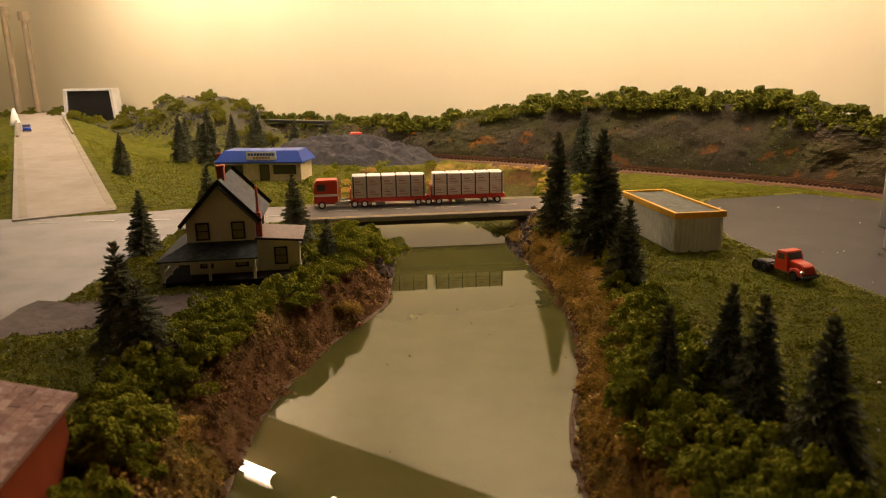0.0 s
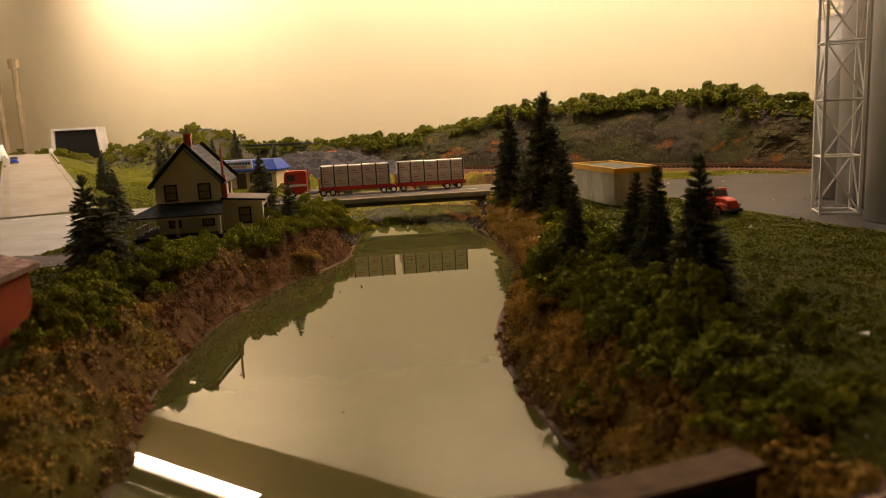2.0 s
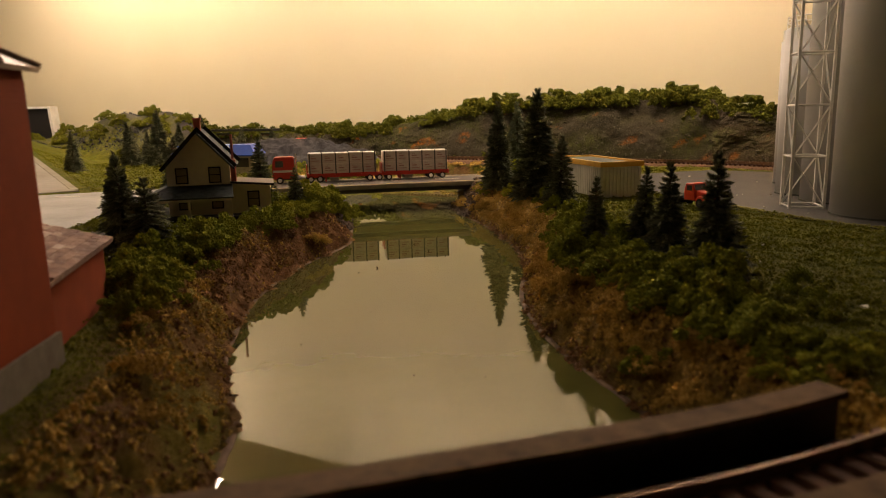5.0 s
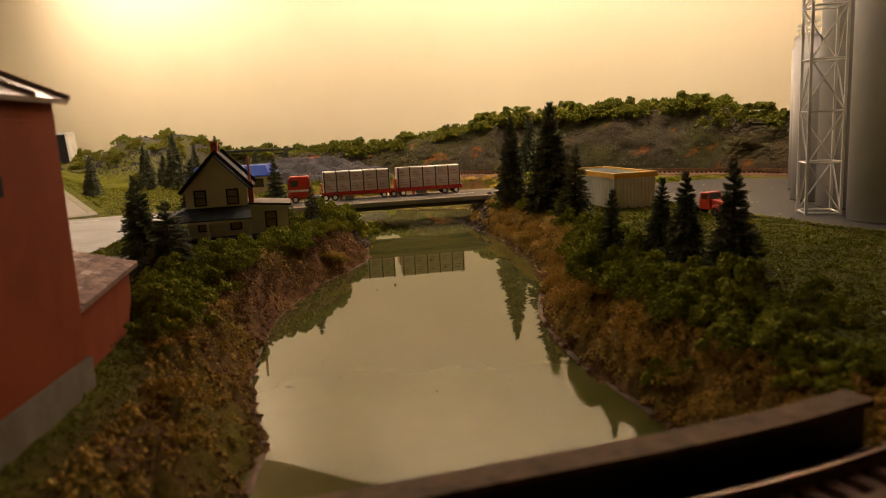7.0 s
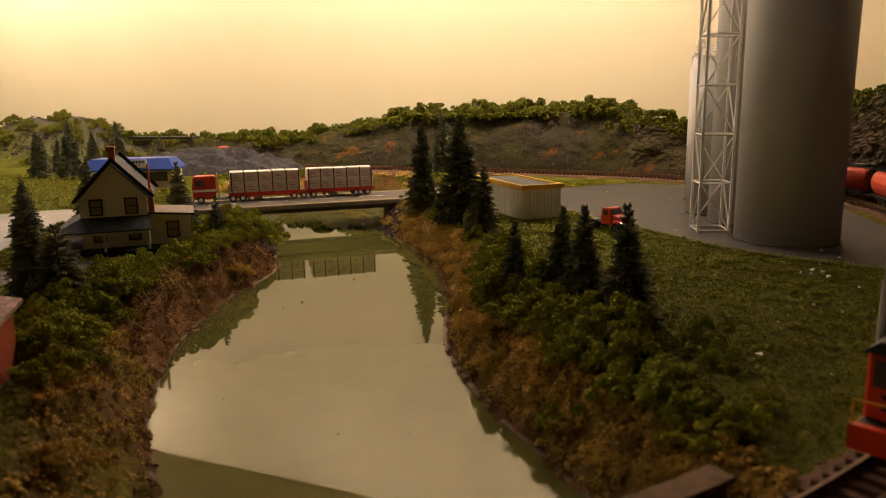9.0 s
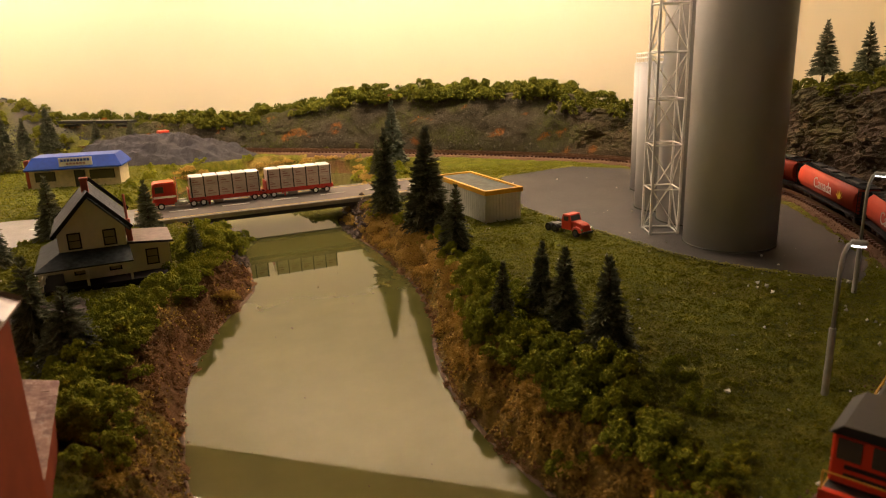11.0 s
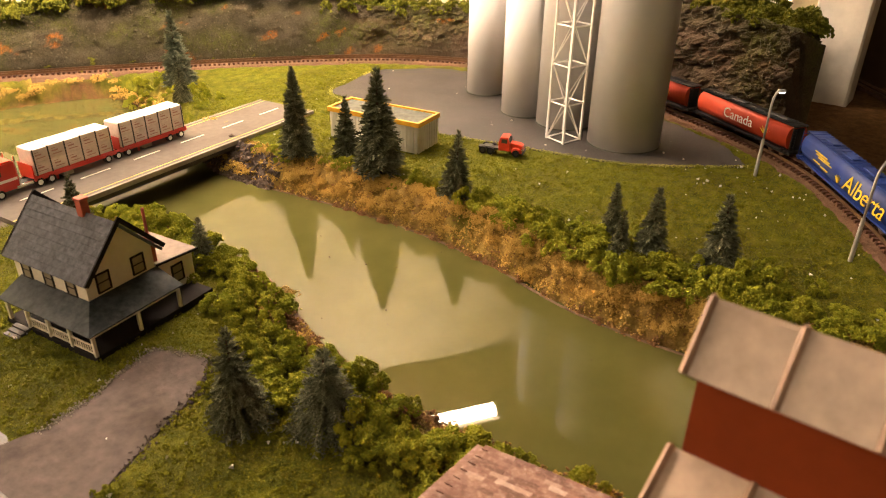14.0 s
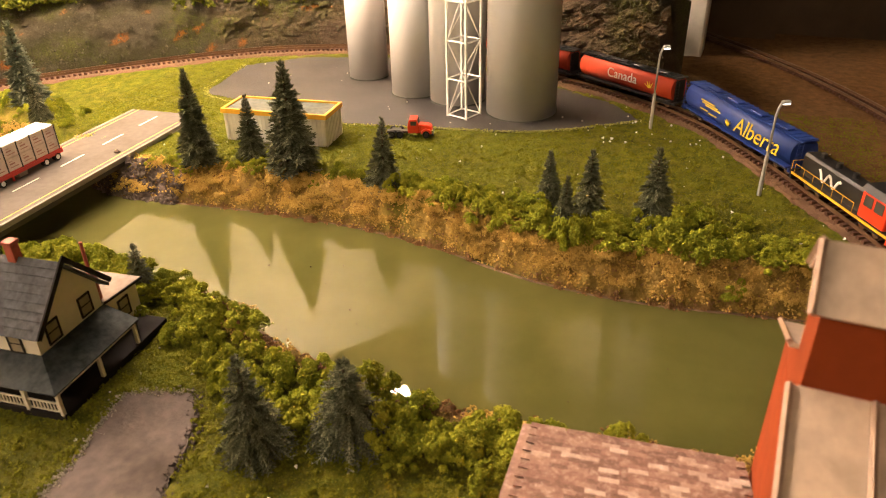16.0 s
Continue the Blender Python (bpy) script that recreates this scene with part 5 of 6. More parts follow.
def locomotive(s):
    x, y, a = on_track(s)
    e = thing("diesel_switcher", x, y, RAIL_TOP, a, "black and orange-red diesel switcher locomotive with yellow sill", "locomotive")
    bm = bmesh.new()
    box(bm, -4.4, -0.85, 0.55, 4.4, 0.85, 0.78)
    part("frame", bm, m_black, e)
    for sgn in (-1, 1):
        bm = bmesh.new()
        ya, yb = sorted((sgn * 0.87, sgn * 0.90))
        box(bm, -4.4, ya, 0.60, 4.4, yb, 0.74)
        part("sill_stripe", bm, m_yellow, e, "yellow sill stripe")
        bm = bmesh.new()
        tube(bm, [(-4.2, sgn * 0.84, 1.3), (1.4, sgn * 0.84, 1.3)], 0.025, 4)
        for q in range(7):
            rod(bm, (-4.2 + q * 0.93, sgn * 0.84, 0.78), (-4.2 + q * 0.93, sgn * 0.84, 1.3), 0.022, seg=4)
        part("handrail", bm, m_yellow, e)
    bm = bmesh.new()
    prism(bm, [(-0.55, 0.78), (0.55, 0.78), (0.55, 1.95), (0.42, 2.1), (-0.42, 2.1), (-0.55, 1.95)], "x", -4.0, 1.8)
    part("hood", bm, m_black, e)
    for q in range(3):
        bm = bmesh.new()
        rod(bm, (-3.0 + q * 1.5, 0, 2.05), (-3.0 + q * 1.5, 0, 2.4), 0.18, seg=10)
        part("stack", bm, m_black, e)
    bm = bmesh.new()
    box(bm, 1.8, -0.85, 0.78, 3.9, 0.85, 2.35, 0.06)
    part("cab", bm, m_orange, e, "orange-red cab")
    bm = bmesh.new()
    prism(bm, [(-0.92, 2.30), (0.92, 2.30), (0.6, 2.58), (-0.6, 2.58)], "x", 1.65, 4.05)
    part("cab_roof", bm, m_black, e)
    for xa, ya, xb, yb in ((2.1, -0.88, 2.75, -0.84), (2.95, -0.88, 3.6, -0.84), (2.1, 0.84, 2.75, 0.88), (2.95, 0.84, 3.6, 0.88)):
        bm = bmesh.new()
        box(bm, xa, ya, 1.55, xb, yb, 2.15)
        part("cab_window", bm, m_pane, e)
    for ya in (-0.7, 0.12):
        bm = bmesh.new()
        box(bm, 3.88, ya, 1.55, 3.93, ya + 0.58, 2.15)
        part("cab_window", bm, m_pane, e)
    for z in (1.05, 1.3):
        bm = bmesh.new()
        box(bm, 3.88, -0.5, z, 3.93, 0.5, z + 0.12)
        part("grille", bm, m_black, e)
    for sx in (-1, 1):
        bm = bmesh.new()
        xa, xb = sorted((sx * 4.35, sx * 4.55))
        box(bm, xa, -0.9, 0.3, xb, 0.9, 0.85)
        part("pilot", bm, m_orange if sx > 0 else m_black, e)
        bm = bmesh.new()
        for ya in (-0.85, 0.85):
            rod(bm, (sx * 4.5, ya, 0.8), (sx * 4.5, ya, 1.4), 0.025, seg=4)
        rod(bm, (sx * 4.5, -0.85, 1.4), (sx * 4.5, 0.85, 1.4), 0.025, seg=4)
        part("end_rail", bm, m_yellow, e)
    # emblem: a plain wavy bar in pale grey
    bm = bmesh.new()
    pts = [(-2.3 + 0.1 * q, -0.575, 1.4 + 0.3 * math.cos(0.1 * q * math.tau / 0.95)) for q in range(21)]
    tube(bm, pts, 0.075, 6)
    part("emblem", bm, m_white, e, "pale wavy emblem bar")
    truck_set(e, (-2.6, 2.6))
    return e


locomotive(LOCO)


# ---- street lamps ----
def street_lamp(x, y, a, h=5.9, z=0.0):
    l = thing("street_lamp", x, y, z, a, "grey metal street lamp with a small bright head", "street lamp", "street lamps")
    bm = bmesh.new()
    rod(bm, (0, 0, -0.3), (0, 0, h * 0.45), 0.13, 0.12, 8)
    part("base", bm, m_pole, l)
    bm = bmesh.new()
    tube(bm, [(0, 0, h * 0.45), (0, 0, h * 0.86), (0.05, 0, h * 0.93), (0.16, 0, h * 0.985), (0.32, 0, h)], 0.075, 8)
    part("pole", bm, m_pole, l, smooth=True)
    bm = bmesh.new()
    box(bm, 0.2, -0.15, h - 0.06, 0.74, 0.15, h + 0.12, 0.05)
    head = part("head", bm, m_pole, l)
    bm = bmesh.new()
    box(bm, 0.27, -0.11, h - 0.10, 0.69, 0.11, h - 0.055)
    part("lens", bm, m_glow, head, "glowing lens")
    return l


street_lamp(26.5, 19.9, -55, 6.2)
street_lamp(16.8, 11.7, -55)
street_lamp(-35.1, 48.4, 80, 4.6)

# ---- silos and lift tower ----
def silo(x, y, r, h, ring):
    s = thing("silo", x, y, -0.03, random.uniform(0, 90), "smooth grey painted cylindrical silo", "silo", "silos")
    bm = bmesh.new()
    rod(bm, (0, 0, 0), (0, 0, h), r, seg=64)
    body = part("shell", bm, m_silo, s, smooth=False)
    for p in body.data.polygons:
        p.use_smooth = len(p.vertices) == 4
    bm = bmesh.new()
    rod(bm, (0, 0, 0), (0, 0, 0.10), r + 0.05, seg=64)
    part("foot_ring", bm, m_grey_top, s, "grey foot ring")
    bm = bmesh.new()
    rod(bm, (0, 0, h), (0, 0, h + 0.12), r + 0.04, r - 0.1, seg=64)
    part("cap", bm, m_silo, s)
    if ring:
        for z in (0.5, 0.85):
            bm = bmesh.new()
            tube(bm, [(0.93 * r * math.cos(k * math.tau / 24), 0.93 * r * math.sin(k * math.tau / 24), h + z) for k in range(25)], 0.04, 4)
            part("top_rail", bm, m_white, s)
        for k in range(12):
            bm = bmesh.new()
            a = k * math.tau / 12
            rod(bm, (0.93 * r * math.cos(a), 0.93 * r * math.sin(a), h), (0.93 * r * math.cos(a), 0.93 * r * math.sin(a), h + 0.85), 0.035, seg=4)
            part("rail_post", bm, m_white, s)
    return s


random.seed(3)
silo(27.1, 30.55, 2.88, 26, False)
silo(28.5, 36.8, 2.4, 26, False)
silo(28.9, 41.1, 2.1, 11.1, True)
silo(32.1, 47.6, 1.85, 10.9, True)

tower = thing("lattice_tower", 24.6, 34.65, -0.03, -16, "white lattice lift tower beside the silos", "tower")
H, N = 24.0, 8
for cx, cy in ((-0.95, -0.95), (0.95, -0.95), (0.95, 0.95), (-0.95, 0.95)):
    bm = bmesh.new()
    box(bm, cx - 0.075, cy - 0.075, 0, cx + 0.075, cy + 0.075, H)
    part("leg", bm, m_white, tower)
cs = ((-0.95, -0.95), (0.95, -0.95), (0.95, 0.95), (-0.95, 0.95))
for k in range(N + 1):
    z = 0.1 + k * 3.0
    for i in range(4):
        (ax, ay), (bx, by) = cs[i], cs[(i + 1) % 4]
        bm = bmesh.new()
        rod(bm, (ax, ay, z), (bx, by, z), 0.065, seg=4)
        part("girt", bm, m_white, tower)
        if k < N:
            bm = bmesh.new()
            up = (k + i) % 2
            rod(bm, (ax, ay, z + (0 if up else 3.0)), (bx, by, z + (3.0 if up else 0)), 0.055, seg=4)
            part("brace", bm, m_white, tower)

# ---- ribbed store with a yellow rim ----
store = thing("ribbed_store", 14.1, 41.3, 0.05, 9, "white ribbed steel store with a yellow roof rim", "container")
bm = bmesh.new()
box(bm, 0, 0, 0, 3.0, 8.2, 2.15)
part("body", bm, m_steel_white, store)
rib = None
for x0, y0, x1, y1, n in ((0, -0.05, 3.0, 0.0, 11), (0, 8.2, 3.0, 8.25, 11), (-0.05, 0, 0.0, 8.2, 26), (3.0, 0, 3.05, 8.2, 26)):
    for k in range(n):
        bm = bmesh.new()
        f = (k + 0.5) / n
        if x1 - x0 > 1:
            box(bm, f * 3.0 - 0.08, y0, 0.05, f * 3.0 + 0.08, y1, 2.1)
        else:
            box(bm, x0, f * 8.2 - 0.09, 0.05, x1, f * 8.2 + 0.09, 2.1)
        part("rib", bm, m_steel_white, store)
bm = bmesh.new()
for a, b, c, d in ((-0.14, -0.14, 3.14, 0.08), (-0.14, 8.12, 3.14, 8.34), (-0.14, 0.08, 0.08, 8.12), (2.92, 0.08, 3.14, 8.12)):
    box(bm, a, b, 2.13, c, d, 2.48)
part("rim", bm, m_yellow, store, "yellow rim")
bm = bmesh.new()
box(bm, 0.08, 0.08, 2.13, 2.92, 8.12, 2.36)
part("roof", bm, m_grey_top, store, "flat grey roof")

# ---- road vehicles ----
def wheel(parent, x, y, r, w=0.14, rim_paint=None):
    bm = bmesh.new()
    rod(bm, (x, y - w, r), (x, y + w, r), r, seg=16)
    t = part("wheel", bm, m_tyre, parent, "black tyre")
    bm = bmesh.new()
    s = -1 if y < 0 else 1
    rod(bm, (x, y + s * (w - 0.02), r), (x, y + s * (w + 0.02), r), r * 0.58, seg=12)
    part("rim", bm, rim_paint or m_white, t, "black wheel rim" if rim_paint else "pale wheel rim")


def bundle_load(trailer, x0, x1, base):
    n = 5
    w = (x1 - x0) / n
    for k in range(n):
        for zc in range(2):
            bm = bmesh.new()
            box(bm, x0 + k * w + 0.02, -0.78, base + zc * 0.86, x0 + (k + 1) * w - 0.02, 0.78, base + zc * 0.86 + 0.84, 0.02)
            b = part("lumber_pack", bm, m_lumber, trailer, "wrapped pale lumber bundle")
            bm = bmesh.new()
            for s in (-0.785, 0.775):
                c = x0 + (k + 0.5) * w
                for q in range(3):
                    box(bm, c - 0.34, s, base + zc * 0.86 + 0.2 + q * 0.2, c + (0.34, 0.1, -0.05)[q], s + 0.01, base + zc * 0.86 + (0.26, 0.3, 0.24)[q] + q * 0.2)
            part("print", bm, m_print, b, "unreadable dull red print")
    rnd = random.Random(int(x1 * 100))
    for k in range(n):
        for y0, y1 in ((-0.77, -0.01), (0.01, 0.77)):
            bm = bmesh.new()
            lift = rnd.uniform(0, 0.05)
            box(bm, x0 + k * w + 0.05, y0, base + 1.70, x0 + (k + 1) * w - 0.05, y1, base + 1.74 + lift, 0.015)
            part("cover", bm, m_white, trailer, "white wrap on top")
    for k in range(6):
        bm = bmesh.new()
        c = x0 + k * w if 0 < k < 5 else (x0 + 0.12 if k == 0 else x1 - 0.12)
        box(bm, c - 0.05, -0.80, base - 0.05, c + 0.05, -0.79, base + 1.77)
        box(bm, c - 0.05, 0.79, base - 0.05, c + 0.05, 0.80, base + 1.77)
        part("strap", bm, m_black, trailer)


def road_train():
    """Cab-over tractor with two lumber trailers; heads towards -x."""
    t = thing("lumber_truck", -2.6, 55.75, 0.35, BR, "red cab-over truck pulling two trailers of wrapped lumber", "truck")
    f0 = -7.75    # front of the cab
    yc = 1.75
    root = thing("tractor", f0, yc, 0)
    root.parent = t
    root.name = "tractor"
    bm = bmesh.new()
    prism(bm, [(0.0, 0.42), (0.0, 1.15), (0.10, 2.12), (0.22, 2.18), (1.9, 2.18), (1.9, 0.42)], "y", -0.76, 0.76)
    part("cab", bm, m_red, root)
    bm = bmesh.new()
    prism(bm, [(0.12, 2.16), (0.28, 2.3), (1.8, 2.3), (1.9, 2.16)], "y", -0.7, 0.7)
    part("cab_roof", bm, m_orange, root)
    for s in (-0.775, 0.765):
        bm = bmesh.new()
        box(bm, 0.28, s, 1.45, 0.95, s + 0.01, 1.98)
        part("side_window", bm, m_pane, root)
        bm = bmesh.new()
        box(bm, 0.05, s, 1.0, 1.88, s + 0.01, 1.18)
        part("stripe", bm, m_white, root)
    bm = bmesh.new()
    slab(bm, [(0.0, 0.62, 1.22), (0.0, -0.62, 1.22), (0.085, -0.62, 1.85), (0.085, 0.62, 1.85)], -0.012)
    part("windscreen", bm, m_pane, root)
    bm = bmesh.new()
    box(bm, -0.10, -0.74, 0.26, 0.05, 0.74, 0.5, 0.03)
    part("bumper", bm, m_chrome, root)
    bm = bmesh.new()
    box(bm, -0.03, -0.4, 0.55, 0.0, 0.4, 1.05)
    part("grille", bm, m_chrome, root)
    bm = bmesh.new()
    box(bm, 0.2, -0.3, 0.30, 4.7, 0.3, 0.48)
    part("chassis", bm, m_black, root)
    for s in (-0.68, 0.68):
        bm = bmesh.new()
        rod(bm, (2.05, s * 0.9, 0.5), (2.05, s * 0.9, 2.5), 0.06, seg=8)
        part("exhaust_stack", bm, m_chrome, root)
        bm = bmesh.new()
        rod(bm, (1.7, s, 0.42), (2.8, s, 0.42), 0.17, seg=12)
        part("fuel_tank", bm, m_chrome, root)
    for x in (0.62, 3.25, 4.05):
        for y in (-0.66, 0.66):
            wheel(root, x, y, 0.30)
    for x0, length, axles in ((2.95, 6.15, (5.45, 6.3, 7.15)), (9.5, 6.05, (4.4, 5.45))):
        tr = thing("lumber_trailer", f0 + x0, yc, 0)
        tr.parent = t
        bm = bmesh.new()
        box(bm, 0, -0.78, 0.62, length, 0.78, 0.78)
        part("flatbed", bm, m_red, tr)
        bm = bmesh.new()
        box(bm, 0, -0.8, 0.44, length + (1.3 if x0 < 5 else 0), -0.62, 0.66)
        box(bm, 0, 0.62, 0.44, length + (1.3 if x0 < 5 else 0), 0.8, 0.66)
        part("side_rail", bm, m_red, tr)
        bm = bmesh.new()
        box(bm, -0.05, -0.78, 0.6, 0.03, 0.78, 1.55)
        part("headboard", bm, m_red, tr)
        bm = bmesh.new()
        box(bm, 2.0, -0.74, 0.12, 2.75, 0.74, 0.42, 0.03)
        part("tool_box", bm, m_kerb, tr)
        for s in (-0.6, 0.6):
            bm = bmesh.new()
            box(bm, 1.55, s - 0.05, 0.05, 1.68, s + 0.05, 0.5)
            part("landing_leg", bm, m_red, tr)
        for a in axles:
            for y in (-0.66, 0.66):
                wheel(tr, a, y, 0.28)
        bundle_load(tr, 0.12, length - 0.1, 0.79)
    return t


road_train()


def old_tractor():
    p = thing("red_tractor_unit", 18.65, 36.3, 0.02, -70, "bright red bonneted tractor unit with a bare black frame", "truck")
    p.scale = (0.88, 0.88, 0.92)
    bm = bmesh.new()
    prism(bm, [(-0.55, 0.42), (-0.55, 1.1), (-0.42, 1.55), (0.25, 1.58), (0.42, 1.12), (0.5, 0.42)], "y", -0.62, 0.62)
    bmesh.ops.bevel(bm, geom=list(bm.edges), offset=0.03, segments=1, affect="EDGES")
    part("cab", bm, m_orange, p)
    bm = bmesh.new()
    prism(bm, [(0.4, 0.42), (0.4, 1.10), (1.2, 1.02), (1.5, 0.9), (1.58, 0.42)], "y", -0.42, 0.42)
    bmesh.ops.bevel(bm, geom=list(bm.edges), offset=0.05, segments=1, affect="EDGES")
    part("bonnet", bm, m_orange, p)
    for s in (-0.6, 0.6):
        bm = bmesh.new()
        prism(bm, [(0.55, 0.34), (0.68, 0.68), (1.0, 0.8), (1.35, 0.7), (1.55, 0.34)], "y", *sorted((s * 0.72, s * 1.12)))
        bmesh.ops.bevel(bm, geom=list(bm.edges), offset=0.05, segments=1, affect="EDGES")
        part("wing", bm, m_orange, p)
        bm = bmesh.new()
        rod(bm, (1.5, s * 0.86, 0.62), (1.58, s * 0.86, 0.62), 0.1, seg=10)
        part("headlight", bm, m_chrome, p)
        bm = bmesh.new()
        box(bm, -0.3, min(s * 1.05, s * 1.03), 1.08, 0.2, max(s * 1.05, s * 1.03), 1.42)
        part("side_window", bm, m_pane, p)
    bm = bmesh.new()
    slab(bm, [(0.435, -0.5, 1.12), (0.435, 0.5, 1.12), (0.29, 0.5, 1.48), (0.29, -0.5, 1.48)], 0.012)
    part("windscreen", bm, m_pane, p)
    bm = bmesh.new()
    box(bm, -2.4, -0.3, 0.34, 0.6, 0.3, 0.5)
    box(bm, -2.0, -0.4, 0.5, -1.2, 0.4, 0.6, 0.04)
    part("frame", bm, m_black, p)
    bm = bmesh.new()
    box(bm, 1.52, -0.7, 0.24, 1.66, 0.7, 0.42, 0.04)
    part("bumper", bm, m_black, p)
    for x in (1.02, -1.25, -1.95):
        for y in (-0.58, 0.58):
            wheel(p, x, y, 0.31, 0.13, m_black)


old_tractor()


def saloon(x, y, z, a, material, label, tilt=0.0):
    c = thing("model_car", x, y, z, a, label, "car")
    bm = bmesh.new()
    prism(bm, [(-1.35, 0.15), (-1.4, 0.5), (-1.2, 0.58), (-0.8, 0.62), (-0.5, 0.95), (0.3, 0.97), (0.62, 0.62), (1.3, 0.52), (1.4, 0.2), (1.35, 0.15)], "y", -0.52, 0.52)
    bmesh.ops.bevel(bm, geom=list(bm.edges), offset=0.05, segments=1, affect="EDGES")
    part("body", bm, material, c, smooth=True)
    for s in (-0.535, 0.525):
        bm = bmesh.new()
        prism(bm, [(-0.62, 0.64), (-0.42, 0.88), (0.25, 0.89), (0.45, 0.64)], "y", s, s + 0.01)
        part("side_window", bm, m_pane, c)
    bm = bmesh.new()
    slab(bm, [(0.66, -0.44, 0.64), (0.66, 0.44, 0.64), (0.35, 0.44, 0.93), (0.35, -0.44, 0.93)], 0.012)
    part("windscreen", bm, m_pane, c)
    for wx in (-0.85, 0.85):
        for wy in (-0.48, 0.48):
            wheel(c, wx, wy, 0.2, 0.07)
    return c


m_car_blue = paint("car_blue", (0.012, 0.05, 0.42), 0.3)
ax = (RAMP_B - RAMP_A) / RL
bx, by = RAMP_A + ax * RL * 0.80 + np.array((ax[1], -ax[0])) * -2.2
car = saloon(bx, by, RAMP_H * 0.80 + 0.12, -59, m_car_blue, "bright blue model car on the ramp")
saloon(-37.8, 49.1, -0.02, 8, m_black, "black model saloon car on the road")


# ---- farmhouse ----
def window(parent, x, y, z, w, h, face):
    """A framed window; face: the way it looks, f front, l left, r right."""
    def put(x0, x1, z0, z1, d0, d1):
        return {"f": (x + x0, y - d1, z + z0, x + x1, y - d0, z + z1), "l": (x - d1, y + x0, z + z0, x - d0, y + x1, z + z1), "r": (x + d0, y + x0, z + z0, x + d1, y + x1, z + z1)}[face]
    bm = bmesh.new()
    box(bm, *put(-w / 2, w / 2, 0, h, 0.0, 0.02))
    wnd = part("window", bm, m_blind, parent, "window with a drawn tan blind")
    bm = bmesh.new()
    t = 0.075
    for a in ((-w / 2 - t, w / 2 + t, -t, 0, 0, 0.06), (-w / 2 - t, w / 2 + t, h, h + t, 0, 0.06), (-w / 2 - t, -w / 2, 0, h, 0, 0.06), (w / 2, w / 2 + t, 0, h, 0, 0.06), (-w / 2, w / 2, h * 0.48, h * 0.54, 0.02, 0.035)):
        box(bm, *put(*a))
    part("frame", bm, m_trim, wnd, "dark brown frame")


def farmhouse():
    h = thing("farmhouse", -14.7, 35.75, 0.0, 8.8, "small cream farmhouse with grey gabled roof and porch", "house")
    x0, x1, y0, y1, apex = 1.15, 4.8, 1.25, 6.4, 5.4
    xm, slope, half = 2.975, 1.07, 2.15
    eave = apex - slope * (x1 - xm)
    bm = bmesh.new()
    prism(bm, [(x0, 0.3), (x1, 0.3), (x1, eave - 0.1), (xm, apex - 0.12), (x0, eave - 0.1)], "y", y0, y1)
    part("main_wall", bm, m_cream, h)
    for s in (-1, 1):
        ex, ez = xm + s * half, apex - slope * half
        bm = bmesh.new()
        cs_ = [(xm, y0 - 0.42, apex), (xm, y1 + 0.3, apex), (ex, y1 + 0.3, ez), (ex, y0 - 0.42, ez)]
        slab(bm, cs_[::-1] if s > 0 else cs_, 0.1)
        bmesh.ops.recalc_face_normals(bm, faces=bm.faces)
        r = part("roof_slope", bm, m_roof, h)
        for q in range(9):
            bm = bmesh.new()
            a0, a1 = xm + (ex - xm) * q / 9, xm + (ex - xm) * (q + 1) / 9
            z0_, z1_ = apex + (ez - apex) * q / 9, apex + (ez - apex) * (q + 1) / 9
            c2 = [(a0, y0 - 0.40, z0_ + 0.012), (a0, y1 + 0.28, z0_ + 0.012), (a1, y1 + 0.28, z1_ + 0.045), (a1, y0 - 0.40, z1_ + 0.045)]
            slab(bm, c2[::-1] if s > 0 else c2, 0.03)
            bmesh.ops.recalc_face_normals(bm, faces=bm.faces)
            part("slate_course", bm, m_roof, r)
        for yy in (y0 - 0.48, y1 + 0.30):
            bm = bmesh.new()
            slab(bm, [(xm, yy, apex + 0.06), (xm, yy + 0.08, apex + 0.06), (ex, yy + 0.08, ez + 0.06), (ex, yy, ez + 0.06)], 0.22)
            bmesh.ops.recalc_face_normals(bm, faces=bm.faces)
            part("barge_board", bm, m_trim, h, "black barge board")
    for wx in (2.02, 3.92):
        window(h, wx, y0, 2.30, 0.58, 0.82, "f")
        window(h, wx + 0.05, y0, 0.72, 0.55, 0.7, "f")
    for wy in (2.3, 3.9, 5.5):
        window(h, x0, wy, 2.15, 0.55, 0.75, "l")
    for wy in (3.4, 5.2):
        window(h, x1, wy, 2.25, 0.5, 0.7, "r")
    # side wing
    bm = bmesh.new()
    prism(bm, [(x1, 0.3), (7.15, 0.3), (7.15, 1.92), (x1, 2.15)], "y", 1.35, 4.7)
    part("wing_wall", bm, m_cream, h)
    bm = bmesh.new()
    slab(bm, [(x1, 1.12, 2.27), (7.36, 1.12, 2.05), (7.36, 4.9, 2.05), (x1, 4.9, 2.27)], 0.07)
    part("wing_roof", bm, m_ext, h, "pale tan flat roof")
    bm = bmesh.new()
    slab(bm, [(x1, 1.06, 2.29), (7.39, 1.06, 2.07), (7.39, 1.12, 2.07), (x1, 1.12, 2.29)], 0.12)
    part("fascia", bm, m_trim, h)
    window(h, 6.1, 1.35, 0.72, 0.58, 0.85, "f")
    for wy in (2.3, 3.6):
        window(h, 7.15, wy, 0.75, 0.5, 0.8, "r")
    # porch
    bm = bmesh.new()
    box(bm, 0, -0.2, -0.15, 6.8, 1.35, 0.30)
    part("porch_deck", bm, m_trim, h, "black porch deck")
    bm = bmesh.new()
    box(bm, 0, 1.35, -0.15, 1.15, 6.2, 0.30)
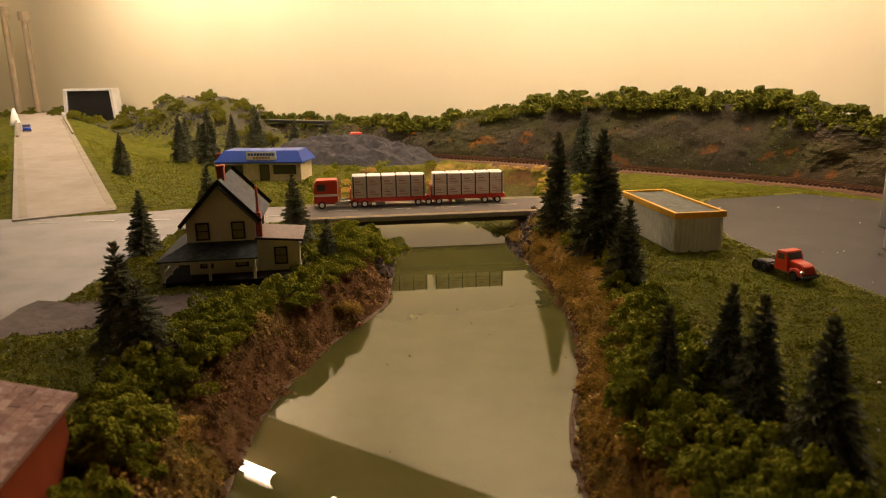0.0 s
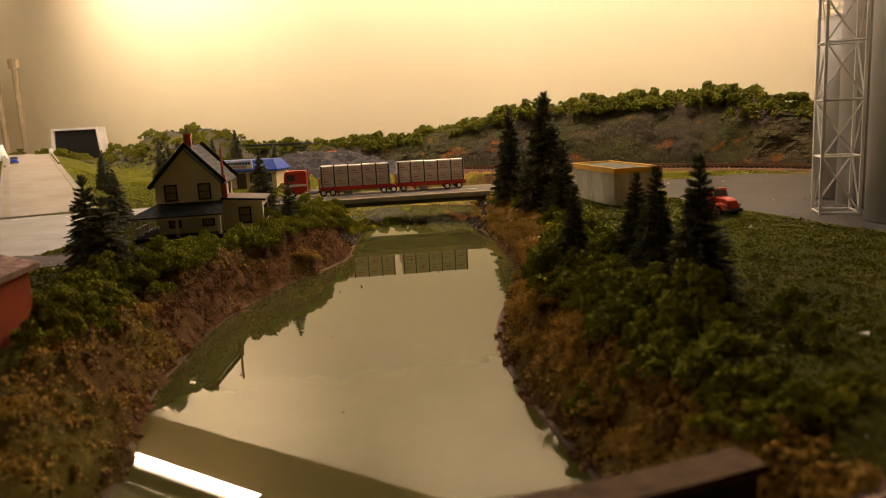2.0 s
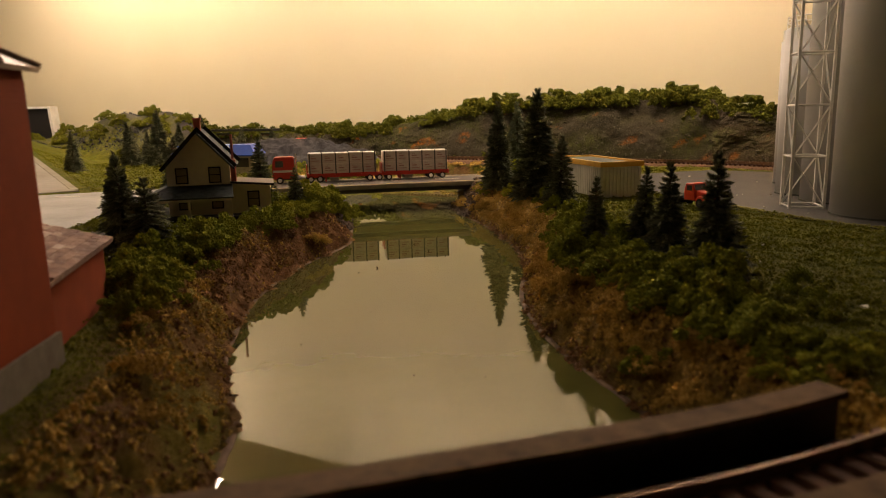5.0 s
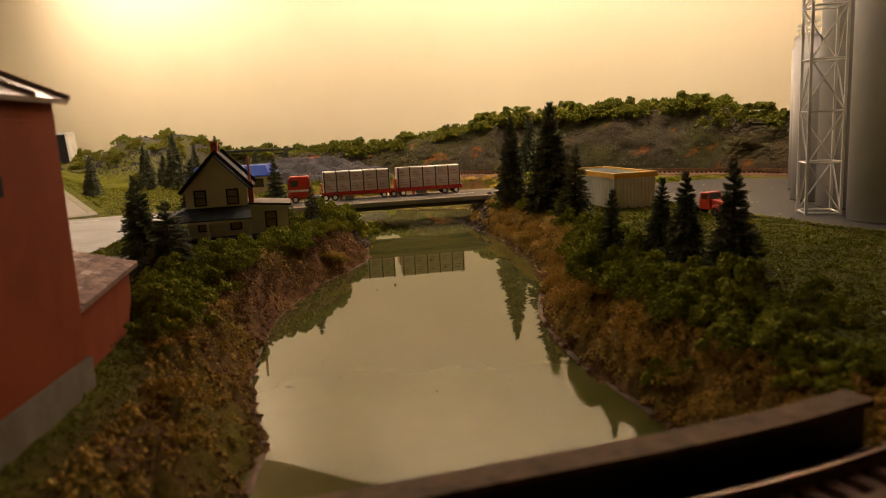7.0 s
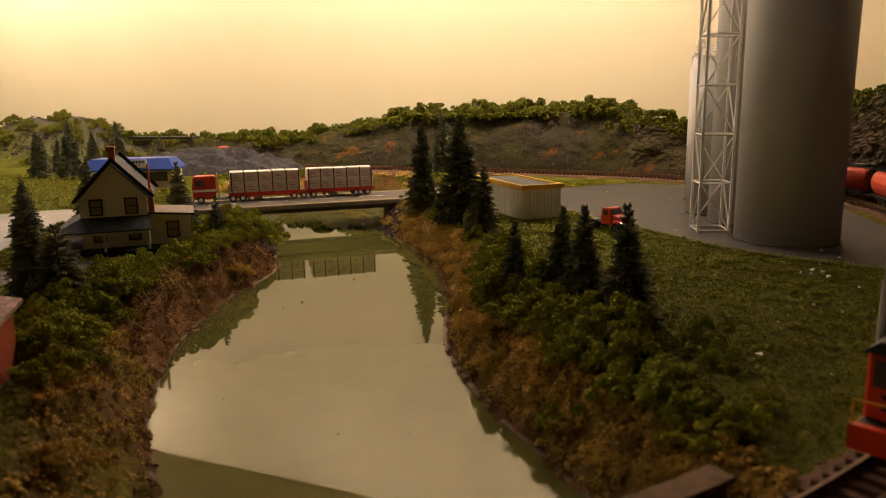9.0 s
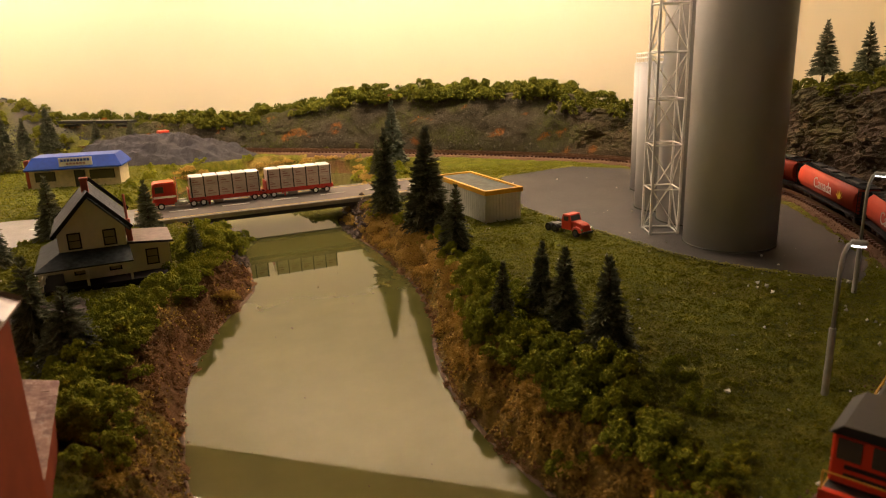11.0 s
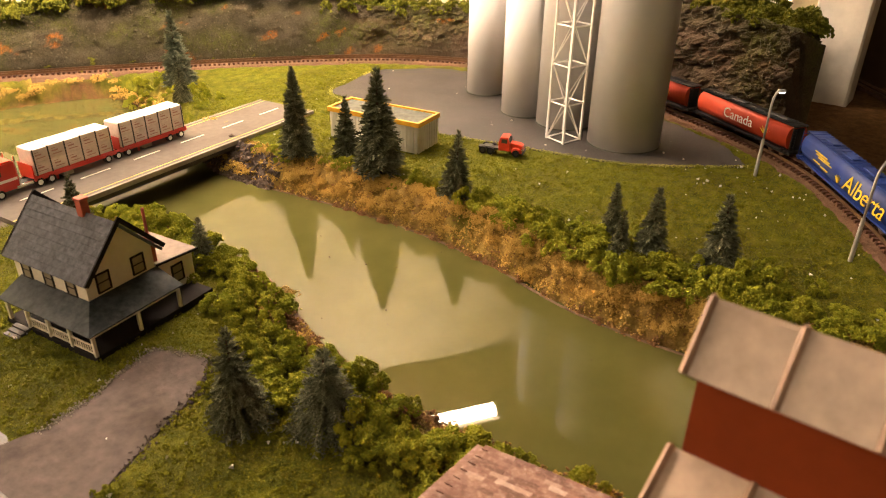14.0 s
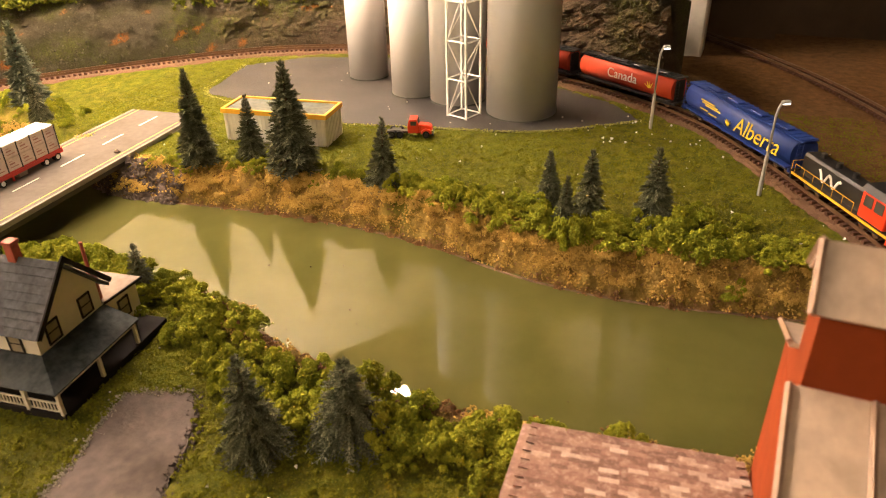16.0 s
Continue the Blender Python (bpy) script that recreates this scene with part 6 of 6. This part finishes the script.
    part("porch_deck", bm, m_trim, h, "black porch deck")
    for cs_ in ([(-0.2, -0.3, 1.50), (5.0, -0.3, 1.50), (4.9, 1.25, 2.12), (1.15, 1.25, 2.12)], [(-0.2, 6.1, 1.50), (-0.2, -0.3, 1.50), (1.15, 1.25, 2.12), (1.15, 6.1, 2.12)]):
        bm = bmesh.new()
        slab(bm, cs_, 0.09)
        part("porch_roof", bm, m_porch, h, "worn dark green porch roof")
    for b in ((0.0, -0.16, 1.26, 4.85, -0.04, 1.42), (0.0, -0.04, 1.26, 0.12, 6.0, 1.42)):
        bm = bmesh.new()
        box(bm, *b)
        part("porch_beam", bm, m_cream, h)
    for px, py in ((0.06, -0.1), (2.45, -0.1), (4.8, -0.1), (0.06, 1.5), (0.06, 3.0), (0.06, 4.5), (0.06, 5.95)):
        bm = bmesh.new()
        box(bm, px - 0.07, py - 0.07, 0.28, px + 0.07, py + 0.07, 1.3)
        part("post", bm, m_cream, h)
    for ya, yb in ((0.0, 1.4), (1.6, 2.9), (3.1, 4.4)):
        bm = bmesh.new()
        box(bm, 0.03, ya, 0.80, 0.09, yb, 0.86)
        box(bm, 0.03, ya, 0.40, 0.09, yb, 0.45)
        for q in range(int((yb - ya) / 0.16)):
            box(bm, 0.04, ya + 0.05 + q * 0.16, 0.44, 0.08, ya + 0.09 + q * 0.16, 0.81)
        part("railing", bm, m_cream, h)
    for q in range(3):
        bm = bmesh.new()
        box(bm, -0.25 - 0.25 * q, 4.5, -0.1, -0.25 * q, 5.5, 0.24 - 0.09 * q)
        part("step", bm, m_girder, h)
    # chimneys
    bm = bmesh.new()
    box(bm, xm - 0.2, 2.75, apex - 0.45, xm + 0.2, 3.15, apex + 0.62, 0.02)
    ch = part("chimney", bm, m_brick, h, "red brick chimney")
    bm = bmesh.new()
    box(bm, xm - 0.24, 2.71, apex + 0.58, xm + 0.24, 3.19, apex + 0.72, 0.02)
    part("cap", bm, m_brick, ch)
    bm = bmesh.new()
    box(bm, 4.84, 1.42, 1.9, 5.16, 1.76, 3.6, 0.02)
    ch = part("chimney", bm, m_brick, h, "red chimney with a thin pipe")
    bm = bmesh.new()
    rod(bm, (5.0, 1.59, 3.55), (5.0, 1.59, 5.1), 0.075, seg=8)
    part("pipe", bm, m_brick, ch)


farmhouse()


# ---- grain elevator and its shed ----
def panel_roof(parent, a, b, c, d, n):
    """Roof of n sheets between ridge a-b and eave d-c, with battens."""
    a, b, c, d = map(Vector, (a, b, c, d))
    up = (b - a).cross(d - a).normalized()
    if up.z < 0:
        up = -up
    for k in range(n):
        f, g = k / n, (k + 1) / n
        bm = bmesh.new()
        q = [a.lerp(b, f), a.lerp(b, g), d.lerp(c, g), d.lerp(c, f)]
        vs = [bm.verts.new(p) for p in q] + [bm.verts.new(p - up * 0.12) for p in q]
        for face in ((0, 1, 2, 3), (7, 6, 5, 4), (0, 4, 5, 1), (1, 5, 6, 2), (2, 6, 7, 3), (3, 7, 4, 0)):
            bm.faces.new([vs[i] for i in face])
        bmesh.ops.recalc_face_normals(bm, faces=bm.faces)
        part("roof_sheet", bm, m_tin, parent, "brown tin roof sheet")
    for k in range(n + 1):
        f = k / n
        bm = bmesh.new()
        rod(bm, a.lerp(b, f) + up * 0.02, d.lerp(c, f) + up * 0.02, 0.09, seg=4)
        part("batten", bm, m_seam, parent)


def elevator():
    e = thing("grain_elevator", label="tall red wooden grain elevator with brown sheet roofs", category="grain elevator")
    xw, xe, ys_, yn = -16.0, -9.05, 1.4, 11.2
    cw, ce = -13.35, -11.7
    zl, zc = 7.3, 8.5
    bm = bmesh.new()
    prism(bm, [(xw, 0.9), (xe, 0.9), (xe, zl), (ce, zc), (cw, zc), (xw, zl)], "y", ys_, yn)
    part("wall", bm, m_red_wall, e)
    bm = bmesh.new()
    box(bm, xw - 0.1, ys_ - 0.1, -0.6, xe + 0.1, yn + 0.1, 0.9)
    part("foundation", bm, m_conc, e, "weathered concrete foundation")
    # siding boards on the river side and the far end
    for q in range(44):
        z = 1.0 + q * 0.1375
        bm = bmesh.new()
        prism(bm, [(xe, z), (xe + 0.022, z), (xe + 0.006, z + 0.135), (xe, z + 0.135)], "y", ys_, yn)
        part("siding_board", bm, m_red_wall, e)
        bm = bmesh.new()
        prism(bm, [(yn, z), (yn + 0.022, z), (yn + 0.006, z + 0.135), (yn, z + 0.135)], "x", xw, xe)
        part("siding_board", bm, m_red_wall, e)
    bm = bmesh.new()
    prism(bm, [(cw, zc - 0.8), (ce, zc - 0.8), (ce, 10.85), ((cw + ce) / 2, 11.75), (cw, 10.85)], "y", ys_, yn + 0.02)
    part("cupola_wall", bm, m_red_wall, e)
    ye, yb = yn + 0.25, ys_ - 0.25
    xm = (cw + ce) / 2
    panel_roof(e, (xm, ye, 11.9), (xm, yb, 11.9), (ce + 0.3, yb, 10.7), (ce + 0.3, ye, 10.7), 6)
    panel_roof(e, (xm, ye, 11.9), (xm, yb, 11.9), (cw - 0.3, yb, 10.7), (cw - 0.3, ye, 10.7), 6)
    panel_roof(e, (ce, ye, zc + 0.12), (ce, yb, zc + 0.12), (xe + 0.3, yb, zl + 0.03), (xe + 0.3, ye, zl + 0.03), 6)
    panel_roof(e, (cw, ye, zc + 0.12), (cw, yb, zc + 0.12), (xw - 0.3, yb, zl + 0.03), (xw - 0.3, ye, zl + 0.03), 6)
    for z in (5.85, 5.25):
        bm = bmesh.new()
        box(bm, xe + 0.02, 8.05, z, xe + 0.07, 8.4, z + 0.42)
        part("vent", bm, m_trim, e)
    return e


elevator()
shed = thing("elevator_shed", -9.15, 11.35, 0, 8, label="red lean-to shed with patched shingle roof", category="shed")
bm = bmesh.new()
prism(bm, [(-6.3, -0.3), (-0.3, -0.3), (-0.3, 2.1), (-6.3, 3.75)], "y", 0.95, 6.9)
part("wall", bm, m_red_wall, shed)
A, B_, C_, D_ = Vector((-6.5, 0.1, 3.9)), Vector((-6.5, 7.2, 3.9)), Vector((0, 7.2, 2.1)), Vector((0, 0.1, 2.1))
bm = bmesh.new()
slab(bm, [A, D_, C_, B_], 0.15)
roof = part("roof", bm, m_shingle, shed)
rows_, cols = 26, 11
bm = bmesh.new()
box(bm, 0, -0.305, 0, 0.29, 0.305, 0.035)
tile = part("shingle", bm, m_shingle, roof)
drop = (D_ - A).normalized()
tilt = math.degrees(math.atan2(-drop.z, drop.x))
rnd = random.Random(2)
n_made = 0
for r in range(rows_):
    for c in range(cols):
        f = (r + 0.02) / rows_
        y = 0.15 + (c + 0.5 + 0.45 * (r % 2) + rnd.uniform(-0.04, 0.04)) * (6.5 / cols)
        p = A.lerp(D_, f)
        m = pose(p.x * CM, y * CM, (p.z + 0.03) * CM, rnd.uniform(-1.5, 1.5), tilt - 2.5 + rnd.uniform(-1, 1), rnd.uniform(-2, 2)) 
        if n_made == 0:
            tile.matrix_basis = m
        else:
            share("shingle", tile.data, roof, m)
        n_made += 1


# ---- shop, heap and the things beyond the road ----
shop = thing("roadside_shop", -24.0, 74.7, 0.0, -5, "cream roadside shop with a bright blue roof and sign", "shop")
bm = bmesh.new()
box(bm, 0, 0, -0.3, 8.8, 4.0, 2.05)
part("wall", bm, m_shop, shop)
bm = bmesh.new()
low, top = [(-0.35, -0.45), (9.15, -0.45), (9.15, 4.4), (-0.35, 4.4)], [(0.35, 0.5), (8.45, 0.5), (8.45, 3.4), (0.35, 3.4)]
vs = [[bm.verts.new((x, y, z)) for x, y in ring_] for ring_, z in ((low, 1.9), (low, 2.05), (top, 3.15))]
for a_, b_ in zip(vs, vs[1:]):
    for q in range(4):
        bm.faces.new((a_[q], a_[(q + 1) % 4], b_[(q + 1) % 4], b_[q]))
bm.faces.new(vs[0][::-1])
bm.faces.new(vs[2])
part("roof", bm, m_shop_blue, shop, "bright blue hipped roof")
bm = bmesh.new()
box(bm, 3.1, -0.30, 2.25, 6.3, -0.16, 3.1)
sign = part("sign", bm, m_white, shop, "white sign board")
bm = bmesh.new()
for q in range(9):
    box(bm, 3.28 + q * 0.32, -0.33, 2.70, 3.53 + q * 0.32, -0.30, 2.96)
part("sign_print", bm, m_shop_blue, sign, "unreadable blue print")
bm = bmesh.new()
for q in range(6):
    box(bm, 3.8 + q * 0.32, -0.33, 2.38, 4.04 + q * 0.32, -0.30, 2.58)
part("sign_print", bm, m_print, sign, "unreadable red print")
for a, b, z0, z1 in ((0.6, 2.4, 0.7, 1.6), (4.4, 5.3, 0.0, 1.65), (5.9, 8.2, 0.7, 1.6)):
    bm = bmesh.new()
    box(bm, a, -0.03, z0, b, 0.0, z1)
    opening = part("door" if z0 == 0 else "window", bm, m_pane, shop)
    bm = bmesh.new()
    for x0, x1, h0, h1 in ((a - 0.08, a, z0, z1), (b, b + 0.08, z0, z1), (a - 0.08, b + 0.08, z1, z1 + 0.08)):
        box(bm, x0, -0.05, h0, x1, 0.0, h1)
    part("frame", bm, m_trim, opening)
bm = bmesh.new()
box(bm, -0.55, 0.6, -0.3, -0.05, 1.1, 2.9, 0.03)
part("chimney", bm, m_brick, shop, "red brick chimney")
# grey heap
heap = thing("rock_heap", -12.2, 91.5, 0, -16, "smooth grey striped heap of spoil", "heap")
bm = bmesh.new()
made = bmesh.ops.create_grid(bm, x_segments=110, y_segments=64, size=1.0)["verts"]
for v in made:
    x, y = v.co.x * 13.5, v.co.y * 6.5
    q = max(0, 1 - (x / 13) ** 2 * (1.0 if x < 0 else 1.0) - (y / 6.2) ** 2)
    z = 3.7 * q ** 0.75 * (1 - 0.24 * x / 13) - 0.7
    z += 0.6 * noise.fractal((x / 2.0, y / 1.2, 2), 1, 2, 6) * min(1, q * 3) + 0.22 * math.sin(y * 3.4 + x * 0.35 + noise.noise((x / 4, y / 4, 1)) * 2) * min(1, q * 3)
    v.co = Vector((x, y, z))
bmesh.ops.delete(bm, geom=[v for v in bm.verts if v.co.z < -0.55], context="VERTS")
part("mass", bm, m_gravel, heap)
dozer = thing("orange_machine", -12.6, 97.6, 0.75, 20, "small orange machine behind the heap", "machine")
bm = bmesh.new()
box(bm, -2.0, -0.9, 0.3, 1.6, 0.9, 1.4, 0.15)
part("body", bm, m_orange, dozer)
bm = bmesh.new()
box(bm, -0.6, -0.7, 1.4, 0.8, 0.7, 2.3, 0.1)
part("cab", bm, m_orange, dozer)
bm = bmesh.new()
box(bm, -2.1, -1.1, -0.4, 1.7, 1.1, 0.35, 0.15)
part("crawlers", bm, m_black, dozer)
flat = thing("flat_wagon", -21.5, 103.5, 3.4, -32, "dark flat wagon on the upper line", "rail car")
bm = bmesh.new()
box(bm, -6, -0.8, 0.7, 6, 0.8, 1.05)
part("deck", bm, m_black, flat)
truck_set(flat, (-4.4, 4.4))

# black framed board at the end of the ramp
panel = thing("framed_panel", -67.4, 135.0, 1.6, -5, "black panel in a white frame leaning by the wall", "panel")
bm = bmesh.new()
prism(bm, [(-4.9, 0), (4.9, 0), (4.4, 7.0), (-4.4, 7.0)], "y", 0.0, 0.5)
part("board", bm, m_black, panel)
for a, b, c, d in ((-5.3, -4.8, -4.8, -4.3), (4.8, 5.3, 4.3, 4.8)):
    bm = bmesh.new()
    prism(bm, [(a, 0), (b, 0), (d, 7.0), (c, 7.0)], "y", -0.5, 2.2)
    part("side_frame", bm, m_white, panel)
bm = bmesh.new()
box(bm, -4.8, -0.5, 7.0, 4.8, 2.2, 7.4)
part("top_frame", bm, m_white, panel)

# ---- work desk beyond the layout ----
def stick(low, high, r, material, label, name="pen", category="pen"):
    low, high = Vector(low), Vector(high)
    p = thing(name, *low, 0, label, category, "pens in the rack")
    bm = bmesh.new()
    rod(bm, (0, 0, 0), (high - low) * 0.88, r, seg=10)
    part("barrel", bm, material, p)
    bm = bmesh.new()
    rod(bm, (high - low) * 0.88, high - low, r * 0.9, r * 0.5, seg=10)
    part("tip", bm, m_black, p)


stick((-74, 112.3, 0.5), (-71.5, 113.9, 11.8), 0.48, m_pen_blue, "blue ball pen leaning in the rack")
stick((-74.7, 105.7, 0.5), (-79.5, 102.2, 12.3), 0.5, m_black, "black marker leaning in the rack")
stick((-77.4, 103.8, 0.3), (-78.5, 103, 9.2), 0.4, m_yell_print, "yellow pencil standing in the rack")
stick((-76.2, 105, 0.3), (-76.6, 104.6, 10.5), 0.22, m_bark, "slim brown paint brush in the rack", "brush", "brush")
stick((-80.6, 101.4, 0.3), (-82.4, 100, 12.5), 0.25, m_bark, "slim brown paint brush leaning in the rack", "brush", "brush")
rack = thing("pen_rack", -76.5, 106.5, 0, 36, "orange desk rack that holds pens", "pen rack")
bm = bmesh.new()
box(bm, -7, -2, -1, 5, 2, 1.8, 0.3)
part("tray", bm, m_orange, rack)
bm = bmesh.new()
box(bm, -3, -2.2, -0.5, 3, 2.2, 3.0, 0.1)
box_thing = tagged(part("cardboard_box", bm, m_teal), "teal cardboard box on the desk", "box")
box_thing.matrix_basis = pose(-0.72, 0.93, 0.0, 0, 0, 36)
cone = thing("white_cone", -69.8, 114.8, 1.0, 0, "small white pointed cone beside the ramp", "cone")
bm = bmesh.new()
rod(bm, (0, 0, 0), (0, 0, 5.4), 1.5, 0.2, 14)
part("cone", bm, m_white, cone, smooth=True)
desk_lamp = thing("gooseneck_lamp", label="chrome gooseneck desk lamp", category="lamp")
bm = bmesh.new()
tube(bm, spline([(-81.9, 119, -3), (-81.9, 119, 3.2), (-82.3, 118.7, 7.5), (-83.2, 118, 12.5), (-85.9, 116.1, 16.9), (-88.6, 114, 19.4), (-91.3, 112, 21), (-97, 108, 22.5)], 0.8).tolist(), 0.85, 12)
part("neck", bm, m_chrome, desk_lamp, smooth=True)
bm = bmesh.new()
rod(bm, (-81.9, 119, -3.2), (-81.9, 119, 0.6), 3.6, 3.0, 20)
part("foot", bm, m_chrome, desk_lamp)
# posts are solid shapes for two soft brown shadows on the wall
stand = thing("tan_stand", label="two wall shadow bars built as tan posts, with a hanging bottle", category="stand")
for dx in (0.0, 3.0):
    bm = bmesh.new()
    rod(bm, (-89.9 + dx, 149.5 + dx * 0.6, -3), (-89.9 + dx, 149.5 + dx * 0.6, 24.2 - dx * 0.3), 0.6, seg=10)
    rod(bm, (-89.9 + dx, 149.5 + dx * 0.6, 23.4 - dx * 0.3), (-89.9 + dx, 149.5 + dx * 0.6, 25.2 - dx * 0.3), 1.1, seg=10)
    part("post", bm, m_shadow_stand, stand)
bm = bmesh.new()
rod(bm, (-89.9, 149.5, 23.8), (-93.2, 141.8, 15.8), 0.18, seg=6)
part("arm", bm, m_shadow_stand, stand)
bm = bmesh.new()
rod(bm, (-93.5, 141.3, 5.7), (-93.5, 141.3, 14.0), 1.95, seg=18)
rod(bm, (-93.5, 141.3, 2.6), (-93.5, 141.3, 5.7), 0.7, 1.95, seg=18)
part("bottle", bm, m_white, stand, "white plastic bottle", True)
bm = bmesh.new()
rod(bm, (-93.5, 141.3, 14.0), (-93.5, 141.3, 16.6), 0.7, seg=10)
part("cap", bm, m_black, stand)

# ---- right side of the room ----
post = thing("door_jamb", 51.0, 22.0, -95, 0, "white painted door jamb", "door frame", kind="structure")
bm = bmesh.new()
box(bm, -1.2, -3.4, 0, 2.4, 1.2, 235, 0.2)
part("jamb", bm, m_curtain, post)
cord = thing("hanging_cord", label="grey electric cord hanging by the jamb", category="cord")
bm = bmesh.new()
tube(bm, spline([(50, 21.7, 40), (50.4, 21.4, 25), (50, 21.2, 14), (50.8, 20.8, 7), (51.2, 20.4, 0), (50.5, 20.0, -12), (50.8, 19.9, -40)], 1.5).tolist(), 0.55, 8)
part("cable", bm, m_curtain, cord, smooth=True)
